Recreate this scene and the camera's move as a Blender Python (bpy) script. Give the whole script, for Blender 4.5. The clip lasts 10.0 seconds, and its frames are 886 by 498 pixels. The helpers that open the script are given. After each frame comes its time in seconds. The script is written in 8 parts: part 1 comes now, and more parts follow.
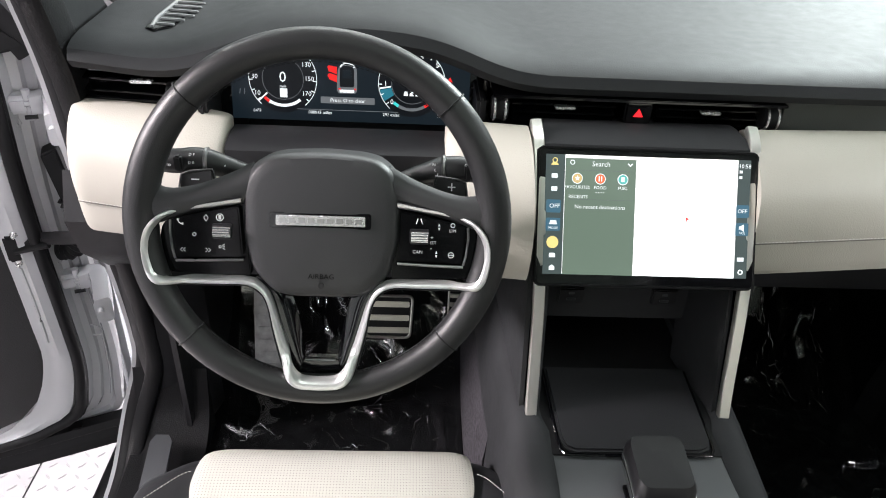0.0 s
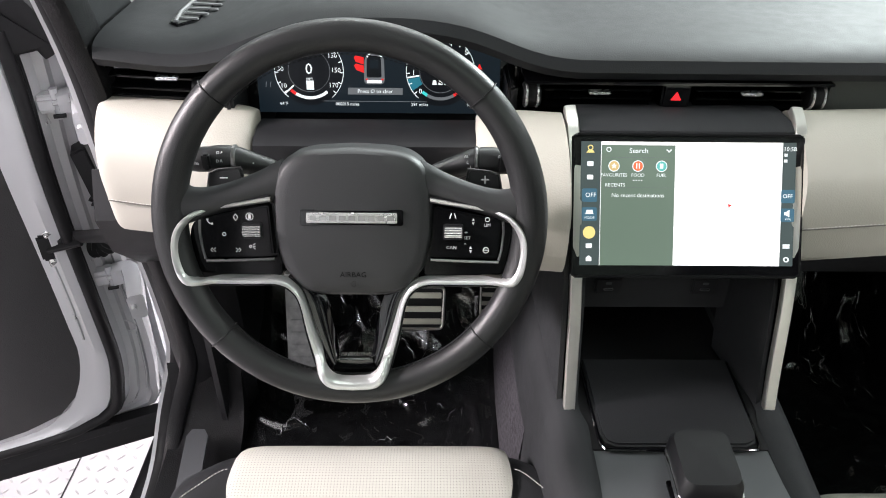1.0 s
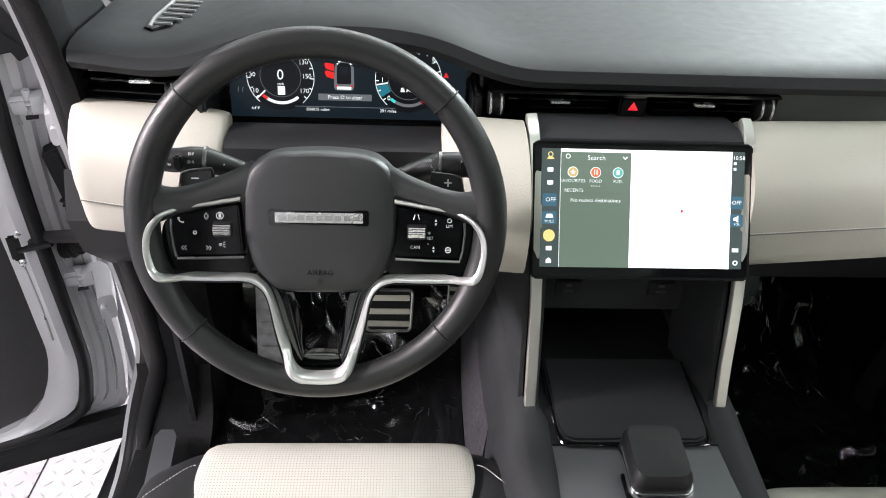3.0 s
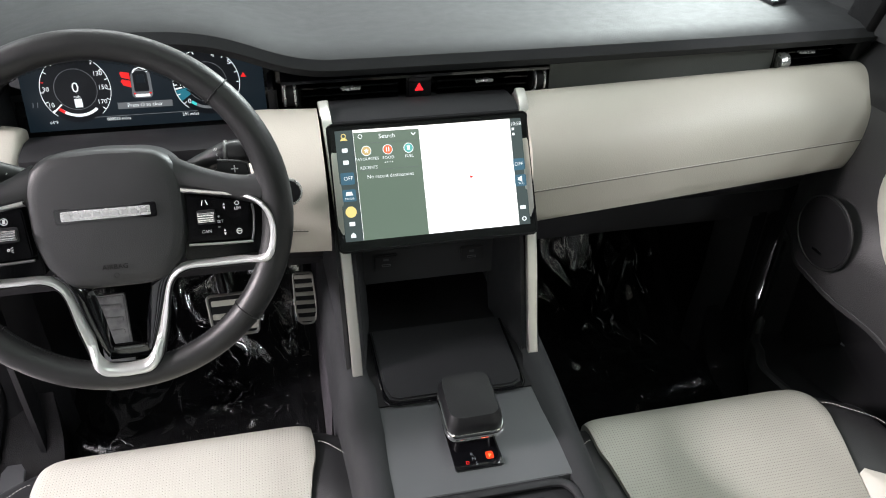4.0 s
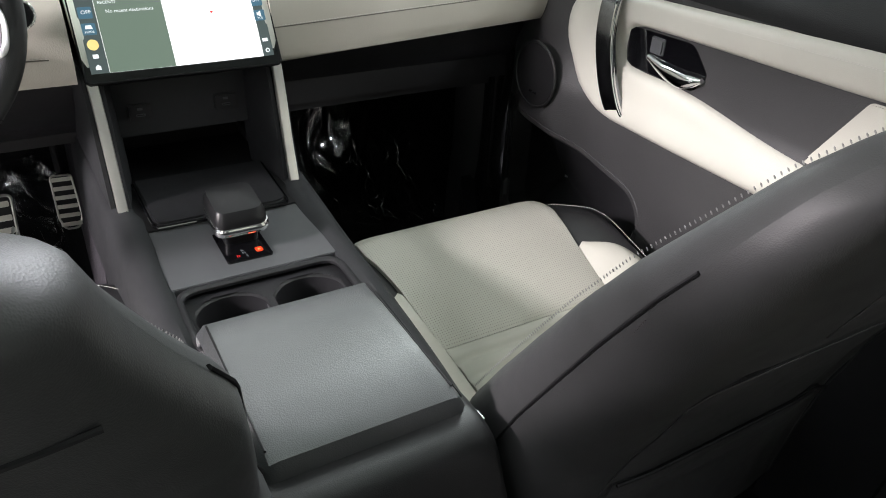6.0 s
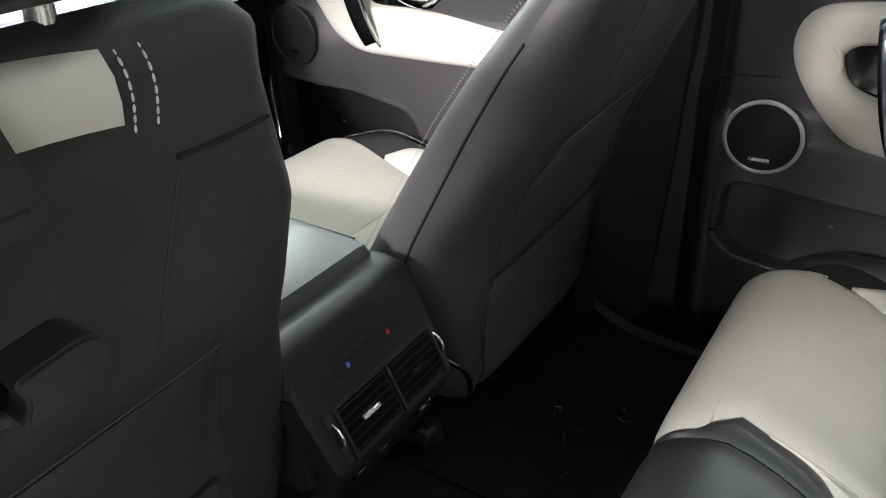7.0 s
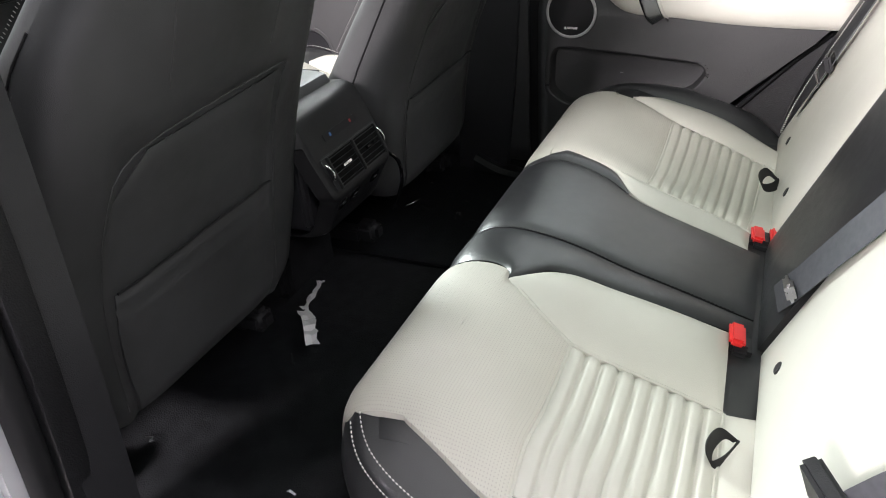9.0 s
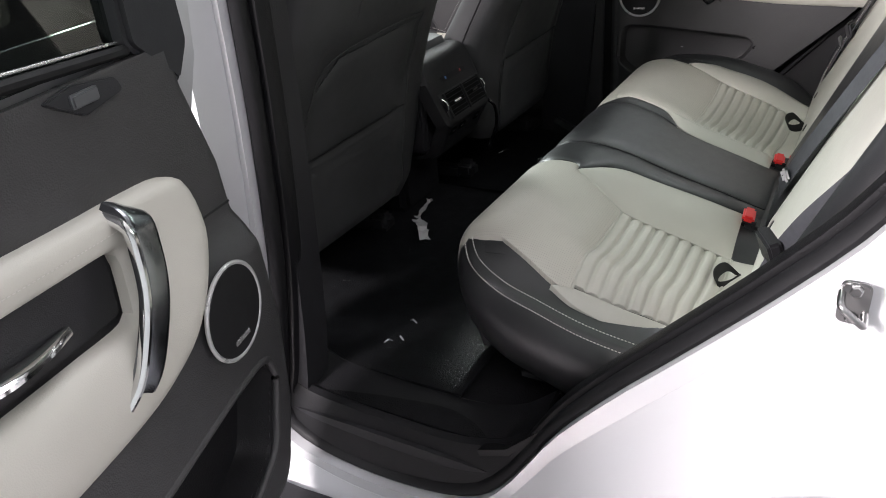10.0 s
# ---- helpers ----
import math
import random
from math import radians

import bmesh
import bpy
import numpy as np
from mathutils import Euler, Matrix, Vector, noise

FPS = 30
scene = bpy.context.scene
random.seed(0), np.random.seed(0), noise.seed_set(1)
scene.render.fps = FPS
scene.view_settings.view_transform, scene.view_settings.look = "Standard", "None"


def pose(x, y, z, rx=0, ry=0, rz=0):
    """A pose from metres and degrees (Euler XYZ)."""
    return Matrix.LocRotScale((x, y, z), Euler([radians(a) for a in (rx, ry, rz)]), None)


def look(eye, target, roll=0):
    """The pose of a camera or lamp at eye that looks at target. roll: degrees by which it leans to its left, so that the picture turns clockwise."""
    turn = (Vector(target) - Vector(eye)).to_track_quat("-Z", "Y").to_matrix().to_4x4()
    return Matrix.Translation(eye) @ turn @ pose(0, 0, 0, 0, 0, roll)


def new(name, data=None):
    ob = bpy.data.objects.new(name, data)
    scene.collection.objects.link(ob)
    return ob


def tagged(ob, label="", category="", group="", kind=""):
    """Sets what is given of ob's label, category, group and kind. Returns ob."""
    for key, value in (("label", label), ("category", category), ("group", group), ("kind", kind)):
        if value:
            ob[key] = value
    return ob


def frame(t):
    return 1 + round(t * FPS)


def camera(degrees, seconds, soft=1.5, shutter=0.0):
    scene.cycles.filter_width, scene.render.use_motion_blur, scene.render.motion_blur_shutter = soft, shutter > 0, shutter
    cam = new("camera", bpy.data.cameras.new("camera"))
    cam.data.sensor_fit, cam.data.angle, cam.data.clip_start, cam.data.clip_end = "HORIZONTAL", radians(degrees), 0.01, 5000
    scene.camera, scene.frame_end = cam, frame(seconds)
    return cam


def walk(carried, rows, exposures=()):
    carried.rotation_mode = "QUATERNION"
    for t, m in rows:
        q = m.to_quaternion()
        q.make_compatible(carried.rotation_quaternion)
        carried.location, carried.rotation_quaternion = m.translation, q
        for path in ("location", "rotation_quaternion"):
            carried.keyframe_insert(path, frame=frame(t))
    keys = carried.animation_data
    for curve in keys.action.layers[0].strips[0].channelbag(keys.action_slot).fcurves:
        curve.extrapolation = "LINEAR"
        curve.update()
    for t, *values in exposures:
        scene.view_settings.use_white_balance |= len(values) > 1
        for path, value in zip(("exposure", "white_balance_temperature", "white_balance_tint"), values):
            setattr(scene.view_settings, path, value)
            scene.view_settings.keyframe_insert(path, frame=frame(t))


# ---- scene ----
cam = camera(62.5, 10.0, 1.0)
PATH = [
    (0, (-0.299, -0.613, 1.552), (-0.196, 1.051, 0.447), 3.5),
    (0.5, (-0.315, -0.588, 1.55), (-0.283, 1.057, 0.412), 2.4),
    (1, (-0.305, -0.589, 1.55), (-0.277, 1.051, 0.405), 0.9),
    (1.5, (-0.306, -0.585, 1.547), (-0.287, 1.053, 0.399), 0.8),
    (2, (-0.31, -0.586, 1.547), (-0.283, 1.053, 0.4), 1.3),
    (2.2, (-0.311, -0.586, 1.547), (-0.282, 1.053, 0.401), 1.4),
    (3.3, (-0.27, -0.642, 1.564), (-0.114, 1.014, 0.453), 3.0),
    (3.5, (-0.246, -0.657, 1.562), (-0.037, 0.998, 0.459), 2.7),
    (4, (-0.187, -0.712, 1.555), (0.19, 0.927, 0.473), 1.0),
    (4.5, (-0.144, -0.772, 1.542), (0.407, 0.835, 0.486), 1.6),
    (5, (-0.141, -0.843, 1.512), (0.509, 0.735, 0.47), 2.1),
    (5.5, (-0.159, -0.918, 1.451), (0.586, 0.652, 0.461), 3.4),
    (6, (-0.209, -0.962, 1.371), (0.68, 0.498, 0.333), 3.1),
    (6.2, (-0.241, -0.978, 1.344), (0.754, 0.403, 0.293), 1.6),
    (7.3, (-0.572, -1.068, 1.303), (0.919, -0.181, 0.308), -5.0),
    (7.5, (-0.62, -1.075, 1.297), (0.917, -0.275, 0.298), -5.3),
    (8, (-0.725, -1.115, 1.276), (0.877, -0.447, 0.282), -6.8),
    (8.5, (-0.857, -1.169, 1.238), (0.748, -0.494, 0.255), -7.5),
    (9, (-1.072, -1.27, 1.255), (0.498, -0.535, 0.256), -4.4),
    (9.5, (-1.358, -1.323, 1.258), (0.192, -0.517, 0.284), -4.7),
    (10, (-1.5, -1.43, 1.252), (0.002, -0.508, 0.308), -5.3),
]
EXPOSURES = [(0, 0.26), (3.5, 0.24), (5.0, 0.15), (6.2, 0.25), (7.3, 0.9), (8.0, 1.15), (8.5, 1.15), (9.0, 1.05), (9.5, 0.7), (10, 0.28)]
walk(cam, [(t, look(eye, target, roll)) for t, eye, target, roll in PATH], EXPOSURES)

# ---- world and lamps ----
world = bpy.data.worlds.new("world")
scene.world = world
world.use_nodes = True
world.node_tree.nodes["Background"].inputs[0].default_value = (0.95, 1.0, 1.03, 1)
world.node_tree.nodes["Background"].inputs[1].default_value = 0.16


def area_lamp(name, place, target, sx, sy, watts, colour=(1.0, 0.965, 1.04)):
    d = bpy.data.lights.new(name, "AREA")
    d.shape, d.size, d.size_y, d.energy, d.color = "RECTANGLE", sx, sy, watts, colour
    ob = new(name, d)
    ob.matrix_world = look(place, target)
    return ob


# unseen ceiling lamps; most are fill, added to brighten parts of the cabin
LAMPS = [((-2.3, 1.5, 3.1), 0.35, 1.8, 65), ((2.9, -0.6, 3.1), 0.5, 3.6, 185), ((0.0, 2.8, 3.1), 2.6, 0.4, 150), ((0.0, -0.5, 3.1), 1.2, 2.0, 40), ((1.75, -3.1, 3.1), 0.5, 0.7, 80), ((-2.6, -3.2, 3.1), 0.5, 2.0, 40)]
for place, sx, sy, watts in LAMPS:
    area_lamp("unseen_ceiling_lamp", place, (place[0], place[1] + 0.001, 0), sx, sy, watts)
# added lamps without a known fixture, placed where the cabin's shadows point back to
area_lamp("added_side_lamp", (-3.7, -0.15, 2.6), (0.2, -0.3, 0.8), 0.75, 0.4, 265, (1.0, 0.915, 0.945))
area_lamp("added_side_lamp", (2.35, 3.4, 2.9), (0.0, -0.9, 0.7), 0.8, 0.4, 290, (0.97, 0.985, 1.05))

# ---- materials ----
def mat(name, colour, rough=0.5, metal=0.0, vary=0.12, scale=6.0, grain=0.0, grain_scale=700.0, coat=0.0, spec=0.5, dots=0.0, dot_dark=0.5, weave=0.0, emit=None, rough_vary=0.08):
    m = bpy.data.materials.new(name)
    m.use_nodes = True
    nt = m.node_tree
    n, l = nt.nodes, nt.links
    b = n["Principled BSDF"]
    b.inputs["Roughness"].default_value = rough
    b.inputs["Metallic"].default_value = metal
    b.inputs["Coat Weight"].default_value = coat
    b.inputs["Coat Roughness"].default_value = 0.05
    b.inputs["Specular IOR Level"].default_value = spec
    tc = n.new("ShaderNodeTexCoord")
    col = None
    if vary:
        no = n.new("ShaderNodeTexNoise")
        no.inputs["Scale"].default_value, no.inputs["Detail"].default_value = scale, 5
        l.new(tc.outputs["Object"], no.inputs["Vector"])
        r = n.new("ShaderNodeValToRGB")
        r.color_ramp.elements[0].position, r.color_ramp.elements[1].position = 0.3, 0.7
        r.color_ramp.elements[0].color = (*[c * (1 - vary) for c in colour], 1)
        r.color_ramp.elements[1].color = (*[min(1, c * (1 + vary)) for c in colour], 1)
        l.new(no.outputs["Fac"], r.inputs["Fac"])
        col = r.outputs["Color"]
        mr = n.new("ShaderNodeMapRange")
        mr.inputs["To Min"].default_value, mr.inputs["To Max"].default_value = max(0.02, rough - rough_vary), min(1, rough + rough_vary)
        no2 = n.new("ShaderNodeTexNoise")
        no2.inputs["Scale"].default_value, no2.inputs["Detail"].default_value = scale * 9, 6
        l.new(tc.outputs["Object"], no2.inputs["Vector"])
        l.new(no2.outputs["Fac"], mr.inputs["Value"])
        l.new(mr.outputs["Result"], b.inputs["Roughness"])
    else:
        b.inputs["Base Color"].default_value = (*colour, 1)
    height = None
    if grain:
        g = n.new("ShaderNodeTexVoronoi")
        g.inputs["Scale"].default_value = grain_scale
        l.new(tc.outputs["Object"], g.inputs["Vector"])
        height = g.outputs["Distance"]
        bump = n.new("ShaderNodeBump")
        bump.inputs["Strength"].default_value, bump.inputs["Distance"].default_value = grain, 0.001
        l.new(height, bump.inputs["Height"])
        l.new(bump.outputs["Normal"], b.inputs["Normal"])
    if dots or weave:
        pitch = dots or weave
        sep = n.new("ShaderNodeSeparateXYZ")
        l.new(tc.outputs["Object"], sep.inputs[0])
        parts = []
        for ax in ("X", "Y"):
            a = n.new("ShaderNodeMath")
            a.operation = "MULTIPLY"
            a.inputs[1].default_value = 2 * math.pi / pitch
            l.new(sep.outputs[ax], a.inputs[0])
            c = n.new("ShaderNodeMath")
            c.operation = "COSINE"
            l.new(a.outputs[0], c.inputs[0])
            parts.append(c.outputs[0])
        ad = n.new("ShaderNodeMath")
        ad.operation = "ADD"
        l.new(parts[0], ad.inputs[0])
        l.new(parts[1], ad.inputs[1])
        rg = n.new("ShaderNodeMapRange")
        rg.inputs["From Min"].default_value, rg.inputs["From Max"].default_value = 1.2, 1.7
        l.new(ad.outputs[0], rg.inputs["Value"])
        mx = n.new("ShaderNodeMix")
        mx.data_type = "RGBA"
        l.new(rg.outputs["Result"], mx.inputs["Factor"])
        l.new(col, mx.inputs["A"])
        mx.inputs["B"].default_value = (*[c * dot_dark for c in colour], 1)
        col = mx.outputs["Result"]
        bump = n.new("ShaderNodeBump")
        bump.invert = True
        bump.inputs["Strength"].default_value, bump.inputs["Distance"].default_value = 0.5, 0.001
        l.new(rg.outputs["Result"], bump.inputs["Height"])
        l.new(bump.outputs["Normal"], b.inputs["Normal"])
    if col is not None:
        l.new(col, b.inputs["Base Color"])
    if emit:
        b.inputs["Emission Color"].default_value = (*emit[:3], 1)
        b.inputs["Emission Strength"].default_value = emit[3]
    return m


def film_mat(name, amount=0.16, tint=(0.93, 0.94, 0.95), rough=0.12):
    m = bpy.data.materials.new(name)
    m.use_nodes = True
    n, l = m.node_tree.nodes, m.node_tree.links
    n.remove(n["Principled BSDF"])
    tr, gl, mx = n.new("ShaderNodeBsdfTransparent"), n.new("ShaderNodeBsdfGlossy"), n.new("ShaderNodeMixShader")
    gl.inputs["Roughness"].default_value = rough
    tr.inputs["Color"].default_value = (*tint, 1)
    mx.inputs[0].default_value = amount
    l.new(tr.outputs[0], mx.inputs[1])
    l.new(gl.outputs[0], mx.inputs[2])
    l.new(mx.outputs[0], n["Material Output"].inputs["Surface"])
    return m


LEATHER = mat("black_leather", (0.016, 0.0165, 0.0180), 0.40, grain=0.09, grain_scale=650, vary=0.2, spec=0.75)
LEATHER_BACK = mat("charcoal_vinyl", (0.043, 0.0435, 0.0445), 0.5, spec=0.35, grain=0.14, grain_scale=900, vary=0.2)
CREAM = mat("cream_leather", (0.51, 0.498, 0.445), 0.45, grain=0.15, grain_scale=700, vary=0.05)
CREAM_PERF = mat("perforated_cream_leather", (0.51, 0.498, 0.445), 0.5, vary=0.05, dots=0.0042, dot_dark=0.50)
CREAM_PERF_REAR = mat("finely_perforated_cream_leather", (0.51, 0.492, 0.437), 0.5, vary=0.05, dots=0.0036, dot_dark=0.80)
CREAM_DASH = mat("cream_dash_leather", (0.48, 0.455, 0.40), 0.45, grain=0.2, grain_scale=500, vary=0.05)
SOFT = mat("soft_touch_dash", (0.028, 0.029, 0.031), 0.62, spec=0.18, grain=0.15, grain_scale=650, vary=0.12)
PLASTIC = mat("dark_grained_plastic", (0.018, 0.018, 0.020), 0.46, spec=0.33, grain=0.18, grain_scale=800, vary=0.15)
DOOR_PLASTIC = mat("charcoal_door_plastic", (0.041, 0.0405, 0.042), 0.45, grain=0.3, grain_scale=500, vary=0.12)
RUBBER = mat("black_rubber", (0.010, 0.010, 0.011), 0.55, vary=0.2, spec=0.25)
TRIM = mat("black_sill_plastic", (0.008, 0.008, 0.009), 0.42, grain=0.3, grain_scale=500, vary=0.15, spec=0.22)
SATIN = mat("satin_grey_veneer", (0.108, 0.112, 0.118), 0.36, vary=0.08, metal=0.3)
GLOSS = mat("gloss_black", (0.004, 0.004, 0.005), 0.06, vary=0.0, coat=0.5)
CHROME = mat("satin_chrome", (0.85, 0.85, 0.84), 0.27, metal=0.8, vary=0.05, rough_vary=0.02)
SILVER = mat("satin_silver", (0.62, 0.62, 0.61), 0.18, metal=0.7, vary=0.0)
BRIGHT = mat("bright_chrome", (0.8, 0.8, 0.8), 0.08, metal=1.0, vary=0.03)
BRUSHED = mat("champagne_metal", (0.50, 0.485, 0.44), 0.34, metal=0.75, vary=0.05, rough_vary=0.02)
PAINT = mat("white_car_paint", (0.525, 0.53, 0.545), 0.24, coat=0.7, vary=0.004, rough_vary=0.02)
CARPET = mat("black_carpet", (0.006, 0.006, 0.0068), 0.95, grain=0.9, grain_scale=350, vary=0.4, scale=40, spec=0.15)
FELT = mat("grey_carpet", (0.050, 0.047, 0.053), 0.95, grain=0.9, grain_scale=400, vary=0.55, scale=160, spec=0.15)
FABRIC = mat("grey_headliner", (0.10, 0.10, 0.10), 0.9, grain=0.4, vary=0.06)
STEEL = mat("tread_steel", (0.34, 0.325, 0.325), 0.34, metal=0.35, vary=0.12, scale=3)
WALL = mat("white_wall", (0.44, 0.46, 0.45), 0.7, vary=0.04, scale=1.5)
RED = mat("red_plastic", (0.75, 0.03, 0.03), 0.35, vary=0.05)
BELT = mat("grey_belt_webbing", (0.062, 0.065, 0.073), 0.6, vary=0.15, scale=120)
WHEEL_TRIM = mat("polished_silver_trim", (0.70, 0.70, 0.695), 0.30, metal=0.7, vary=0.04, rough_vary=0.03)
UPRIGHT = mat("pale_satin_metal", (0.72, 0.705, 0.66), 0.3, metal=0.8, vary=0.0)
GREY_RIB = mat("grey_plastic_rib", (0.20, 0.20, 0.205), 0.45, vary=0.06)
BRACKET = mat("bracket_plastic", (0.012, 0.0125, 0.013), 0.4, grain=0.06, grain_scale=1200, vary=0.1)
THREAD = mat("white_thread", (0.62, 0.60, 0.56), 0.7, vary=0.1)
THREAD_GREY = mat("grey_thread", (0.26, 0.255, 0.25), 0.7, vary=0.1)
INK = mat("white_ink", (0.75, 0.75, 0.75), 0.5, vary=0.0)
DARK_INK = mat("dark_ink", (0.01, 0.01, 0.01), 0.5, vary=0.0)
FILM = film_mat("clear_plastic_film", 0.13, rough=0.07)
FILM_THIN = film_mat("thin_plastic_film", 0.010, rough=0.22)
GLASS = film_mat("window_glass", 0.08, (0.76, 0.83, 0.77))
ROOF_GLASS = film_mat("green_roof_glass", 0.08, (0.34, 0.40, 0.34))
RING = mat("speaker_trim", (0.50, 0.50, 0.50), 0.3, metal=0.35, vary=0.03)
PLINTH = mat("plinth_carpet", (0.020, 0.020, 0.021), 0.9, grain=0.6, grain_scale=400, vary=0.3, scale=60, spec=0.05)
MAT_PILE = mat("mat_pile", (0.0075, 0.0078, 0.0085), 0.9, grain=0.7, grain_scale=380, vary=0.35, scale=30, spec=0.08)
RIM = mat("wheel_leather", (0.017, 0.0172, 0.018), 0.40, grain=0.15, grain_scale=800, vary=0.1, spec=0.42)
STEEL_DARK = mat("plain_steel", (0.26, 0.26, 0.26), 0.3, metal=1.0, vary=0.05)
PIANO = mat("black_touch_panel", (0.003, 0.003, 0.0035), 0.12, vary=0.0, spec=0.22)
SCREEN_EDGE = mat("black_screen_edge", (0.004, 0.004, 0.0045), 0.5, vary=0.0, spec=0.15)
PAD = mat("matt_black_pad", (0.034, 0.0345, 0.036), 0.46, grain=0.12, grain_scale=900, vary=0.06, spec=0.4)
TINT = film_mat("tinted_window_glass", 0.10, (0.22, 0.245, 0.23), 0.02)
MIRROR = mat("mirror_glass", (0.85, 0.9, 0.87), 0.02, metal=1.0, vary=0.0)


# ---- mesh tools ----
def part(name, vf, material, parent=None, label="", sharp=40):
    me = bpy.data.meshes.new(name)
    if isinstance(vf, bmesh.types.BMesh):
        vf.to_mesh(me)
        vf.free()
    else:
        me.from_pydata([tuple(float(c) for c in v) for v in vf[0]], [], vf[1])
    bm = bmesh.new()
    bm.from_mesh(me)
    bmesh.ops.recalc_face_normals(bm, faces=bm.faces)
    bm.to_mesh(me)
    bm.free()
    me.polygons.foreach_set("use_smooth", [True] * len(me.polygons))
    me.set_sharp_from_angle(angle=radians(sharp))
    me.materials.append(material)
    ob = new(name, me)
    ob.parent = parent
    if label:
        ob["label"] = label
    return ob


def thing(name, label, category, group="", kind="", place=(0, 0, 0)):
    ob = new(name)
    ob.empty_display_size = 0.05
    ob.location = place
    return tagged(ob, label, category, group, kind)


def join(*parts):
    V, F = [], []
    for v, f in parts:
        k = len(V)
        V += [tuple(p) for p in v]
        F += [tuple(i + k for i in q) for q in f]
    return V, F


def curve(pts, n, closed=False):
    """n+1 even points on a smooth line through pts."""
    P = np.array(pts, float)
    if len(P) == 2 and not closed:
        return np.array([P[0] + (P[1] - P[0]) * i / n for i in range(n + 1)])
    Q = np.vstack([P[-1:], P, P[:2]]) if closed else np.vstack([2 * P[:1] - P[1:2], P, 2 * P[-1:] - P[-2:-1]])
    out = []
    for i in range(1, len(Q) - 2):
        for t in np.linspace(0, 1, 16, endpoint=False):
            a, b, c, d = Q[i - 1], Q[i], Q[i + 1], Q[i + 2]
            out.append(0.5 * (2 * b + (c - a) * t + (2 * a - 5 * b + 4 * c - d) * t * t + (3 * b - a - 3 * c + d) * t ** 3))
    out.append(Q[-2])
    return even(out, n)


def even(pts, n):
    P = np.array(pts, float)
    s = np.concatenate([[0], np.cumsum(np.linalg.norm(np.diff(P, axis=0), axis=1))])
    t = np.linspace(0, s[-1], n + 1)
    return np.stack([np.interp(t, s, P[:, k]) for k in range(P.shape[1])], 1)


def grid(P, close_u=False):
    """Faces of an array of points (rows, columns, 3)."""
    P = np.array(P, float)
    r, c = P.shape[:2]
    F = []
    for j in range(r - 1):
        for i in range(c if close_u else c - 1):
            k = (i + 1) % c
            F.append((j * c + i, j * c + k, (j + 1) * c + k, (j + 1) * c + i))
    return P.reshape(-1, 3), F


def loft(rings, caps=True):
    V, F = grid(rings, True)
    c = len(rings[0])
    if caps:
        F.append(tuple(reversed(range(c))))
        F.append(tuple(range(len(V) - c, len(V))))
    return V, F


def shell(P, thick):
    """A sheet of points given thickness along its normals."""
    P = np.array(P, float)
    du, dv = np.gradient(P, axis=1), np.gradient(P, axis=0)
    N = np.cross(du, dv)
    N /= np.linalg.norm(N, axis=2, keepdims=True) + 1e-12
    Q = P - N * thick
    r, c = P.shape[:2]
    V1, F1 = grid(P)
    V2, F2 = grid(Q)
    k = len(V1)
    F = F1 + [tuple(i + k for i in reversed(f)) for f in F2]
    ring = [i for i in range(c)] + [j * c + c - 1 for j in range(1, r)] + [(r - 1) * c + i for i in range(c - 2, -1, -1)] + [j * c for j in range(r - 2, 0, -1)]
    for a, b in zip(ring, ring[1:] + ring[:1]):
        F.append((b, a, a + k, b + k))
    return np.vstack([V1, V2]), F


def tube(path, rx, ry=None, n=10, closed=False, up=(0, 0, 1), caps=True, square=False):
    """A bar along a path: rx to the side, ry along up."""
    P = np.array(path, float)
    ry = rx if ry is None else ry
    T = np.gradient(P, axis=0) if not closed else np.roll(P, -1, 0) - np.roll(P, 1, 0)
    T /= np.linalg.norm(T, axis=1, keepdims=True) + 1e-12
    rings = []
    for i, (p, t) in enumerate(zip(P, T)):
        s = np.cross(t, up)
        s /= np.linalg.norm(s) + 1e-12
        w = np.cross(s, t)
        a = rx[i] if np.ndim(rx) else rx
        b = ry[i] if np.ndim(ry) else ry
        ring = []
        for k in range(n):
            q = 2 * math.pi * (k + 0.5) / n
            cx, cy = math.cos(q), math.sin(q)
            if square:
                cx, cy = math.copysign(abs(cx) ** 0.35, cx), math.copysign(abs(cy) ** 0.35, cy)
            ring.append(p + s * cx * a + w * cy * b)
        rings.append(ring)
    if closed:
        rings.append(rings[0])
        return grid(rings, True)
    return loft(rings, caps)


def prism(pts, to3d, t0, t1, r=0.003, seg=2):
    """A plate with the outline pts, from depth t0 to t1, its rims rounded."""
    bm = bmesh.new()
    a = [bm.verts.new(to3d(u, v, t0)) for u, v in pts]
    b = [bm.verts.new(to3d(u, v, t1)) for u, v in pts]
    k = len(pts)
    bm.faces.new(a)
    top = bm.faces.new(list(reversed(b)))
    for i in range(k):
        bm.faces.new((a[(i + 1) % k], a[i], b[i], b[(i + 1) % k]))
    bmesh.ops.recalc_face_normals(bm, faces=bm.faces)
    if r:
        bmesh.ops.bevel(bm, geom=list(top.edges), offset=r, segments=seg, affect="EDGES", clamp_overlap=True)
    bm.verts.index_update()
    V = [tuple(v.co) for v in bm.verts]
    F = [tuple(v.index for v in f.verts) for f in bm.faces]
    bm.free()
    return V, F


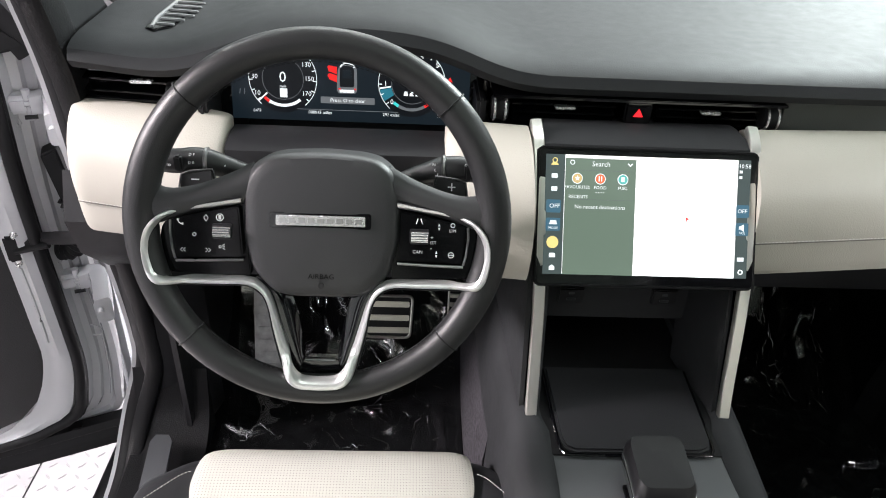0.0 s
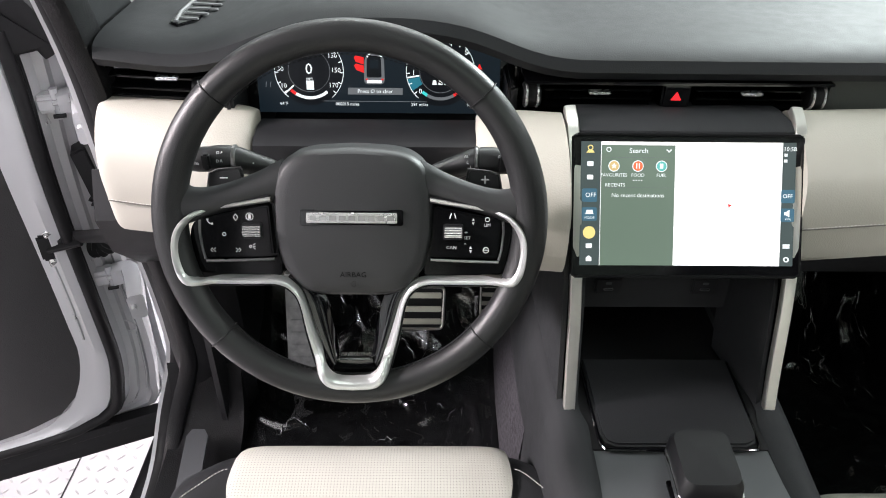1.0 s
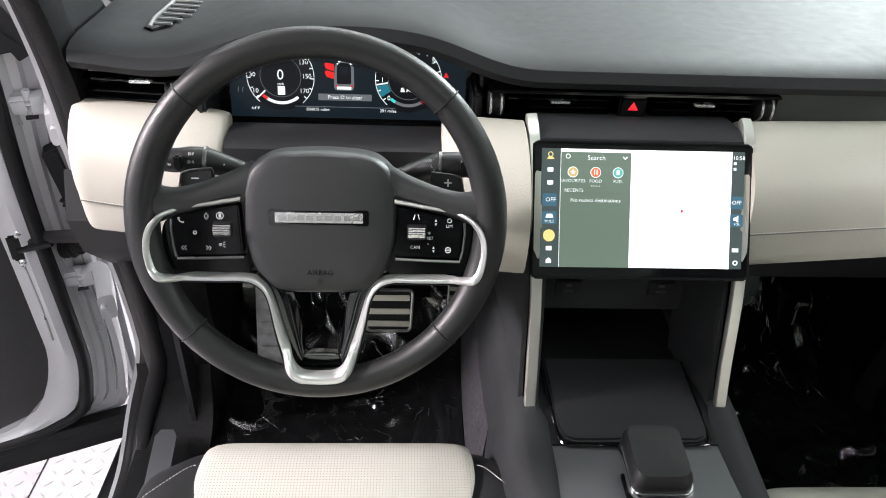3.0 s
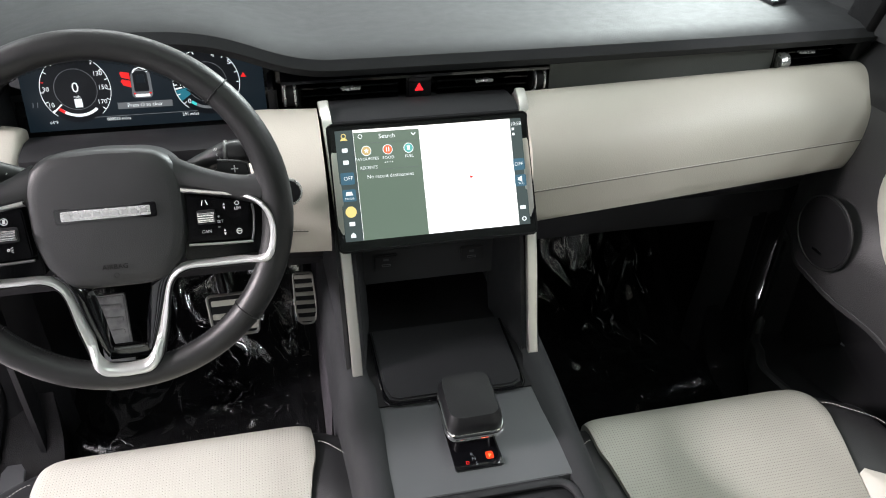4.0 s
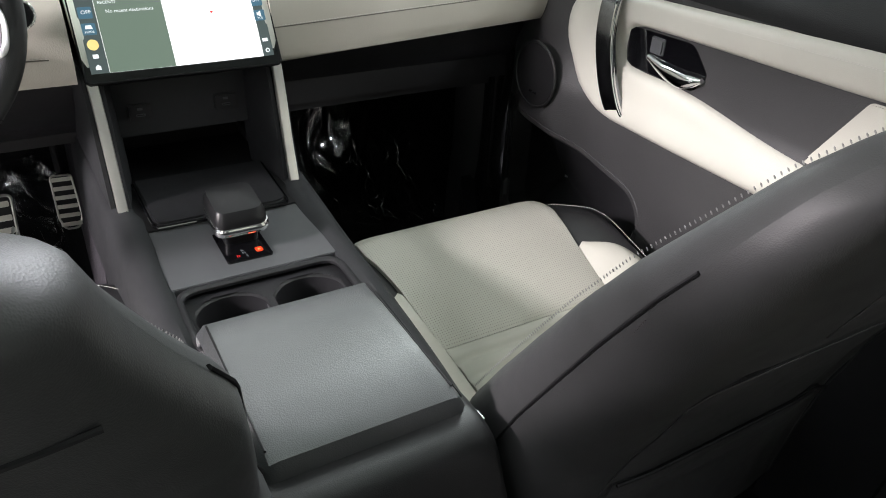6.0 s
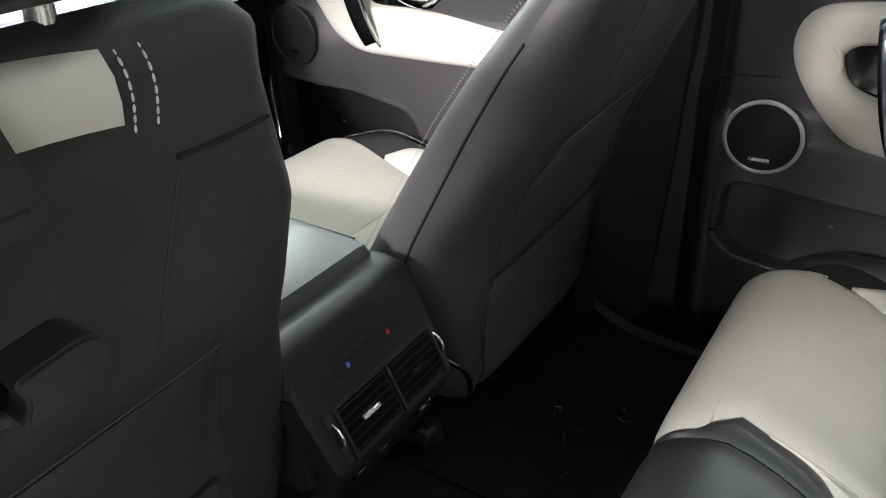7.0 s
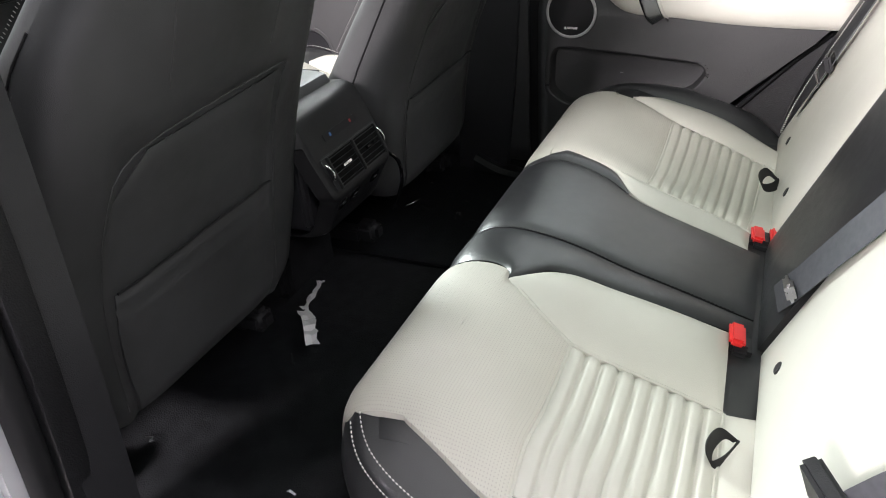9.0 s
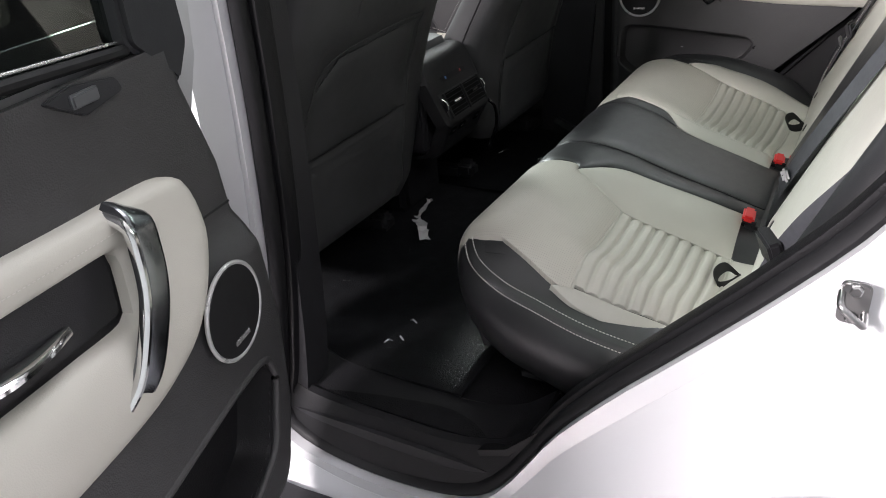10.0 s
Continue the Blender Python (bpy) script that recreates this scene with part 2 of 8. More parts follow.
def rbox(c, s, r=0.004, seg=2, turn=(0, 0, 0)):
    bm = bmesh.new()
    bmesh.ops.create_cube(bm, size=1)
    bmesh.ops.scale(bm, vec=s, verts=bm.verts)
    bmesh.ops.bevel(bm, geom=list(bm.edges), offset=min(r, min(s) * 0.49), segments=seg, affect="EDGES", clamp_overlap=True)
    m = pose(*c, *turn)
    bm.verts.index_update()
    V = [tuple(m @ v.co) for v in bm.verts]
    F = [tuple(v.index for v in f.verts) for f in bm.faces]
    bm.free()
    return V, F


def disc(c, axis, r, h, n=32, bevel=0.0015, r2=None):
    z = Vector(axis).normalized()
    x = z.orthogonal().normalized()
    y = z.cross(x)
    r2 = r if r2 is None else r2
    rings = []
    for rr, hh in ((r, 0), (r2, h - bevel), (r2 - bevel, h)):
        rings.append([Vector(c) + (x * math.cos(2 * math.pi * k / n) + y * math.sin(2 * math.pi * k / n)) * rr + z * hh for k in range(n)])
    return loft(rings)


def ring(c, axis, r, a, b=None, n=40, m=10, squash=1.0, up=None):
    z = Vector(axis).normalized()
    x = Vector(up).normalized() if up else z.orthogonal().normalized()
    y = z.cross(x)
    pts = [Vector(c) + x * r * math.cos(2 * math.pi * k / n) + y * r * squash * math.sin(2 * math.pi * k / n) for k in range(n)]
    return tube(pts, a, b, m, True, tuple(z))


def quilt(A, B, to3d, nu=14, nv=30, puff=0.008, rim=0.012, skirt=0.02, ribs=(), rib_d=0.005, rib_w=0.006, u_ribs=()):
    """A padded panel between two lines of the cushion's own plan, with sewn grooves."""
    A, B = curve(A, nv), curve(B, nv)
    mid = (A + B) / 2
    s = np.concatenate([[0], np.cumsum(np.linalg.norm(np.diff(mid, axis=0), axis=1))])
    us = 0.5 - 0.5 * np.cos(np.pi * (0.12 + 0.76 * np.linspace(0, 1, nu + 1)))
    us = (us - us[0]) / (us[-1] - us[0])
    top, low = [], []
    for j in range(nv + 1):
        w = np.linalg.norm(B[j] - A[j])
        row, row2 = [], []
        for u in us:
            p = A[j] + (B[j] - A[j]) * u
            e = min(min(u, 1 - u) * w, s[j], s[-1] - s[j])
            h = puff * (1 - math.exp(-e / rim))
            for q in ribs:
                h -= rib_d * math.exp(-((s[j] - q * s[-1]) / rib_w) ** 2)
            for q in u_ribs:
                h -= rib_d * math.exp(-((u - q) * w / rib_w) ** 2)
            row.append(to3d(p[0], p[1], h))
            row2.append(to3d(p[0], p[1], -skirt))
        top.append(row)
        low.append(row2)
    P, Q = np.array(top), np.array(low)
    r, c = P.shape[:2]
    V1, F1 = grid(P)
    k = len(V1)
    V2 = Q.reshape(-1, 3)
    rr = [i for i in range(c)] + [j * c + c - 1 for j in range(1, r)] + [(r - 1) * c + i for i in range(c - 2, -1, -1)] + [j * c for j in range(r - 2, 0, -1)]
    idx = {v: k + i for i, v in enumerate(rr)}
    V = np.vstack([V1, V2[rr]])
    F = F1 + [(b, a, idx[a], idx[b]) for a, b in zip(rr, rr[1:] + rr[:1])]
    return V, F


def stitches(path, pitch=0.006, length=0.0036, r=0.0006, lift=(0, 0, 0.0005), cross=None):
    """Short threads along a line; cross: a side direction in which each thread lies instead."""
    P = np.array(path, float)
    total = float(np.sum(np.linalg.norm(np.diff(P, axis=0), axis=1)))
    n = max(2, int(total / pitch))
    Q = even(P, n)
    out = []
    for i in range(n):
        d = Q[i + 1] - Q[i]
        d /= np.linalg.norm(d) + 1e-12
        a = (np.array(cross, float) if cross is not None else d) * length / 2
        c = (Q[i] + Q[i + 1]) / 2 + np.array(lift)
        t = tube([c - a, c - a * 0.4, c + a * 0.4, c + a], [r * 0.5, r, r, r * 0.5], n=5, up=(0.13, 0.31, 0.94))
        out.append(t)
    return join(*out)


def writing(name, text, m, size, material, parent=None, align="CENTER"):
    """Words as a thin mesh at the pose m."""
    cu = bpy.data.curves.new(name, "FONT")
    cu.body, cu.size, cu.align_x, cu.align_y, cu.extrude, cu.resolution_u = text, size, align, "CENTER", size * 0.01, 2
    tmp = new("tmp", cu)
    me = bpy.data.meshes.new_from_object(tmp.evaluated_get(bpy.context.evaluated_depsgraph_get()))
    bpy.data.objects.remove(tmp)
    me.name = name
    me.materials.clear()
    me.materials.append(material)
    me.transform(m)
    ob = new(name, me)
    ob.parent = parent
    return ob


def sstep(a, b, x):
    t = min(1.0, max(0.0, (x - a) / (b - a)))
    return t * t * (3 - 2 * t)


def lerp_table(table, x):
    return float(np.interp(x, [p[0] for p in table], [p[1] for p in table]))


def basis(origin, u, v):
    """A map from plane coordinates to the world: along u, along v, out along their cross product."""
    o, u, v = Vector(origin), Vector(u).normalized(), Vector(v).normalized()
    w = u.cross(v)
    return lambda a, b, c=0.0: tuple(o + u * a + v * b + w * c)


def frame_pose(origin, u, v):
    o, u, v = Vector(origin), Vector(u).normalized(), Vector(v).normalized()
    w = u.cross(v)
    m = Matrix((u, v, w)).transposed().to_4x4()
    m.translation = o
    return m

def rounded(pts, r=0.006, n=4):
    """A closed outline with its corners rounded."""
    out = []
    k = len(pts)
    for i in range(k):
        a, b, c = (np.array(pts[(i + d) % k], float) for d in (-1, 0, 1))
        la, lc = np.linalg.norm(a - b), np.linalg.norm(c - b)
        ra = min(r, la * 0.45, lc * 0.45)
        p, q = b + (a - b) / la * ra, b + (c - b) / lc * ra
        for t in np.linspace(0, 1, n + 1):
            out.append(tuple((1 - t) ** 2 * p + 2 * t * (1 - t) * b + t * t * q))
    return out


# ---- the room ----
def room():
    part_s = lambda name, vf, m, label, cat: tagged(part(name, vf, m), label, cat, kind="structure")
    part_s("ground", rbox((0, 0, -0.05), (9, 10, 0.1), 0.002), STEEL, "pale grey steel tread-plate workshop floor", "floor")
    part_s("wall_north", rbox((0, 5.1, 1.7), (9, 0.2, 3.4), 0.002), WALL, "plain pale painted workshop wall", "wall")
    part_s("wall_south", rbox((0, -5.1, 1.7), (9, 0.2, 3.4), 0.002), WALL, "plain pale painted workshop wall", "wall")
    part_s("wall_east", rbox((4.4, 0, 1.7), (0.2, 10, 3.4), 0.002), WALL, "plain pale painted workshop wall", "wall")
    part_s("wall_west", rbox((-4.4, 0, 1.7), (0.2, 10, 3.4), 0.002), WALL, "plain pale painted workshop wall", "wall")
    part_s("ceiling", rbox((0, 0, 3.45), (9, 10.4, 0.1), 0.002), WALL, "plain pale workshop ceiling", "ceiling")
    # raised lozenges of the tread plate beside the open doors
    V, F = [], []
    pitch = 0.036
    for i in range(34):
        for j in range(70):
            x, y = -1.98 + i * pitch, -0.95 + j * pitch
            a = radians(45 if (i + j) % 2 else -45)
            c, s = math.cos(a), math.sin(a)
            k = len(V)
            for u, v, z in ((-0.0135, 0, 0), (0, -0.0042, 0), (0.0135, 0, 0), (0, 0.0042, 0), (-0.007, 0, 0.0022), (0.007, 0, 0.0022)):
                V.append((x + u * c - v * s, y + u * s + v * c, z))
            F += [(k, k + 1, k + 4), (k + 1, k + 5, k + 4), (k + 1, k + 2, k + 5), (k + 2, k + 3, k + 5), (k + 3, k + 4, k + 5), (k + 3, k, k + 4)]
    tagged(part("tread_pattern", (V, F), STEEL, label="raised lozenges on a steel tread-plate floor"), category="floor pattern", kind="stuff")
    for x in (-1.22, -2.0):
        tagged(part("floor_joint", rbox((x, 0.2, 0.001), (0.004, 5, 0.003), 0.001), RUBBER, label="thin dark joint between steel floor plates"), category="floor joint", kind="structure")


room()


# ---- body of the car ----
def flare(z):
    """How far the front sill stands out beyond the hinge pillar."""
    return 0.046 * sstep(0.64, 0.42, z)


def strip_between(a, b, x0, x1, n=40, out=None):
    """A plate in the side of the body between two lines of (y, z)."""
    A, B = curve(a, n), curve(b, n)
    rings = []
    for p, q in zip(A, B):
        d = math.copysign(out(p[1]), x0) if out else 0.0
        rings.append([(x0 + d, *p), (x0 + d, *q), (x1 + d, *q), (x1 + d, *p)])
    return loft(rings)


FRONT_EDGE = [(0.20, 1.52), (0.29, 1.36), (0.325, 1.27), (0.35, 1.17), (0.37, 0.99), (0.415, 0.775), (0.428, 0.60), (0.41, 0.49), (0.36, 0.42), (0.26, 0.385), (0.0, 0.375), (-0.4, 0.37), (-0.52, 0.375), (-0.56, 0.40)]
REAR_EDGE = [(-0.72, 1.45), (-0.70, 1.15), (-0.69, 0.95), (-0.665, 0.70), (-0.625, 0.49), (-0.605, 0.40), (-0.655, 0.345), (-0.78, 0.322), (-0.92, 0.33), (-1.01, 0.36), (-1.06, 0.41), (-1.10, 0.47), (-1.15, 0.55), (-1.225, 0.64), (-1.295, 0.715), (-1.40, 0.83), (-1.475, 0.925), (-1.53, 1.04), (-1.53, 1.2), (-1.45, 1.42)]


def body_side(s, name):
    body = thing(name, "white painted body side of the car with open door apertures" if s < 0 else "white painted body side of the car", "car body", kind="structure")
    # front hinge pillar and sill
    outer = [(y + 0.075 if z > 0.55 else y + 0.05 * max(0, (z - 0.4) / 0.15), z - (0.0 if z > 0.55 else 0.10 * min(1, (0.55 - z) / 0.13))) for y, z in FRONT_EDGE[:-1]] + [(-0.56, 0.28)]
    part("hinge_pillar", strip_between(FRONT_EDGE, outer, s * 0.775, s * 0.80, 60, flare), PAINT, body)
    # rear aperture: pillar, sill and wheel arch
    cy, cz = -1.05, 0.86
    out2 = []
    for y, z in REAR_EDGE:
        dx, dz = y - cy, z - cz
        d = math.hypot(dx, dz)
        k = 0.05 if y > -0.7 else (0.05 if z < 0.36 else 0.03)
        out2.append((y + dx / d * k, z + dz / d * k))
    part("rear_aperture", strip_between(REAR_EDGE, out2, s * 0.775, s * 0.80, 60), PAINT if s < 0 else PLASTIC, body)
    # outer quarter panel: a smooth skin from the aperture lip to the flank
    E = curve(REAR_EDGE[6:], 50)
    rows = []
    for i, (y, z) in enumerate(E):
        dx, dz = y - cy, z - cz
        d = math.hypot(dx, dz)
        ny, nz = dx / d, dz / d
        row = []
        for k, (off, x) in enumerate(((0.028, 0.797), (0.05, 0.803), (0.085, 0.82), (0.12, 0.85), (0.15, 0.885), (0.19, 0.905), (0.26, 0.915), (0.36, 0.918))):
            yy, zz = y + ny * off, z + nz * off
            zz = max(zz, 0.255)
            row.append((s * x, yy, zz))
        rows.append(row)
    part("quarter_panel", shell(rows, 0.004 if s > 0 else -0.004), PAINT, body)
    part("rocker_trim", rbox((s * 0.87, -0.25, 0.235), (0.11, 1.75, 0.10), 0.02, 3), PLASTIC, body, "black plastic sill cladding")
    # wheel arch cladding
    arc = [(s * 0.925, -1.62 + 0.40 * math.cos(a), 0.295 + 0.40 * math.sin(a)) for a in np.linspace(0.0, math.pi * 0.9, 30)]
    part("arch_trim", tube(arc, 0.03, 0.02, 8, up=(1, 0, 0)), PLASTIC, body, "black plastic wheel arch trim")
    # B pillar between the doors
    part("b_pillar", strip_between([(-0.61, 0.40), (-0.64, 0.60), (-0.68, 0.95), (-0.70, 1.45)], [(-0.53, 0.40), (-0.53, 0.60), (-0.535, 0.95), (-0.54, 1.45)], s * 0.72, s * 0.86), PAINT if s < 0 else PLASTIC, body)
    part("b_pillar_trim", strip_between([(-0.655, 0.42), (-0.68, 0.60), (-0.705, 0.95), (-0.725, 1.45)], [(-0.52, 0.42), (-0.53, 0.60), (-0.545, 0.95), (-0.55, 1.45)], s * 0.685, s * 0.745), PLASTIC, body, "dark plastic pillar trim")
    # flank ahead of the front door
    part("wing", shell([[(s * x, y, z) for z in np.linspace(0.35, 1.02, 8)] for x, y in ((0.885, 0.53), (0.91, 0.6), (0.92, 0.8), (0.91, 1.2), (0.85, 1.7))], 0.004), PAINT, body)
    # seals round the apertures
    for edge, nm in ((FRONT_EDGE, "front_seal"), (REAR_EDGE, "rear_seal")):
        P = [(s * (0.772 + (flare(z) if nm == "front_seal" else 0.0)), y, z) for y, z in curve(edge, 90)]
        cyy, czz = ((-0.05, 0.9) if nm == "front_seal" else (-1.05, 0.86))
        Q = [(p[0], p[1] + (cyy - p[1]) * 0.02, p[2] + (czz - p[2]) * 0.02) for p in P]
        part(nm, tube(Q, 0.010, 0.016, 10, up=(1, 0, 0)), RUBBER, body, "black rubber door seal")
        k = 0.055 if nm == "front_seal" else 0.030
        R = [(p[0] + s * -0.03, p[1] + (cyy - p[1]) * k, p[2] + (czz - p[2]) * k) for p in P]
        part("aperture_trim", tube(R, 0.028 if nm == "front_seal" else 0.013, 0.016, 12, up=(1, 0, 0), square=True), TRIM, body, "dark plastic aperture trim")
    return body


body_left = body_side(-1, "body_left")
body_right = body_side(1, "body_right")


def roof_and_glass():
    roof = thing("car_roof", "grey cloth headliner under the car roof", "roof", kind="structure")
    rows = []
    for y in np.linspace(0.10, -2.2, 16):
        zc = 1.63 - 0.10 * max(0, (y + 0.2) / 0.5) ** 2 - 0.05 * max(0, (-y - 0.9) / 1.3) ** 2
        rows.append([(x, y, zc - 0.10 * abs(x / 0.62) ** 3) for x in np.linspace(-0.62, 0.62, 14)])
    part("headliner_front", shell(rows[:2], 0.03), FABRIC, roof)
    part("headliner_rear", shell(rows[10:], 0.03), FABRIC, roof)
    for i0, i1 in ((0, 3), (11, 14)):
        part("roof_side", shell([r[i0:i1] for r in rows[1:11]], 0.03), FABRIC, roof)
    part("roof_bar", shell([r[2:12] for r in rows[5:7]], 0.03), FABRIC, roof)
    part("roof_glass", grid([[(x, y, z + 0.03) for x, y, z in r[2:12]] for r in rows[1:11]]), ROOF_GLASS, roof, "large dark green-tinted roof glass")
    for s in (-1, 1):
        q = thing("quarter_glass", "dark tinted rear quarter window", "window", kind="structure")
        part("pane", grid([[(s * (0.755 - 0.14 * t), y, 1.03 + 0.50 * t) for y in (-1.47, -1.7, -2.0, -2.25)] for t in np.linspace(0, 1, 4)]), TINT, q)
    tail = thing("tailgate", "dark trimmed rear end of the cabin", "tailgate", kind="structure")
    part("load_wall", rbox((0, -2.25, 0.72), (1.5, 0.04, 0.76), 0.01), PLASTIC, tail)
    part("rear_pane", grid([[(x, -2.26 + 0.16 * t, 1.10 + 0.46 * t) for x in (-0.68, -0.2, 0.2, 0.68)] for t in (0, 0.5, 1)]), TINT, tail, "dark tinted rear window")
    wind = thing("windscreen", "large raked clear windscreen", "windscreen", kind="structure")
    rows = [[(x * (0.86 - 0.22 * t), 1.02 - 0.9 * t - 0.12 * (x * x) * (1 - 0.4 * t), 1.20 + 0.33 * t) for x in np.linspace(-1, 1, 12)] for t in np.linspace(0, 1, 8)]
    part("pane", grid(rows), GLASS, wind)
    for s in (-1, 1):
        P = [(s * 0.80, 0.80, 1.16), (s * 0.79, 0.62, 1.26), (s * 0.745, 0.36, 1.42), (s * 0.69, 0.12, 1.53), (s * 0.66, -0.05, 1.57)]
        base = [[(s * (0.757 - 0.10 * max(0.0, z - 1.24)), y0 + (y1 - y0) * t, z) for t in (0, 0.08, 0.2, 0.5, 0.8, 1.0)] for z, y0, y1 in ((1.00, 0.34, 0.46), (1.08, 0.328, 0.46), (1.136, 0.321, 0.47), (1.22, 0.317, 0.50), (1.28, 0.302, 0.44), (1.34, 0.275, 0.40), (1.42, 0.225, 0.33))]
        pil = thing("pillar_trim", "dark grained windscreen pillar trim", "pillar", kind="structure")
        part("cover", tube(curve(P, 20), 0.05, 0.035, 12, up=(0, 0, 1)), SOFT, pil)
        part("lower_cover", shell(base, 0.012 * s), SOFT, pil)
        part("skin", tube(curve([(p[0] + s * 0.05, p[1], p[2]) for p in P], 20), 0.022, 0.04, 10), PAINT, pil, "white painted pillar skin")


roof_and_glass()


def cabin_floor():
    fl = thing("floor", "black carpeted cabin floor", "floor", kind="structure")
    rows = []
    for y, z in ((-1.30, 0.44), (-0.95, 0.425), (-0.60, 0.42), (-0.35, 0.43), (-0.05, 0.445), (0.2, 0.45), (0.42, 0.455), (0.52, 0.475), (0.62, 0.55), (0.72, 0.68), (0.80, 0.85), (0.84, 1.12)):
        row = []
        for x in np.linspace(-0.73, 0.73, 41):
            tunnel = 0.13 * math.exp(-((x / 0.13) ** 4)) if y > -0.2 else 0.012 * math.exp(-((x / 0.16) ** 4))
            row.append((x, y, z + tunnel + 0.004 * noise.noise((x * 9, y * 9, 0))))
        rows.append(row)
    part("carpet", shell(rows, 0.02), CARPET, fl)
    for s in (-1, 1):
        # sill trims with a step
        part("sill_trim_front", strip_between([(0.40, 0.60), (0.36, 0.49), (0.25, 0.455), (-0.1, 0.445), (-0.50, 0.44)], [(0.40, 0.42), (0.34, 0.38), (0.25, 0.36), (-0.1, 0.36), (-0.50, 0.36)], s * 0.66, s * 0.795), TRIM, fl)
        # right panel in black carpet colour, standing for the dash's shade on it
        part("kick_panel", shell([[(s * (0.70 - 0.03 * t), y, z) for z in np.linspace(0.44, 1.0, 8)] for t, y in ((0, 0.36), (0.3, 0.45), (0.8, 0.60), (1, 0.8))], 0.01), CARPET if s > 0 else PLASTIC, fl)
        part("kick_face", shell([[(s * x, y + 0.02 * sstep(0.7, 0.5, z), z) for x, y in ((0.768, 0.385), (0.755, 0.378), (0.735, 0.380), (0.70, 0.388), (0.672, 0.405), (0.66, 0.44))] for z in np.linspace(0.43, 1.02, 12)], 0.006 * s), PLASTIC, fl, "dark plastic kick panel")
        rows = []
        for y, z in curve([(-0.58, 0.47), (-0.63, 0.446), (-0.68, 0.432), (-0.80, 0.425), (-0.93, 0.425), (-1.0, 0.437), (-1.05, 0.458), (-1.10, 0.50)], 40):
            rows.append([(s * x, y, z + h) for x, h in ((0.645, -0.06), (0.648, -0.006), (0.655, 0.0), (0.690, -0.006), (0.722, -0.016), (0.730, -0.013), (0.736, -0.007), (0.742, -0.009), (0.748, -0.020), (0.756, -0.040), (0.766, -0.062), (0.772, -0.085))])
        part("sill_trim_rear", shell(rows, 0.006 * s), TRIM, fl, "black plastic sill with a raised bead")
        part("cabin_side", shell([[(s * 0.765, y, z) for z in np.linspace(0.30, 0.40, 4)] for y in np.linspace(-1.1, 0.5, 6)], 0.01), PLASTIC, fl)
    part("tread_plate", prism([(-0.690, 0.0), (-0.732, 0.0), (-0.752, 0.31), (-0.745, 0.325), (-0.722, 0.325), (-0.712, 0.31)], lambda u, v, w: (u, v, 0.452 + w + 0.05 * sstep(0.15, 0.33, v)), 0, 0.004, 0.001), SATIN, fl, "brushed metal sill plate")


cabin_floor()

# ---- dashboard ----
def front_y(x):
    """How far forward the cream roll of the dash lies."""
    a = abs(x)
    if x > 0:
        return 0.148 + (a - 0.14) * 0.095
    return 0.105 + (a - 0.14) * 0.19 + 0.06 * max(0, (a - 0.14)) ** 2


SEAM = mat("tan_seam", (0.16, 0.15, 0.13), 0.7, vary=0.05)


def roll_section(x):
    yf = front_y(x)
    yt = 0.238 + (abs(x) - 0.14) * 0.125 if x < 0 else 0.252 + (x - 0.14) * 0.065
    zb = 1.020 - 0.050 * (abs(x) - 0.14) if x < 0 else 1.006 + 0.020 * (x - 0.14)
    w = yt - yf
    return [(yt + 0.015, 1.168), (yt, 1.176), (yf + 0.70 * w, 1.173), (yf + 0.42 * w, 1.158), (yf + 0.17 * w, 1.133), (yf + 0.04 * w, 1.105), (yf, 1.075), (yf + 0.003, 1.045), (yf + 0.008, zb + 0.012), (yf + 0.022, zb), (yf + 0.10, zb + 0.002)]


def dash_roll(name, xs, parent, round_ends, flat_top=1.0, seam_z=1.061):
    rows = []
    x0, x1 = xs[0], xs[-1]
    ref = roll_section
    for x in xs:
        sec = [(y, 1.02 + (z - 1.02) * flat_top) for y, z in curve(ref(x), 40)]
        k = 1.0
        for e, on in ((x0, round_ends[0]), (x1, round_ends[1])):
            if on:
                d = abs(x - e)
                if d < on:
                    k = min(k, math.sqrt(max(0.0, 1 - (1 - d / on) ** 2)))
        cy, cz = front_y(x) + 0.10, 1.10
        rows.append([(x, cy + (y - cy) * (0.80 + 0.20 * k), cz + (z - cz) * (0.88 + 0.12 * k)) for y, z in sec])
    part(name, loft(rows), CREAM_DASH, parent, "smooth cream leather dash roll")
    seam = [(x, front_y(x) - 0.0012, seam_z + (0.016 if x > 0 else -0.018) * (abs(x) - 0.14)) for x in (xs[3:-4] if name == "driver_roll" else xs[:-3])]
    part("stitching", stitches(seam, 0.005, 0.0034, 0.0006, (0, -0.0008, 0.003)), THREAD, parent)
    part("seam", tube([(x, y + 0.0012, z) for x, y, z in seam], 0.0009, n=6), SEAM, parent)


LIP = [(-0.86, 1.224), (-0.75, 1.221), (-0.71, 1.220), (-0.685, 1.217), (-0.65, 1.212), (-0.62, 1.211), (-0.58, 1.213), (-0.545, 1.226), (-0.514, 1.242), (-0.48, 1.253), (-0.445, 1.26), (-0.37, 1.265), (-0.30, 1.262), (-0.27, 1.257), (-0.243, 1.249), (-0.22, 1.239), (-0.20, 1.229), (-0.17, 1.218), (-0.14, 1.216), (-0.08, 1.216), (0.3, 1.216), (0.86, 1.212)]


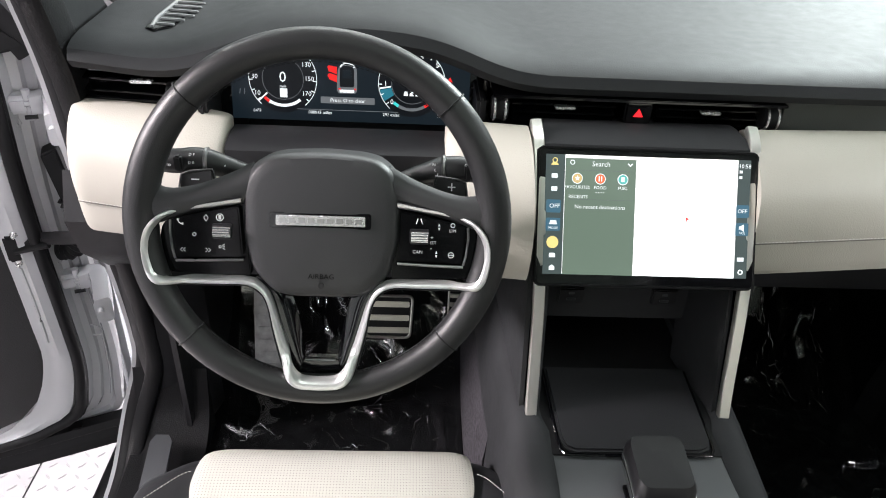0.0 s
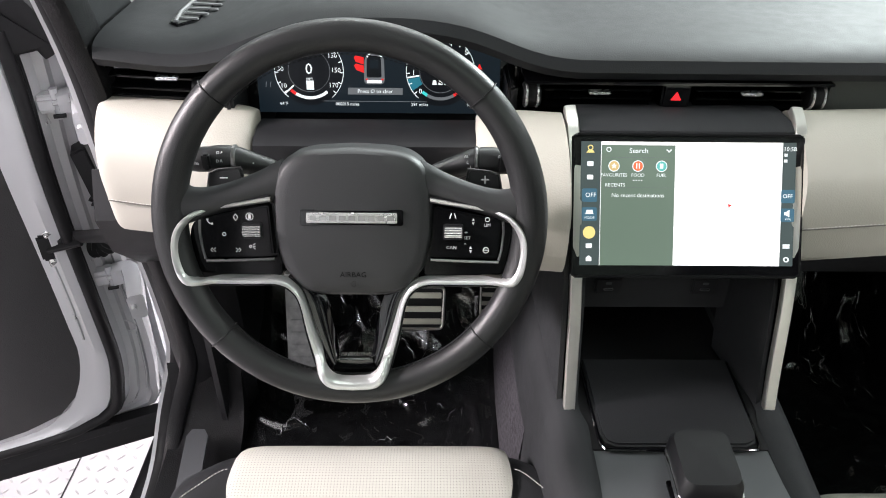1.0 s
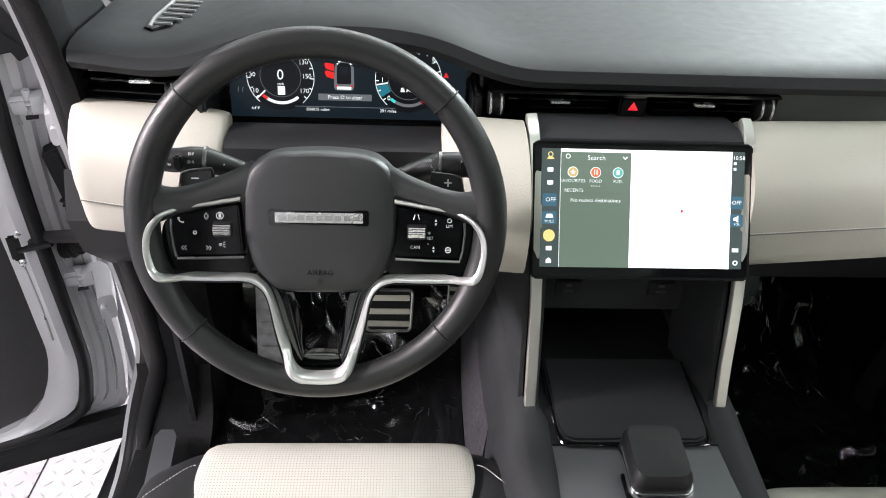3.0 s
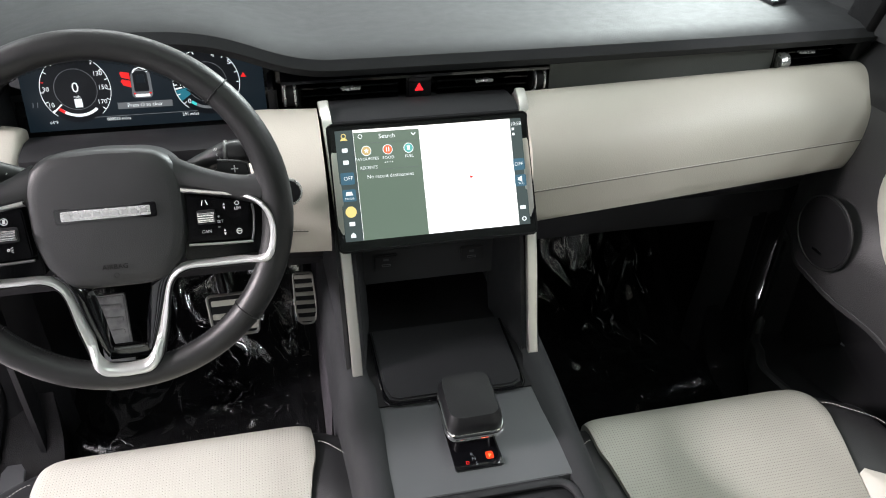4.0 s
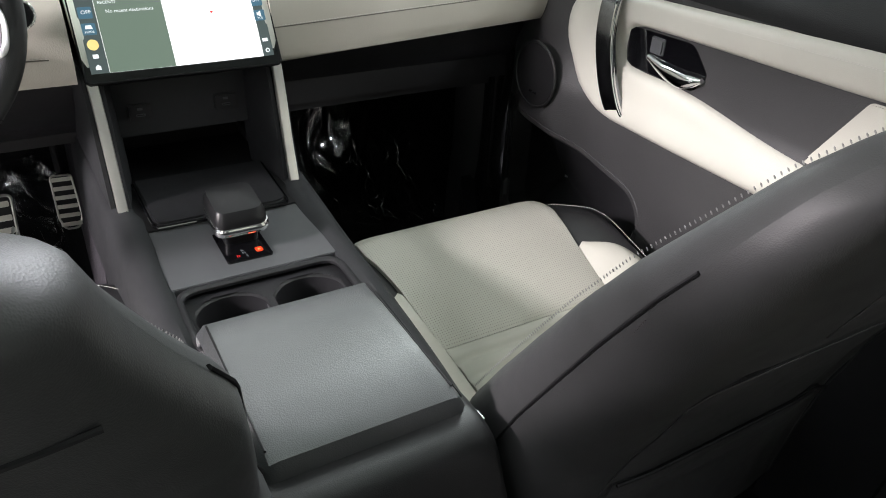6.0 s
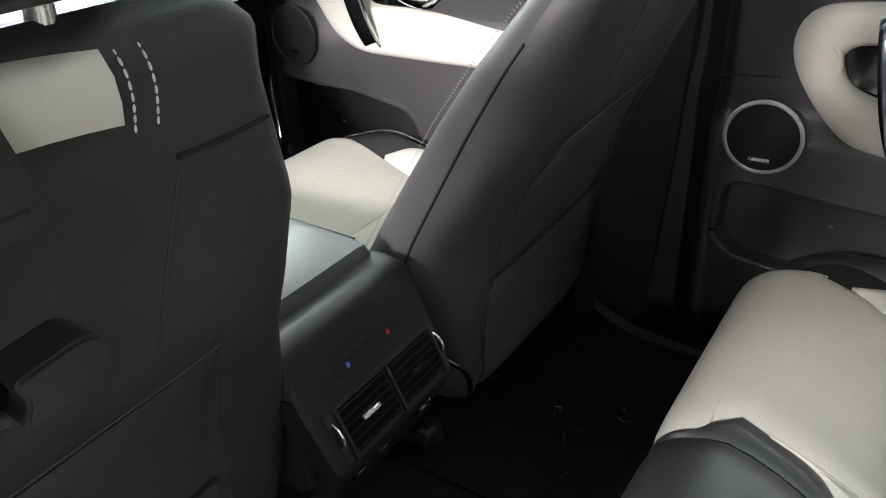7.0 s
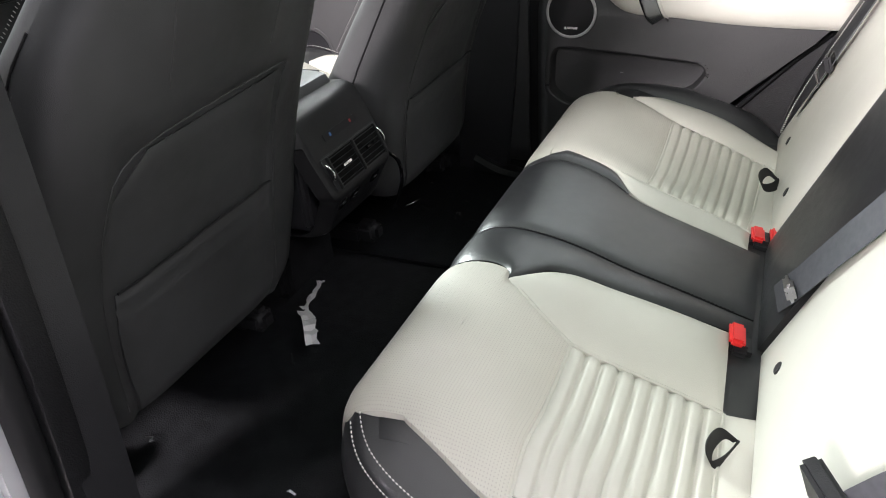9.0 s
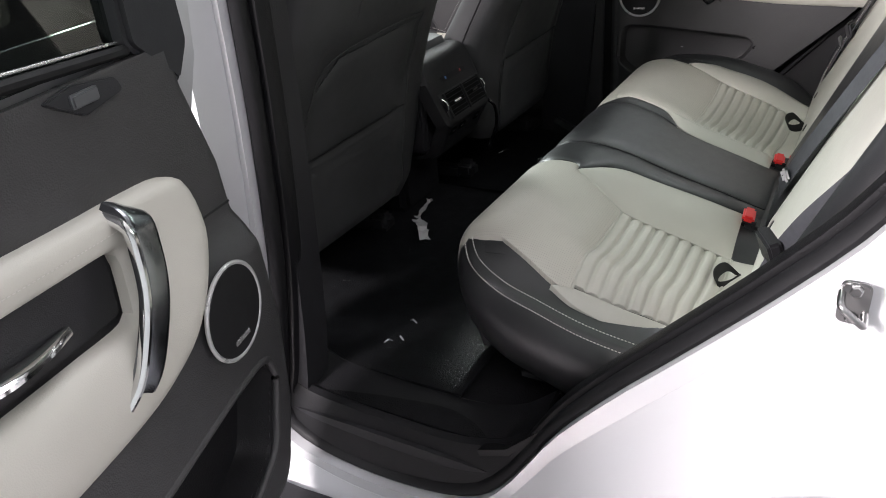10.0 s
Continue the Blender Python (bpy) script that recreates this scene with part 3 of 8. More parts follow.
def dashboard():
    d = thing("dashboard", "charcoal soft-touch dashboard with cream leather rolls", "dashboard")
    rows = []
    xs = np.linspace(-0.722, 0.80, 78)
    lips = np.array([lerp_table(LIP, x) for x in xs])
    lips = np.convolve(np.pad(lips, 2, "edge"), np.ones(5) / 5, "valid")
    for k, (dy, dz) in enumerate(((0.07, -0.006), (0.03, -0.004), (0.006, -0.001), (0.0, 0.006), (0.004, 0.014), (0.016, 0.019), (0.045, 0.022), (0.09, None), (0.14, None), (0.19, None), (0.27, None), (0.36, None), (0.5, None), (0.65, None), (0.78, None))):
        row = []
        for x, lz in zip(xs, lips):
            y0 = 0.262 + 0.06 * max(0, abs(x) - 0.2) ** 1.5
            if dz is not None:
                z = lz + dz
            else:
                t = sstep(0.045, 0.40, dy)
                z = (lz + 0.022) * (1 - t) + 1.242 * t - 0.03 * sstep(0.4, 0.8, dy)
            hollow = 0.012 * math.exp(-(((x - 0.25) / 0.35) ** 2)) * sstep(0.1, 0.25, dy) * (1 - sstep(0.3, 0.6, dy))
            row.append((x, y0 + dy, z - hollow))
        rows.append(row)
    part("top_pad", shell(rows, -0.006), SOFT, d, "charcoal grained soft dash top")
    dash_roll("passenger_roll", np.concatenate([np.linspace(0.138, 0.690, 36), 0.752 - 0.062 * (1 - np.linspace(0.03, 1, 14)) ** 1.6]), d, (0, 0.03), 1.0, 1.066)
    dash_roll("driver_roll", np.concatenate([-0.742 + 0.04 * np.linspace(0, 1, 8) ** 1.6, np.linspace(-0.70, -0.60, 10), -0.532 - 0.068 * (1 - np.linspace(0.08, 1, 12)) ** 1.6]), d, (0.02, 0.06), 0.91, 1.058)
    dash_roll("inner_roll", np.concatenate([-0.252 + 0.03 * np.linspace(0, 1, 8) ** 1.6, np.linspace(-0.215, -0.148, 8)]), d, (0.03, 0))
    # backing behind everything
    part("core", rbox((0, 0.50, 1.02), (1.50, 0.30, 0.36), 0.02), PLASTIC, d)
    part("lower_panel", shell([[(x, y, z) for x in np.linspace(0.15, 0.77, 20)] for y, z in ((0.36, 1.0), (0.30, 0.985), (0.34, 0.93), (0.42, 0.86), (0.55, 0.82))], 0.01), PLASTIC, d, "dark lower dash panel")
    part("knee_panel", shell([[(x, y, z) for x in np.linspace(-0.77, -0.14, 20)] for y, z in ((0.30, 1.06), (0.27, 1.0), (0.29, 0.94), (0.36, 0.87), (0.5, 0.83))], 0.01), PLASTIC, d, "dark knee panel under the steering column")
    # centre vents
    part("vent_recess", rbox((0, 0.345, 1.183), (0.40, 0.06, 0.05), 0.003), GLOSS, d)
    part("vent_band", rbox((0, 0.288, 1.2045), (0.385, 0.05, 0.004), 0.001), GLOSS, d)
    part("vent_floor", rbox((0, 0.285, 1.1600), (0.385, 0.06, 0.004), 0.001), GLOSS, d)
    for x0, x1 in ((-0.165, -0.028), (0.028, 0.165)):
        for z in (1.170, 1.181, 1.192):
            part("vent_slat", rbox(((x0 + x1) / 2, 0.296, z), (x1 - x0, 0.035, 0.0022), 0.0008, turn=(8, 0, 0)), GLOSS, d)
        part("vent_tab", rbox(((x0 + x1) / 2, 0.276, 1.1885), (0.028, 0.012, 0.004), 0.0018), CHROME, d, "chrome vent tab")
    hz = part("hazard_button", rbox((0, 0.281, 1.182), (0.036, 0.02, 0.040), 0.003), GLOSS, d, "black hazard light switch")
    tri = [(-0.0065, -0.005), (0.0065, -0.005), (0, 0.006)]
    part("warning_triangle", prism(tri, lambda u, v, w: (u, 0.2705 - w, 1.186 + v), 0, 0.0008, 0), RED_LIGHT, hz, "lit red triangle")
    for x in (-0.181, 0.181):
        wheel = part("vent_wheel", tube([(x - 0.011, 0.284, 1.182), (x - 0.008, 0.284, 1.182), (x + 0.008, 0.284, 1.182), (x + 0.011, 0.284, 1.182)], [0.014, 0.016, 0.016, 0.014], [0.014, 0.016, 0.016, 0.014], n=24), RUBBER, d, "vent thumbwheel")
        for dx in (-0.007, 0.007):
            part("wheel_ring", ring((x + dx, 0.284, 1.182), (1, 0, 0), 0.0162, 0.0018, n=24, m=6), CHROME, wheel)
    # grey strip and outer vent before the passenger
    part("trim_strip", shell([[(x, 0.300 + 0.05 * (x - 0.2), z) for x in np.linspace(0.202, 0.595, 20)] for z in (1.150, 1.165, 1.18, 1.2)], -0.01), STRIP, d, "grey satin dash strip")
    for s in (-1, 1):
        part("outer_vent_recess", rbox((s * 0.665, 0.36, 1.183), (0.15, 0.05, 0.044), 0.003), GLOSS, d)
        for z in ((1.171, 1.182, 1.193) if s > 0 else (1.174, 1.190)):
            part("vent_slat", rbox((s * 0.665, 0.325, z), (0.13, 0.03, 0.0022), 0.0008, turn=(8, 0, -6 * s * -1)), GLOSS, d)
        part("vent_frame", tube([(s * 0.59, 0.306, 1.162), (s * 0.74, 0.318, 1.162), (s * 0.745, 0.32, 1.20), (s * 0.59, 0.306, 1.203)], 0.003, n=6, closed=True), GLOSS, d)
        part("vent_tab", rbox((s * 0.645, 0.302, 1.192), (0.03, 0.012, 0.004), 0.0018), CHROME, d, "chrome vent tab")
        part("vent_wheel", tube([(s * 0.605 - 0.008, 0.304, 1.178), (s * 0.605, 0.304, 1.178), (s * 0.605 + 0.008, 0.304, 1.178)], [0.013, 0.015, 0.013], [0.013, 0.015, 0.013], n=20), CHROME if s > 0 else RUBBER, d, "vent thumbwheel")
        # windscreen side demister
        fr = part("demister_frame", prism([(0.63, 0.395), (0.665, 0.41), (0.70, 0.53), (0.665, 0.545), (0.64, 0.50)] if s > 0 else [(0.636, 0.350), (0.650, 0.362), (0.645, 0.46), (0.640, 0.54), (0.604, 0.54), (0.606, 0.47), (0.616, 0.375)], lambda u, v, w: (s * u, v, (1.2445 if s > 0 else 1.2405) + w), -0.004, 0.004, 0.0015), PLASTIC if s > 0 else GLOSS, d)
        if s < 0:
            part("demister_edge", tube([(-0.6405, 0.360, 1.2455), (-0.6450, 0.40, 1.2455), (-0.6415, 0.46, 1.2455), (-0.637, 0.535, 1.2455)], 0.0028, 0.002, 6), GREY_RIB, fr)
            for k in range(8):
                w = 0.013 + 0.004 * min(k, 2)
                part("demister_slat", rbox((-0.640 + w, 0.374 + k * 0.021, 1.2450), (2 * w, 0.005, 0.003), 0.001, turn=(0, 0, -6)), GREY_RIB, fr)
            part("vent_end", rbox((-0.744, 0.316, 1.182), (0.014, 0.02, 0.046), 0.004, 3, turn=(0, 0, 6)), SOFT, d)
        for k in range(9 if s > 0 else 0):
            y = 0.412 + k * 0.014
            part("demister_slat", rbox((s * (0.652 + 0.25 * (y - 0.41)), y, 1.2495), (0.030, 0.004, 0.005), 0.001, turn=(0, 0, s * 10)), CHROME if s > 0 else SATIN, fr)
    return d


RED_LIGHT = mat("lit_red", (0.6, 0.01, 0.01), 0.4, vary=0, emit=(1, 0.02, 0.03, 1.3))
STRIP = mat("grey_strip", (0.11, 0.115, 0.105), 0.5, vary=0.08, grain=0.2)
dashboard()


# ---- instrument cluster ----
CL_O = (-0.384, 0.350, 1.180)
CL_U, CL_V = (1, 0, 0), (0, 0.22, 0.975)
CL = basis(CL_O, CL_U, CL_V)


def glow(name, colour, strength):
    return mat(name, [c * 0.2 for c in colour], 0.4, vary=0, emit=(*colour, strength))


SCREEN_NAVY = glow("display_navy", (0.006, 0.011, 0.016), 1.0)
SCREEN_BLACK = glow("display_black", (0.003, 0.004, 0.006), 1.0)
WHITE_LIGHT = glow("display_white", (0.85, 0.9, 0.92), 1.0)
GREY_LIGHT = glow("display_grey", (0.13, 0.14, 0.15), 1.0)
TEAL_LIGHT = glow("display_teal", (0.02, 0.16, 0.22), 1.0)
CYAN_LIGHT = glow("display_cyan", (0.05, 0.6, 0.6), 1.0)
RED_GLOW = glow("display_red", (0.8, 0.02, 0.02), 1.0)


def flat(name, pts, to3d, h, material, parent, t=0.0004):
    return part(name, prism(pts, to3d, h, h + t, 0), material, parent)


def box2(x0, y0, x1, y1):
    return [(x0, y0), (x1, y0), (x1, y1), (x0, y1)]


def circle2(cx, cy, r, n=32, a0=0, a1=2 * math.pi):
    return [(cx + r * math.cos(a), cy + r * math.sin(a)) for a in np.linspace(a0, a1, n, endpoint=abs(a1 - a0) < 6.2)]


def arc_band(cx, cy, r0, r1, a0, a1, n=20):
    A = np.radians(np.linspace(a0, a1, n))
    return [(cx + r1 * math.cos(a), cy + r1 * math.sin(a)) for a in A] + [(cx + r0 * math.cos(a), cy + r0 * math.sin(a)) for a in A[::-1]]


def cluster():
    c = thing("instrument_cluster", "lit digital instrument cluster under a hooded dash", "instrument cluster")
    part("housing", prism([(-0.172, -0.066), (0.182, -0.066), (0.182, 0.066), (-0.172, 0.066)], CL, -0.02, -0.002, 0.002), GLOSS, c)
    sc = part("display", prism([(-0.158, -0.052), (0.168, -0.052), (0.168, 0.058), (-0.158, 0.058)], CL, -0.002, 0.0, 0), SCREEN_NAVY, c, "dark blue lit display")
    def words(text, u, v, size, m=WHITE_LIGHT, align="CENTER"):
        writing("lettering", text, frame_pose(CL(u, v, 0.0022), CL_U, CL_V), size, m, sc, align)
    for cx, red in ((-0.088, 0), (0.088, 1)):
        flat("dial_face", circle2(cx, 0.004, 0.046), CL, 0.0004, SCREEN_BLACK, sc)
        flat("dial_rim", arc_band(cx, 0.004, 0.0455, 0.0463, -50, 230, 40), CL, 0.001, WHITE_LIGHT, sc)
        flat("inner_rim", arc_band(cx, 0.004, 0.0275, 0.0282, 0, 359, 48), CL, 0.001, GREY_LIGHT, sc)
        for k in range(15):
            a = radians(220 - k * 260 / 14)
            p, q = math.cos(a), math.sin(a)
            w = 0.0006
            flat("dial_tick", [(cx + p * 0.041 - q * w, 0.004 + q * 0.041 + p * w), (cx + p * 0.041 + q * w, 0.004 + q * 0.041 - p * w), (cx + p * 0.0455 + q * w, 0.004 + q * 0.0455 - p * w), (cx + p * 0.0455 - q * w, 0.004 + q * 0.0455 + p * w)], CL, 0.0012, RED_GLOW if k == 3 and not red else WHITE_LIGHT, sc)
        flat("fuel_arc", arc_band(cx, 0.004, 0.034, 0.038, 230, 310), CL, 0.0012, WHITE_LIGHT if not red else GREY_LIGHT, sc)
        flat("warning_arc", arc_band(cx, 0.004, 0.034, 0.038, 225, 238) if not red else arc_band(cx, 0.004, 0.034, 0.038, 300, 314), CL, 0.0016, RED_GLOW, sc)
        if red:
            flat("cold_arc", arc_band(cx, 0.004, 0.034, 0.038, 228, 240), CL, 0.0016, CYAN_LIGHT, sc)
            flat("rev_sector", arc_band(cx, 0.004, 0.029, 0.045, 193, 214), CL, 0.001, TEAL_LIGHT, sc)
        a = radians(222 if not red else 190)
        p, q = math.cos(a), math.sin(a)
        flat("needle", [(cx + p * 0.029 - q * 0.001, 0.004 + q * 0.029 + p * 0.001), (cx + p * 0.029 + q * 0.001, 0.004 + q * 0.029 - p * 0.001), (cx + p * 0.045 + q * 0.001, 0.004 + q * 0.045 - p * 0.001), (cx + p * 0.045 - q * 0.001, 0.004 + q * 0.045 + p * 0.001)], CL, 0.0018, WHITE_LIGHT, sc)
    for txt, u, v in (("10", -0.123, -0.016), ("30", -0.126, 0.006), ("130", -0.056, 0.024), ("150", -0.052, 0.005), ("170", -0.056, -0.015)):
        words(txt, u, v, 0.0088)
    for txt, u, v in (("0", 0.061, -0.022), ("1", 0.052, 0.003), ("4", 0.101, 0.041), ("5", 0.122, 0.030)):
        words(txt, u, v, 0.0096)
    words("0", -0.088, 0.006, 0.02)
    words("mph", -0.088, -0.006, 0.005)
    flat("gear_box", box2(-0.0925, -0.021, -0.0825, -0.009), CL, 0.001, WHITE_LIGHT, sc)
    words("64°F", -0.124, -0.040, 0.006)
    words("000015 miles", -0.038, -0.040, 0.006)
    words("291 miles", 0.060, -0.040, 0.006)
    words("10:58", 0.130, -0.040, 0.006)
    flat("rule", box2(-0.07, -0.0365, 0.07, -0.0358), CL, 0.001, GREY_LIGHT, sc)
    flat("message_box", box2(-0.037, -0.027, 0.037, -0.018), CL, 0.001, GREY_LIGHT, sc)
    words("Press O to clear", 0.0, -0.0225, 0.0072)
    # small picture of a car seen from above with its left doors open
    flat("car_picture", rounded([(-0.015, -0.009), (-0.012, -0.013), (0.010, -0.013), (0.013, -0.009), (0.0125, 0.020), (0.008, 0.030), (-0.007, 0.030), (-0.0135, 0.020)], 0.004), CL, 0.001, GREY_LIGHT, sc)
    flat("car_rim_picture", arc_band(-0.0005, 0.018, 0.0095, 0.0115, 25, 155), CL, 0.0014, WHITE_LIGHT, sc)
    flat("car_glass_picture", rounded([(-0.011, -0.004), (0.009, -0.004), (0.0085, 0.021), (0.004, 0.0245), (-0.006, 0.0245), (-0.0105, 0.021)], 0.003), CL, 0.0016, SCREEN_BLACK, sc)
    flat("car_roof_picture", [(-0.007, 0.008), (0.005, 0.008), (0.0045, 0.019), (-0.0065, 0.019)], CL, 0.002, SCREEN_NAVY, sc)
    flat("car_tail_picture", rounded(box2(-0.011, -0.0115, 0.009, -0.0075), 0.001), CL, 0.0018, WHITE_LIGHT, sc)
    for u in (-0.0125, 0.0085):
        flat("tail_lamp_picture", box2(u, -0.0075, u + 0.003, -0.0055), CL, 0.002, RED_GLOW, sc)
    flat("open_door_mark", [(-0.0145, 0.013), (-0.0255, 0.0165), (-0.0275, 0.0225), (-0.0255, 0.0245), (-0.0145, 0.0225)], CL, 0.0016, RED_GLOW, sc)
    flat("open_door_mark", [(-0.0145, 0.002), (-0.0245, 0.0055), (-0.0275, 0.0115), (-0.0250, 0.0140), (-0.0145, 0.0115)], CL, 0.0016, RED_GLOW, sc)
    for u in (-0.1475, -0.1415):
        flat("lane_mark", [(u, -0.018), (u + 0.001, -0.018), (u + 0.002, -0.011), (u + 0.001, -0.011)], CL, 0.0014, GREY_LIGHT, sc)
    for u in (0.080, 0.088, 0.096):
        flat("belt_mark", [(u - 0.003, -0.013), (u + 0.003, -0.013), (u + 0.002, -0.007), (u - 0.002, -0.007)], CL, 0.0014, WHITE_LIGHT, sc)
    flat("warning_mark", [(0.136, 0.008), (0.144, 0.008), (0.140, 0.015)], CL, 0.0014, RED_GLOW, sc)
    # shelf under the display
    rows = [[(x, y, z) for x in np.linspace(-0.528, -0.215, 12)] for y, z in ((0.345, 1.118), (0.315, 1.121), (0.300, 1.130), (0.290, 1.142), (0.262, 1.146), (0.232, 1.143), (0.222, 1.137), (0.220, 1.12), (0.24, 1.02))]
    part("shelf", shell(rows, -0.006), PLASTIC, c, "dark ledge under the display")
    for x in (-0.565, -0.205):
        part("side_wall", rbox((x, 0.325, 1.150), (0.012, 0.10, 0.09), 0.004), PLASTIC, c)


cluster()


# ---- steering wheel ----
SW_O = (-0.385, 0.018, 1.158)
SW_U, SW_V = (1, 0, 0), (0, 0.351, 0.936)
SW = basis(SW_O, SW_U, SW_V)


GREY_LIGHT_INK = mat("dim_ink", (0.004, 0.004, 0.004), 0.7, vary=0.0, spec=0.1)


def steering_wheel():
    w = thing("steering_wheel", "black leather steering wheel with silver trim", "steering wheel", place=SW_O)
    w.location = (0, 0, 0)
    # rim, thicker at the grips
    rim = [SW(0.1775 * math.cos(a) - 0.001, 0.1775 * math.sin(a), 0.0) for a in np.linspace(0, 2 * math.pi, 96, endpoint=False)]
    grips = [0.0155 + 0.0018 * (abs(math.cos(a)) ** 6) for a in np.linspace(0, 2 * math.pi, 96, endpoint=False)]
    nrm = Vector(SW_U).cross(Vector(SW_V))
    part("rim", tube(rim, grips, [0.0165] * 96, 20, True, tuple(nrm)), RIM, w, "black leather rim")
    for deg in (44, 136, 222, 318):
        a = radians(deg)
        c = Vector(SW(0.1775 * math.cos(a) - 0.001, 0.1775 * math.sin(a), 0))
        tan = Vector(SW(-math.sin(a), math.cos(a), 0)) - Vector(SW(0, 0, 0))
        part("rim_seam", ring(c, tan, 0.0166, 0.0009, n=30, m=6), RUBBER, w)
    # lower inner stitching
    for a0, a1 in ((222, 255), (285, 318), (44, 136)):
        part("stitching", stitches([SW(0.1605 * math.cos(radians(t)), 0.1605 * math.sin(radians(t)), 0.004) for t in np.linspace(a0, a1, 24)], 0.005, 0.004, 0.0006, (0, -0.0004, 0.0)), RUBBER, w)
    # hub pad, softly domed
    half = [(0.0, 0.0735), (0.040, 0.0712), (0.058, 0.067), (0.073, 0.0545), (0.0795, 0.030), (0.0795, -0.018), (0.0705, -0.050), (0.050, -0.0735), (0.030, -0.0775)]
    out = rounded([(u + 0.001, v) for u, v in half] + [(0.001 - u, v) for u, v in half[:0:-1]], 0.010)
    C = np.mean(np.array(out), 0)
    rings = []
    for k, h in ((1.0, -0.045), (1.0, -0.012), (0.985, -0.004), (0.95, 0.001), (0.92, 0.0035), (0.80, 0.0050), (0.6, 0.0065), (0.3, 0.008), (0.02, 0.008)):
        rings.append([SW(C[0] + (u - C[0]) * k, C[1] + (v - C[1]) * k, h) for u, v in out])
    pad = part("airbag_pad", loft(rings), PAD, w, "matt black airbag cover")
    part("emblem_recess", prism(rounded([(-0.050, -0.0020), (0.051, -0.0020), (0.051, 0.0140), (-0.050, 0.0140)], 0.003), SW, 0.0055, 0.0082, 0.001), GLOSS, pad)
    part("emblem_bar", prism(rounded([(-0.0435, 0.0008), (0.0452, 0.0008), (0.0452, 0.0112), (-0.0435, 0.0112)], 0.0015), SW, 0.0080, 0.0100, 0.0008), CHROME, pad, "silver bar with raised marks")
    for i in range(9):
        u = -0.0365 + i * 0.0094
        part("emblem_mark", prism(box2(u - 0.0033, 0.0036, u + 0.0033, 0.0084), SW, 0.0100, 0.0104, 0), SILVER, pad)
    writing("lettering", "AIRBAG", frame_pose(SW(0.001, -0.0525, 0.0068), SW_U, (0, 0.36, 0.933)), 0.0076, GREY_LIGHT_INK, pad)
    part("airbag_mark", ring(SW(0.001, -0.062, 0.0062), nrm, 0.0025, 0.0006, n=12, m=4), DARK_INK, pad)
    # upper spokes
    for s in (-1, 1):
        A = [(s * 0.068, 0.061, -0.012), (s * 0.094, 0.0475, -0.010), (s * 0.125, 0.0365, -0.007), (s * 0.150, 0.0330, -0.004), (s * 0.168, 0.040, -0.002)]
        B = [(s * 0.074, 0.016, -0.010), (s * 0.100, 0.014, -0.008), (s * 0.135, 0.006, -0.005), (s * 0.170, -0.006, -0.002)]
        A, B = curve(A, 14), curve(B, 14)
        rows = []
        for a, b in zip(A, B):
            rows.append([SW(*(a + (b - a) * t)[:2], (a + (b - a) * t)[2] + 0.012 * math.sin(math.pi * t) ** 0.6) for t in np.linspace(0, 1, 10)])
        part("spoke", shell(rows, 0.01 * s), PAD, w, "black soft spoke")
        # switch pod
        pod = part("switch_pod", prism(rounded([(s * 0.076, 0.0205), (s * 0.149, 0.0050), (s * 0.160, -0.005), (s * 0.1625, -0.017), (s * 0.161, -0.045), (s * 0.154, -0.0545), (s * 0.072, -0.0575)], 0.005), SW, -0.020, -0.006, 0.0015), PIANO, w, "gloss black switch panel")
        part("switch_plate", prism(rounded([(s * 0.081, 0.0170), (s * 0.1465, 0.0035), (s * 0.1445, -0.0365), (s * 0.078, -0.0350)], 0.004), SW, -0.006, 0.0028, 0.0016), PIANO, pod, "gloss black touch keys")
        part("pod_rail", tube([SW(s * u, v, 0.0012) for u, v in ((0.1492, 0.0015), (0.1500, -0.010), (0.1482, -0.028), (0.1458, -0.038))], 0.0014, n=8), STEEL_DARK, pod, "thin bright rail beside the keys")
        part("pod_rail", tube([SW(s * u, v, -0.001) for u, v in ((0.146, -0.0405), (0.115, -0.0398), (0.078, -0.0382))], 0.0017, n=8), STEEL_DARK, pod, "thin bright rail under the keys")
        ru = 0.100 if s > 0 else -0.0976
        part("scroll_wheel", prism(rounded([(ru - 0.0100, -0.0165), (ru + 0.0100, -0.0165), (ru + 0.0100, -0.0005), (ru - 0.0100, -0.0005)], 0.003), SW, 0.0028, 0.0060, 0.002), PLASTIC, pod, "ribbed scroll wheel")
        part("scroll_drum", tube([SW(ru - 0.0085, -0.0085, 0.0045), SW(ru + 0.0085, -0.0085, 0.0045)], 0.0052, 0.0052, 16), SATIN, pod, "ribbed metal drum")
        for k in range(5):
            q = radians(30 + 30 * k)
            part("scroll_rib", tube([SW(ru - 0.0085, -0.0085 - 0.0052 * math.cos(q), 0.0045 + 0.0052 * math.sin(q)), SW(ru + 0.0085, -0.0085 - 0.0052 * math.cos(q), 0.0045 + 0.0052 * math.sin(q))], 0.0008, n=6), CHROME, pod)
        key = lambda text, u, v, size: writing("key_symbol", text, frame_pose(SW(u, v, 0.0030), SW_U, SW_V), size, INK, pod)
        ring_key = lambda u, v, r, a: part("key_symbol", ring(SW(u, v, 0.0032), nrm, r, a, n=16, m=4), INK, pod)
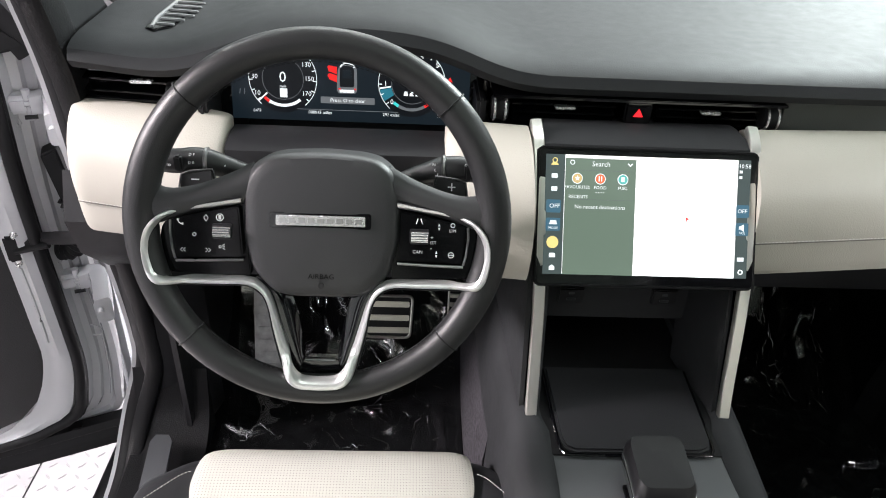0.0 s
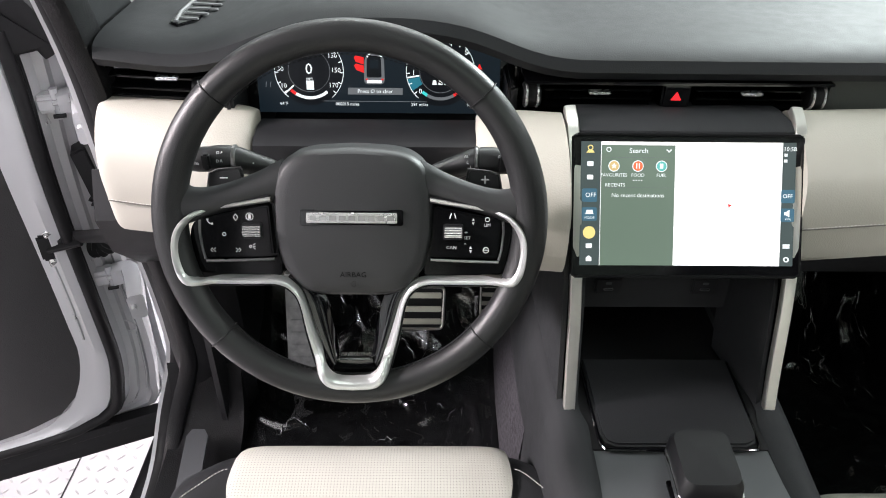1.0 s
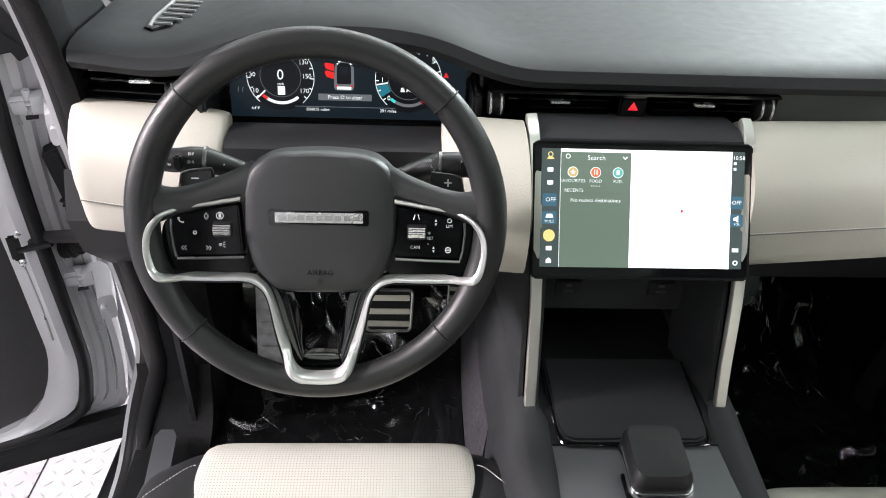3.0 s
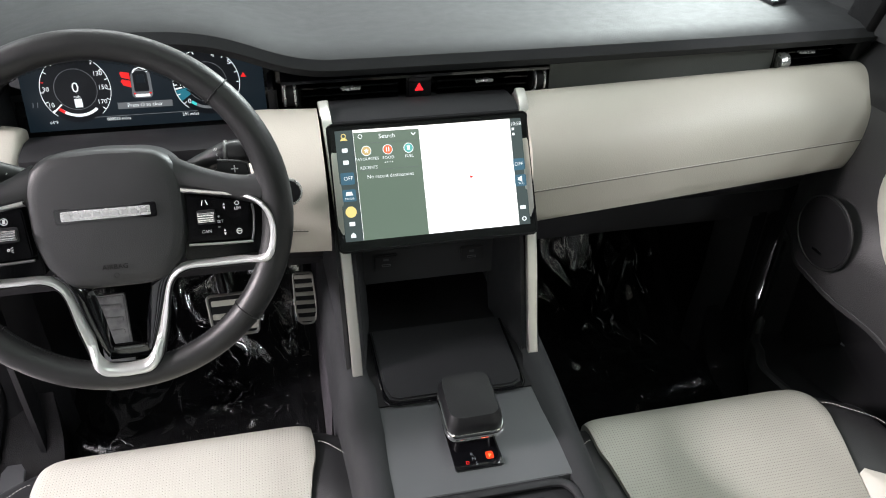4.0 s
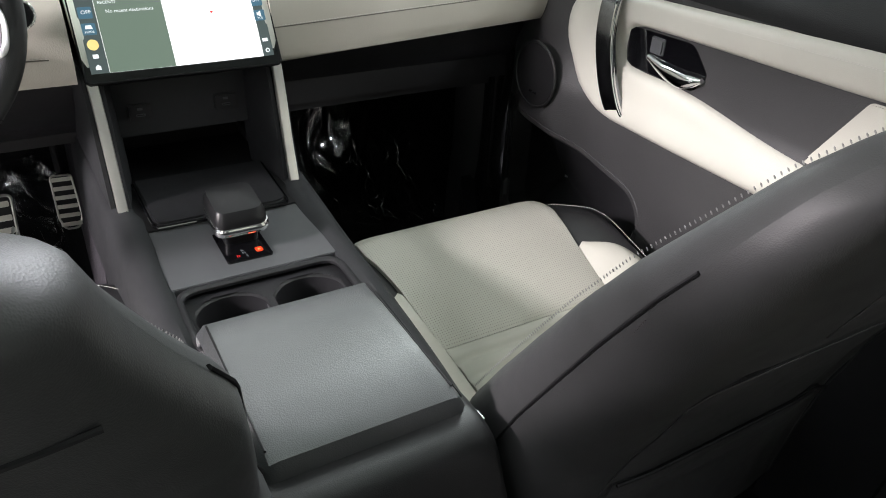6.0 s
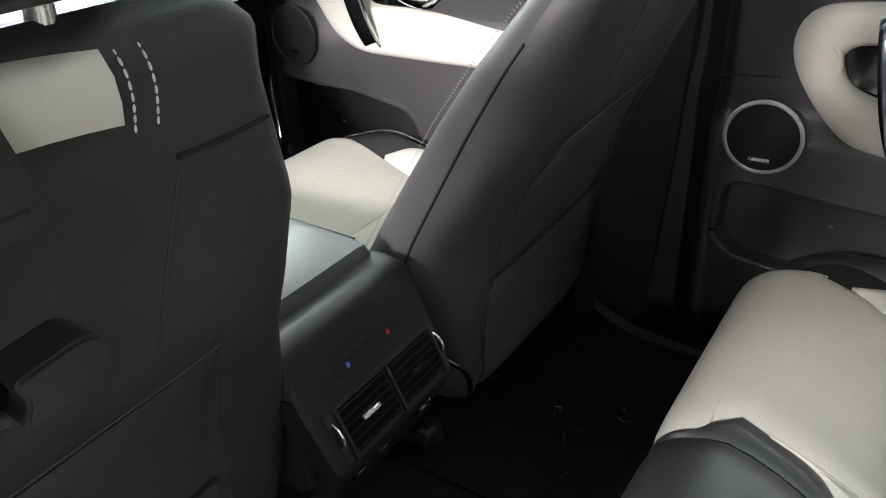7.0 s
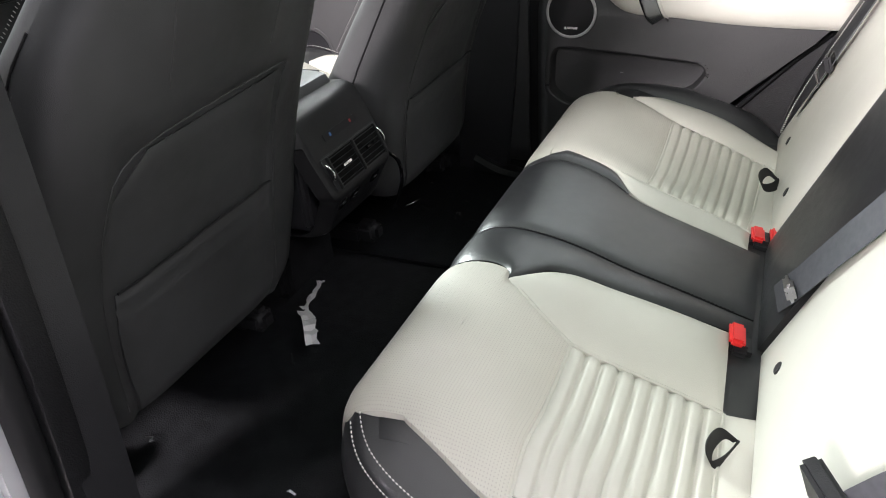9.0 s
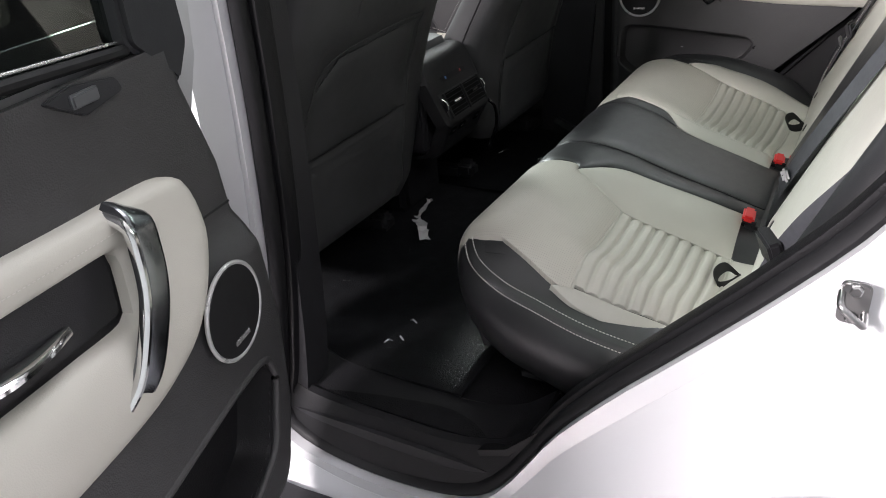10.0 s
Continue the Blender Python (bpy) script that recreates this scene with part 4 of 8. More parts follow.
        if s < 0:
            part("key_symbol", tube([SW(-0.1370 + 0.0040 * math.cos(t), 0.0022 + 0.0040 * math.sin(t), 0.0032) for t in np.linspace(2.9, 5.0, 8)], [0.0013, 0.0011, 0.0006, 0.0005, 0.0005, 0.0006, 0.0011, 0.0013], n=6), INK, pod)
            part("key_symbol", tube([SW(-0.1134 + a * 0.0022, 0.0048 + c * 0.0034, 0.0031) for a, c in ((-1, 0), (0, 1), (1, 0), (0, -1))], 0.0005, n=4, closed=True, up=tuple(nrm)), INK, pod)
            ring_key(-0.0997, 0.0056, 0.0035, 0.0005)
            part("key_symbol", prism(box2(-0.1010, 0.0034, -0.0984, 0.0078), SW, 0.0028, 0.0033, 0), INK, pod)
            ring_key(-0.1254, -0.0123, 0.0016, 0.0006)
            for u0, d in ((-0.1374, -1), (-0.1123, 1)):
                for k in (-0.0014, 0.0014):
                    part("key_symbol", tube([SW(u0 + k - d * 0.0011, -0.0262, 0.0031), SW(u0 + k + d * 0.0011, -0.0282, 0.0031), SW(u0 + k - d * 0.0011, -0.0302, 0.0031)], 0.0005, n=4), INK, pod)
            ring_key(-0.1003, -0.0245, 0.0011, 0.0006)
            for k in range(3):
                part("key_symbol", tube([SW(-0.0980, -0.0245 + (k - 1) * 0.0012, 0.0031), SW(-0.0955, -0.0245 + (k - 1) * 0.0030, 0.0031)], 0.0004, n=4), INK, pod)
        else:
            for d in (-1, 1):
                part("key_symbol", tube([SW(0.0996 + d * 0.0032, 0.0045, 0.0031), SW(0.0996 + d * 0.0014, 0.0100, 0.0031)], 0.0005, n=4), INK, pod)
            key("LIM", 0.1336, -0.0018, 0.0046)
            ring_key(0.1336, 0.0040, 0.0021, 0.0005)
            for u, v in ((0.1197, 0.0019), (0.1177, -0.0267)):
                part("key_symbol", prism([(u - 0.0013, v + 0.0008), (u + 0.0013, v + 0.0008), (u, v + 0.0036)], SW, 0.0028, 0.0033, 0), INK, pod)
                part("key_symbol", prism([(u + 0.0013, v - 0.0008), (u - 0.0013, v - 0.0008), (u, v - 0.0036)], SW, 0.0028, 0.0033, 0), INK, pod)
            key("+", 0.1128, -0.0095, 0.0065)
            key("SET", 0.1140, -0.0148, 0.0044)
            key("-", 0.1122, -0.0202, 0.0070)
            key("CAN", 0.0985, -0.0247, 0.0048)
            ring_key(0.1328, -0.0271, 0.0028, 0.0006)
            part("key_symbol", prism(box2(0.1303, -0.0276, 0.1353, -0.0266), SW, 0.0028, 0.0033, 0), INK, pod)
        # silver trim along the spoke and down to the foot of the wheel, a bevelled band
        PO = [(0.078, 0.0255), (0.103, 0.0209), (0.146, 0.0127), (0.163, 0.0025), (0.1715, -0.0116), (0.1735, -0.0300), (0.1700, -0.0500), (0.1630, -0.0605), (0.1520, -0.0638), (0.1400, -0.0640), (0.1000, -0.0640), (0.0765, -0.0640), (0.0625, -0.0700), (0.0535, -0.0840), (0.0465, -0.1180), (0.0385, -0.1490), (0.0330, -0.1620), (0.0220, -0.1710), (0.0, -0.1730)]
        PI = [(0.078, 0.0188), (0.103, 0.0148), (0.1445, 0.0077), (0.157, 0.0009), (0.1645, -0.0116), (0.1650, -0.0287), (0.1605, -0.0470), (0.1560, -0.0535), (0.1490, -0.0562), (0.1400, -0.0565), (0.1000, -0.0567), (0.0765, -0.0569), (0.0595, -0.0628), (0.0495, -0.0780), (0.0405, -0.1080), (0.0318, -0.1370), (0.0265, -0.1500), (0.0175, -0.1590), (0.0, -0.1610)]
        QO, QI = curve([(s * u - 0.001, v) for u, v in PO], 84), curve([(s * u - 0.001, v) for u, v in PI], 84)
        band = []
        for o, n_ in zip(QO, QI):
            lift = 0.0145 * max(sstep(0.138, 0.165, abs(o[0])), sstep(0.142, 0.166, -o[1]))
            band.append([SW(*(o + (n_ - o) * t), h + lift) for t, h in ((-0.06, -0.012), (-0.03, 0.0005), (0.05, 0.0030), (0.14, 0.0036), (0.50, 0.0032), (0.62, 0.0024), (0.95, -0.0030), (1.03, -0.0080))])
        part("silver_trim", shell(band, 0.0015 * s), WHEEL_TRIM, w, "polished silver trim")
        part("trim_groove", tube([SW(*(o + (o - n_) * 0.10), 0.0) for o, n_ in zip(QO, QI)], 0.0013, 0.003, 8, up=tuple(nrm)), RUBBER, w)
        # dark infill of the lower spoke
        I = curve([(s * 0.066, -0.058), (s * 0.0515, -0.074), (s * 0.0395, -0.112), (s * 0.0235, -0.156)], 16)
        J = curve([(s * 0.040, -0.066), (s * 0.030, -0.080), (s * 0.0225, -0.112), (s * 0.0165, -0.146)], 16)
        part("lower_spoke", shell([[SW(*(a + (b - a) * t), -0.004 - 0.008 * t + 0.003 * math.sin(3.1 * t)) for t in np.linspace(0, 1, 5)] for a, b in zip(I, J)], 0.012 * s), GLOSS, w, "gloss black lower spoke")
    part("spoke_foot", prism(rounded([(-0.024, -0.161), (0.022, -0.161), (0.019, -0.146), (-0.021, -0.146)], 0.003), SW, -0.020, -0.008, 0.002), GLOSS, w)
    part("foot_edge", tube([SW(-0.017, -0.1475, -0.007), SW(0.015, -0.1475, -0.007)], 0.0022, 0.0016, 8), STEEL_DARK, w)
    # shift paddles with their marks
    for s in (-1, 1):
        pd = part("shift_paddle", prism(rounded([(s * 0.112, 0.030), (s * 0.150, 0.022), (s * 0.1475, 0.0440), (s * 0.140, 0.0465), (s * 0.1155, 0.0495)], 0.005), SW, -0.040, -0.034, 0.002), BRACKET, w, "black shift paddle with a bright edge")
        part("paddle_edge", tube([SW(s * 0.1150, 0.0490, -0.034), SW(s * 0.138, 0.0465, -0.034), SW(s * 0.1475, 0.0430, -0.034), SW(s * 0.1505, 0.026, -0.034)], 0.0011, n=6), STEEL_DARK, pd)
        part("paddle_mark", prism(box2(s * 0.133 - 0.004, 0.0372, s * 0.133 + 0.004, 0.0384), SW, -0.034, -0.0335, 0), INK, pd)
        if s > 0:
            part("paddle_mark", prism(box2(s * 0.133 - 0.0007, 0.0338, s * 0.133 + 0.0007, 0.0418), SW, -0.034, -0.0334, 0), INK, pd)
    return w


steering_wheel()


def column():
    c = thing("steering_column", "black steering column shroud with two stalks", "steering column")
    rows = []
    for t, y in zip(np.linspace(0, 1, 8), np.linspace(0.06, 0.28, 8)):
        zc = 1.122 - 0.075 * t
        r = 0.075 + 0.012 * t
        rows.append([(-0.385 + r * 1.05 * math.cos(a), y, zc - 0.006 + r * 0.54 * math.sin(a)) for a in np.linspace(0, 2 * math.pi, 28, endpoint=False)])
    part("shroud", loft(rows), PLASTIC, c)
    for s in (-1, 1):
        P = [(-0.385 + s * 0.060, 0.10, 1.156), (-0.385 + s * 0.095, 0.092, 1.176), (-0.385 + s * 0.125, 0.086, 1.190), (-0.385 + s * 0.172, 0.084, 1.191)]
        st = part("stalk", tube(curve(P, 12), [0.009, 0.010, 0.0105, 0.0115, 0.0120, 0.0120, 0.0122, 0.0138, 0.0145, 0.0145, 0.0132, 0.0130, 0.0115], n=20), BRACKET, c, "black control stalk with printed symbols")
        part("stalk_ring", ring(P[2], np.array(P[3]) - np.array(P[2]), 0.0138, 0.0024, n=24, m=6), STEEL_DARK, st)
        part("stalk_switch", rbox((-0.385 + s * 0.150, 0.0705, 1.196), (0.008, 0.008, 0.018), 0.002), RUBBER, st, "small rocker switch on the stalk")
        marks = (("<", 0.117, 0.0, 0.0070), (">", 0.106, 0.0, 0.0070), ("D F", 0.137, 0.0045, 0.0042), ("D R", 0.137, -0.0040, 0.0042), ("OFF", 0.162, 0.0070, 0.0034), ("SIDE", 0.162, 0.0035, 0.0030), ("D", 0.162, -0.002, 0.0042), ("AUTO", 0.162, -0.0070, 0.0036)) if s < 0 else (("AUTO", 0.118, 0.005, 0.0046), ("OFF", 0.118, -0.001, 0.0046), ("1", 0.118, -0.006, 0.0046), ("MIN", 0.163, 0.003, 0.0050), ("O", 0.148, 0.002, 0.0060))
        for text, k, dz, size in marks:
            q = Vector((-0.385 + s * k, float(np.interp(k, [0.095, 0.125, 0.172], [0.092, 0.086, 0.084])), float(np.interp(k, [0.095, 0.125, 0.172], [0.176, 0.190, 0.191])) + 1.0))
            r = 0.0142 if k < 0.125 else 0.0158
            writing("stalk_mark", text, frame_pose(q + Vector((0, -0.8 * r + 0.6 * dz, 0.6 * r + 0.8 * dz)), (1, 0, 0.0), (0, 0.6, 0.8)), size, INK, st)
    part("start_button", disc((-0.198, 0.114, 1.122), (0, -1, 0.1), 0.017, 0.008), GLOSS, c, "round black start button")
    part("button_ring", ring((-0.198, 0.108, 1.122), (0, -1, 0.1), 0.0175, 0.002, n=32, m=8), CHROME, c)
    part("knee_lever", rbox((-0.40, 0.20, 1.02), (0.07, 0.05, 0.012), 0.004), CHROME, c, "grey column adjuster lever")


column()

# ---- touch screen ----
TS_U, TS_V = (1, 0, 0), (0, 0.521, 0.853)
TS = basis((0, 0.156, 1.0945), TS_U, TS_V)
MAP_WHITE = glow("map_white", (1.0, 1.0, 1.0), 1.15)
MENU_GREEN = glow("menu_green", (0.13, 0.18, 0.14), 1.0)
SIDE_GREEN = glow("side_green", (0.055, 0.075, 0.075), 1.0)
TILE_BLUE = glow("tile_blue", (0.05, 0.13, 0.19), 1.0)
YELLOW = glow("icon_yellow", (0.85, 0.68, 0.25), 1.0)
ORANGE = glow("icon_orange", (0.75, 0.16, 0.06), 1.0)
TEAL = glow("icon_teal", (0.12, 0.45, 0.42), 1.0)
GOLD = glow("icon_gold", (0.62, 0.45, 0.2), 1.0)


def touch_screen():
    s = thing("touch_screen", "lit touch screen with a navigation menu in a thin black frame", "screen")
    # slightly curved glass slab
    rows = []
    for x in np.linspace(-0.1375, 0.1375, 15):
        b = -0.004 * (1 - (x / 0.1375) ** 2)
        rows.append([TS(x, v, b) for v in np.linspace(-0.0845, 0.0845, 5)])
    part("glass", shell(rows, -0.012), GLOSS, s, "gloss black screen glass")
    part("bezel", tube([TS(u, v, -0.005) for u, v in even(rounded([(-0.138, -0.085), (0.138, -0.085), (0.138, 0.085), (-0.138, 0.085)], 0.004) + [(-0.138, -0.081)], 120)[:-1]], 0.0022, 0.007, 8, True, (0, -0.853, 0.521)), SCREEN_EDGE, s)
    bend = lambda u, v, w: TS(u, v, w + 0.0012 - 0.004 * (1 - (u / 0.1375) ** 2))
    def sheet(name, x0, y0, x1, y1, h, m, p=s):
        n = max(2, int((x1 - x0) / 0.02))
        return part(name, shell([[bend(x, y, h) for x in np.linspace(x0, x1, n)] for y in (y0, y1)], 0.0003), m, p)
    d = sheet("display", -0.129, -0.0715, 0.129, 0.0765, 0.0, SIDE_GREEN)
    sheet("map", -0.105, -0.0715, 0.113, 0.0765, 0.0006, MAP_WHITE, d)
    sheet("menu", -0.1045, -0.0715, -0.0155, 0.0725, 0.0012, MENU_GREEN, d)
    sheet("menu_rule", -0.100, 0.0575, -0.018, 0.0579, 0.0018, GREY_LIGHT, d)
    sheet("menu_rule", -0.100, 0.0215, -0.018, 0.0219, 0.0018, GREY_LIGHT, d)
    def words(t, u, v, size, m=WHITE_LIGHT, align="CENTER"):
        writing("lettering", t, frame_pose(bend(u, v, 0.0026), TS_U, TS_V), size, m, d, align)
    words("Search", -0.060, 0.0655, 0.0085)
    part("search_symbol", ring(bend(-0.096, 0.067, 0.0022), (0, -0.853, 0.521), 0.0026, 0.0006, n=14, m=4), WHITE_LIGHT, d)
    flat("chevron", [(-0.027, 0.067), (-0.0235, 0.0635), (-0.020, 0.067), (-0.0212, 0.068), (-0.0235, 0.0657), (-0.0258, 0.068)], bend, 0.0022, WHITE_LIGHT, d)
    for u, m, t in ((-0.0895, GOLD, "FAVOURITES"), (-0.0605, ORANGE, "FOOD"), (-0.032, TEAL, "FUEL")):
        flat("icon", circle2(u, 0.0475, 0.0068), bend, 0.0018, WHITE_LIGHT, d)
        flat("icon_face", circle2(u, 0.0475, 0.0058), bend, 0.0022, m, d)
        words(t, u, 0.0365, 0.0056)
    flat("star", [(-0.0895 + 0.0036 * math.sin(k * math.pi / 5) * (1 if k % 2 == 0 else 0.45), 0.0475 + 0.0036 * math.cos(k * math.pi / 5) * (1 if k % 2 == 0 else 0.45)) for k in range(10)], bend, 0.0026, WHITE_LIGHT, d)
    flat("fork", box2(-0.0628, 0.0445, -0.0616, 0.0508), bend, 0.0026, WHITE_LIGHT, d)
    flat("knife", box2(-0.0596, 0.0445, -0.0584, 0.0508), bend, 0.0026, WHITE_LIGHT, d)
    flat("pump", box2(-0.0342, 0.0448, -0.0302, 0.0506), bend, 0.0026, WHITE_LIGHT, d)
    for k in range(4):
        flat("page_dot", circle2(-0.0655 + k * 0.0032, 0.0305, 0.0007, 10), bend, 0.0026, WHITE_LIGHT, d)
    words("RECENTS", -0.100, 0.0247, 0.0058, align="LEFT")
    words("No recent destinations", -0.060, 0.0125, 0.0068)
    flat("pointer", [(0.049, 0.0035), (0.054, 0.001), (0.0515, 0.0002), (0.0505, -0.0026)], bend, 0.0016, RED_GLOW, d)
    # narrow columns of icons
    for v, kind in ((0.067, 0), (0.050, 1), (0.034, 2), (0.0125, 3), (-0.010, 4), (-0.032, 5), (-0.048, 6), (-0.0635, 7)):
        u = -0.118
        if kind in (3, 4):
            flat("tile", rounded(box2(u - 0.009, v - 0.008, u + 0.009, v + 0.008), 0.002), bend, 0.0008, TILE_BLUE, d)
        if kind == 0:
            part("profile_symbol", ring(bend(u, v + 0.002, 0.0016), (0, -0.853, 0.521), 0.0028, 0.0007, n=14, m=4), YELLOW, d)
            flat("shoulders", [(u - 0.005, v - 0.004), (u + 0.005, v - 0.004), (u + 0.003, v - 0.001), (u - 0.003, v - 0.001)], bend, 0.0014, YELLOW, d)
        elif kind == 5:
            flat("disc_symbol", circle2(u, v, 0.0075), bend, 0.0014, YELLOW, d)
        elif kind == 3:
            words("OFF", u + 0.001, v, 0.0075)
        elif kind == 4:
            words("MODE", u, v - 0.0045, 0.0042)
            flat("car_symbol", [(u - 0.005, v), (u + 0.005, v), (u + 0.0035, v + 0.005), (u - 0.0035, v + 0.005)], bend, 0.0016, WHITE_LIGHT, d)
        elif kind == 7:
            flat("house_symbol", [(u - 0.0035, v - 0.003), (u + 0.0035, v - 0.003), (u + 0.0035, v + 0.001), (u, v + 0.004), (u - 0.0035, v + 0.001)], bend, 0.0014, WHITE_LIGHT, d)
        else:
            flat("seat_symbol", rounded(box2(u - 0.0038, v - 0.0028, u + 0.0038, v + 0.0028), 0.001), bend, 0.0014, WHITE_LIGHT, d)
    words("10:58", 0.1205, 0.0685, 0.0072)
    flat("status_mark", box2(0.1145, 0.060, 0.118, 0.0635), bend, 0.0014, WHITE_LIGHT, d)
    flat("status_mark", box2(0.1145, 0.053, 0.118, 0.0565), bend, 0.0014, WHITE_LIGHT, d)
    for v in (0.0125, -0.010):
        flat("tile", rounded(box2(0.1125, v - 0.008, 0.1285, v + 0.008), 0.002), bend, 0.0008, TILE_BLUE, d)
    words("OFF", 0.1195, 0.0125, 0.0070)
    words("VOL", 0.1205, -0.0145, 0.0042)
    flat("speaker_symbol", [(0.1165, -0.010), (0.1185, -0.010), (0.1225, -0.0125), (0.1225, -0.0035), (0.1185, -0.006), (0.1165, -0.006)], bend, 0.0016, WHITE_LIGHT, d)
    flat("camera_symbol", box2(0.116, -0.050, 0.124, -0.045), bend, 0.0014, WHITE_LIGHT, d)
    part("gear_symbol", ring(bend(0.1205, -0.0635, 0.0016), (0, -0.853, 0.521), 0.0026, 0.0009, n=16, m=4), WHITE_LIGHT, d)


touch_screen()


# ---- centre console ----
def console():
    c = thing("centre_console", "charcoal centre console with satin plate and cup holders", "console")
    # sides, running from the dash to the rear vents
    for s in (-1, 1):
        top = curve([(s * 0.150, 0.45, 0.86), (s * 0.150, 0.20, 0.846), (s * 0.147, 0.06, 0.842), (s * 0.140, -0.10, 0.836), (s * 0.134, -0.25, 0.834), (s * 0.127, -0.40, 0.830), (s * 0.118, -0.520, 0.823)], 40)
        rows = []
        for x, y, z in top:
            inn = (0.113 - 0.008 * sstep(-0.35, -0.5, y)) if y < 0.06 else 0.120
            rows.append([(s * inn, y, z - 0.012), (s * inn, y, z - 0.001), (s * (inn + 0.006), y, z + 0.002), (x - s * 0.008, y, z + 0.001), (x, y, z - 0.006), (x + s * 0.006, y, z - 0.03), (x + s * 0.010, y, z - 0.10), (x + s * (0.012 - 0.03 * sstep(-0.3, -0.5, y)), y + 0.04 * sstep(-0.35, -0.535, y), z - 0.20), (x + s * (0.012 - 0.05 * sstep(-0.3, -0.5, y)), y + 0.06 * sstep(-0.35, -0.535, y), 0.50 + (z - 0.215 - 0.50) * sstep(-0.28, -0.42, y))])
        part("side_panel", shell(rows, 0.006 * s), SOFT, c, "dark soft console flank")
        felt = [[(s * (0.158 + 0.02 * t), y, z) for t, z in ((0, 0.82), (0.3, 0.74), (0.7, 0.62), (1, 0.46))] for y in np.linspace(0.15, 0.75, 12)]
        part("carpet_flank", shell(felt, 0.004 * s), FELT, c, "grey carpet beside the console")
        # metal uprights beside the screen
        P = [(s * 0.1290, 0.060, 0.838), (s * 0.1290, 0.080, 0.90), (s * 0.1300, 0.104, 0.98), (s * 0.1315, 0.130, 1.04), (s * 0.1345, 0.178, 1.12), (s * 0.1375, 0.214, 1.168), (s * 0.139, 0.240, 1.182)]
        part("metal_upright", tube(curve(P, 30), 0.0074, 0.006, 10, up=(0, -0.9, 0.4), square=True), UPRIGHT, c, "pale satin metal upright")
        rows = [[(s * (0.1225 - 0.02 * u), y + 0.01 + 0.12 * u, z) for u in np.linspace(0, 1, 6)] for _, y, z in curve(P[:4], 12)]
        part("cheek", shell(rows, 0.006 * s), SOFT, c, "soft dark inner cheek")
        rows = [[(s * (0.137 + 0.012 * u), y + 0.012 + 0.30 * u, z) for u in np.linspace(0, 1, 6)] for _, y, z in curve(P[:4], 12)]
        part("outer_cheek", shell(rows, -0.006 * s), SOFT, c, "soft dark outer cheek")
    # upper plinth behind and above the screen
    part("screen_hood", shell([[(x, y, z) for x in np.linspace(-0.130, 0.130, 10)] for y, z in ((0.206, 1.150), (0.212, 1.164), (0.225, 1.169), (0.262, 1.167), (0.30, 1.160))], -0.006), SOFT, c, "dark plinth above the screen")
    part("screen_mount", rbox((0, 0.245, 1.05), (0.24, 0.06, 0.14), 0.01), PLASTIC, c)
    # storage bay under the screen
    part("bay_header", prism([(-0.112, 0.905), (0.112, 0.905), (0.118, 1.0), (-0.118, 1.0)], lambda u, v, w: (u, 0.205 + (v - 0.90) * 0.12 - w, v), 0, 0.012, 0.003), SOFT, c, "dark panel with charging ports")
    # bay's back, roof and floor are black to put its deep shade into colour
    part("bay_back", rbox((0, 0.335, 0.90), (0.23, 0.01, 0.16), 0.002), RUBBER, c)
    part("bay_roof", rbox((0, 0.27, 0.912), (0.225, 0.13, 0.008), 0.002), RUBBER, c)
    part("bay_floor", shell([[(x, y, 0.836 - 0.012 * sstep(0.145, 0.165, y)) for x in np.linspace(-0.118, 0.118, 8)] for y in np.linspace(0.0, 0.34, 35)], -0.006), RUBBER, c)
    for x in (-0.066, 0.066):
        p = part("usb_plate", rbox((x, 0.1965, 0.943), (0.036, 0.006, 0.026), 0.002), PLASTIC, c, "small charging port")
        part("usb_slot", tube(even([(x - 0.006, 0.192, 0.941), (x + 0.006, 0.192, 0.941), (x + 0.0065, 0.192, 0.9395), (x + 0.006, 0.192, 0.938), (x - 0.006, 0.192, 0.938), (x - 0.0065, 0.192, 0.9395), (x - 0.006, 0.192, 0.941)], 24)[:-1], 0.0007, n=5, closed=True, up=(0, 1, 0)), SATIN, p)
        part("usb_symbol", rbox((x, 0.1928, 0.949), (0.008, 0.001, 0.004), 0.0004), SATIN, p)
    # charging tray
    tr = [(-0.100, 0.150), (-0.097, 0.022), (-0.092, 0.006), (-0.080, 0.0), (0.080, 0.0), (0.092, 0.006), (0.097, 0.022), (0.100, 0.150)]
    part("charging_tray", prism(tr, lambda u, v, w: (u, v, 0.8430 + w + 0.02 * max(0, v - 0.02)), 0, 0.007, 0.003), PLASTIC, c, "flat black charging tray")
    part("tray_rim", tube([(u * 1.02, v - 0.003, 0.8445 + 0.02 * max(0, v - 0.02)) for u, v in curve(tr, 60)], 0.0022, n=8), GLOSS, c)
    # satin plate with the selector
    plate = rounded([(-0.113, 0.055), (0.113, 0.055), (0.111, -0.156), (-0.111, -0.156)], 0.003)
    part("satin_plate", prism(plate, lambda u, v, w: (u, v, 0.8365 + w + 0.0045 * min(0, v)), -0.01, 0.003, 0.001), SATIN, c, "satin grey console plate")
    # cup holders: rim, two wells
    outer = rounded([(-0.108, -0.160), (0.108, -0.160), (0.106, -0.300), (-0.106, -0.300)], 0.03, 6)
    wells = [(-0.050, -0.215, 0.041), (0.050, -0.215, 0.041)]
    part("cup_surround", tube([(u, v, 0.834) for u, v in even(outer + outer[:1], 80)[:-1]], 0.006, 0.005, 8, True), PLASTIC, c)
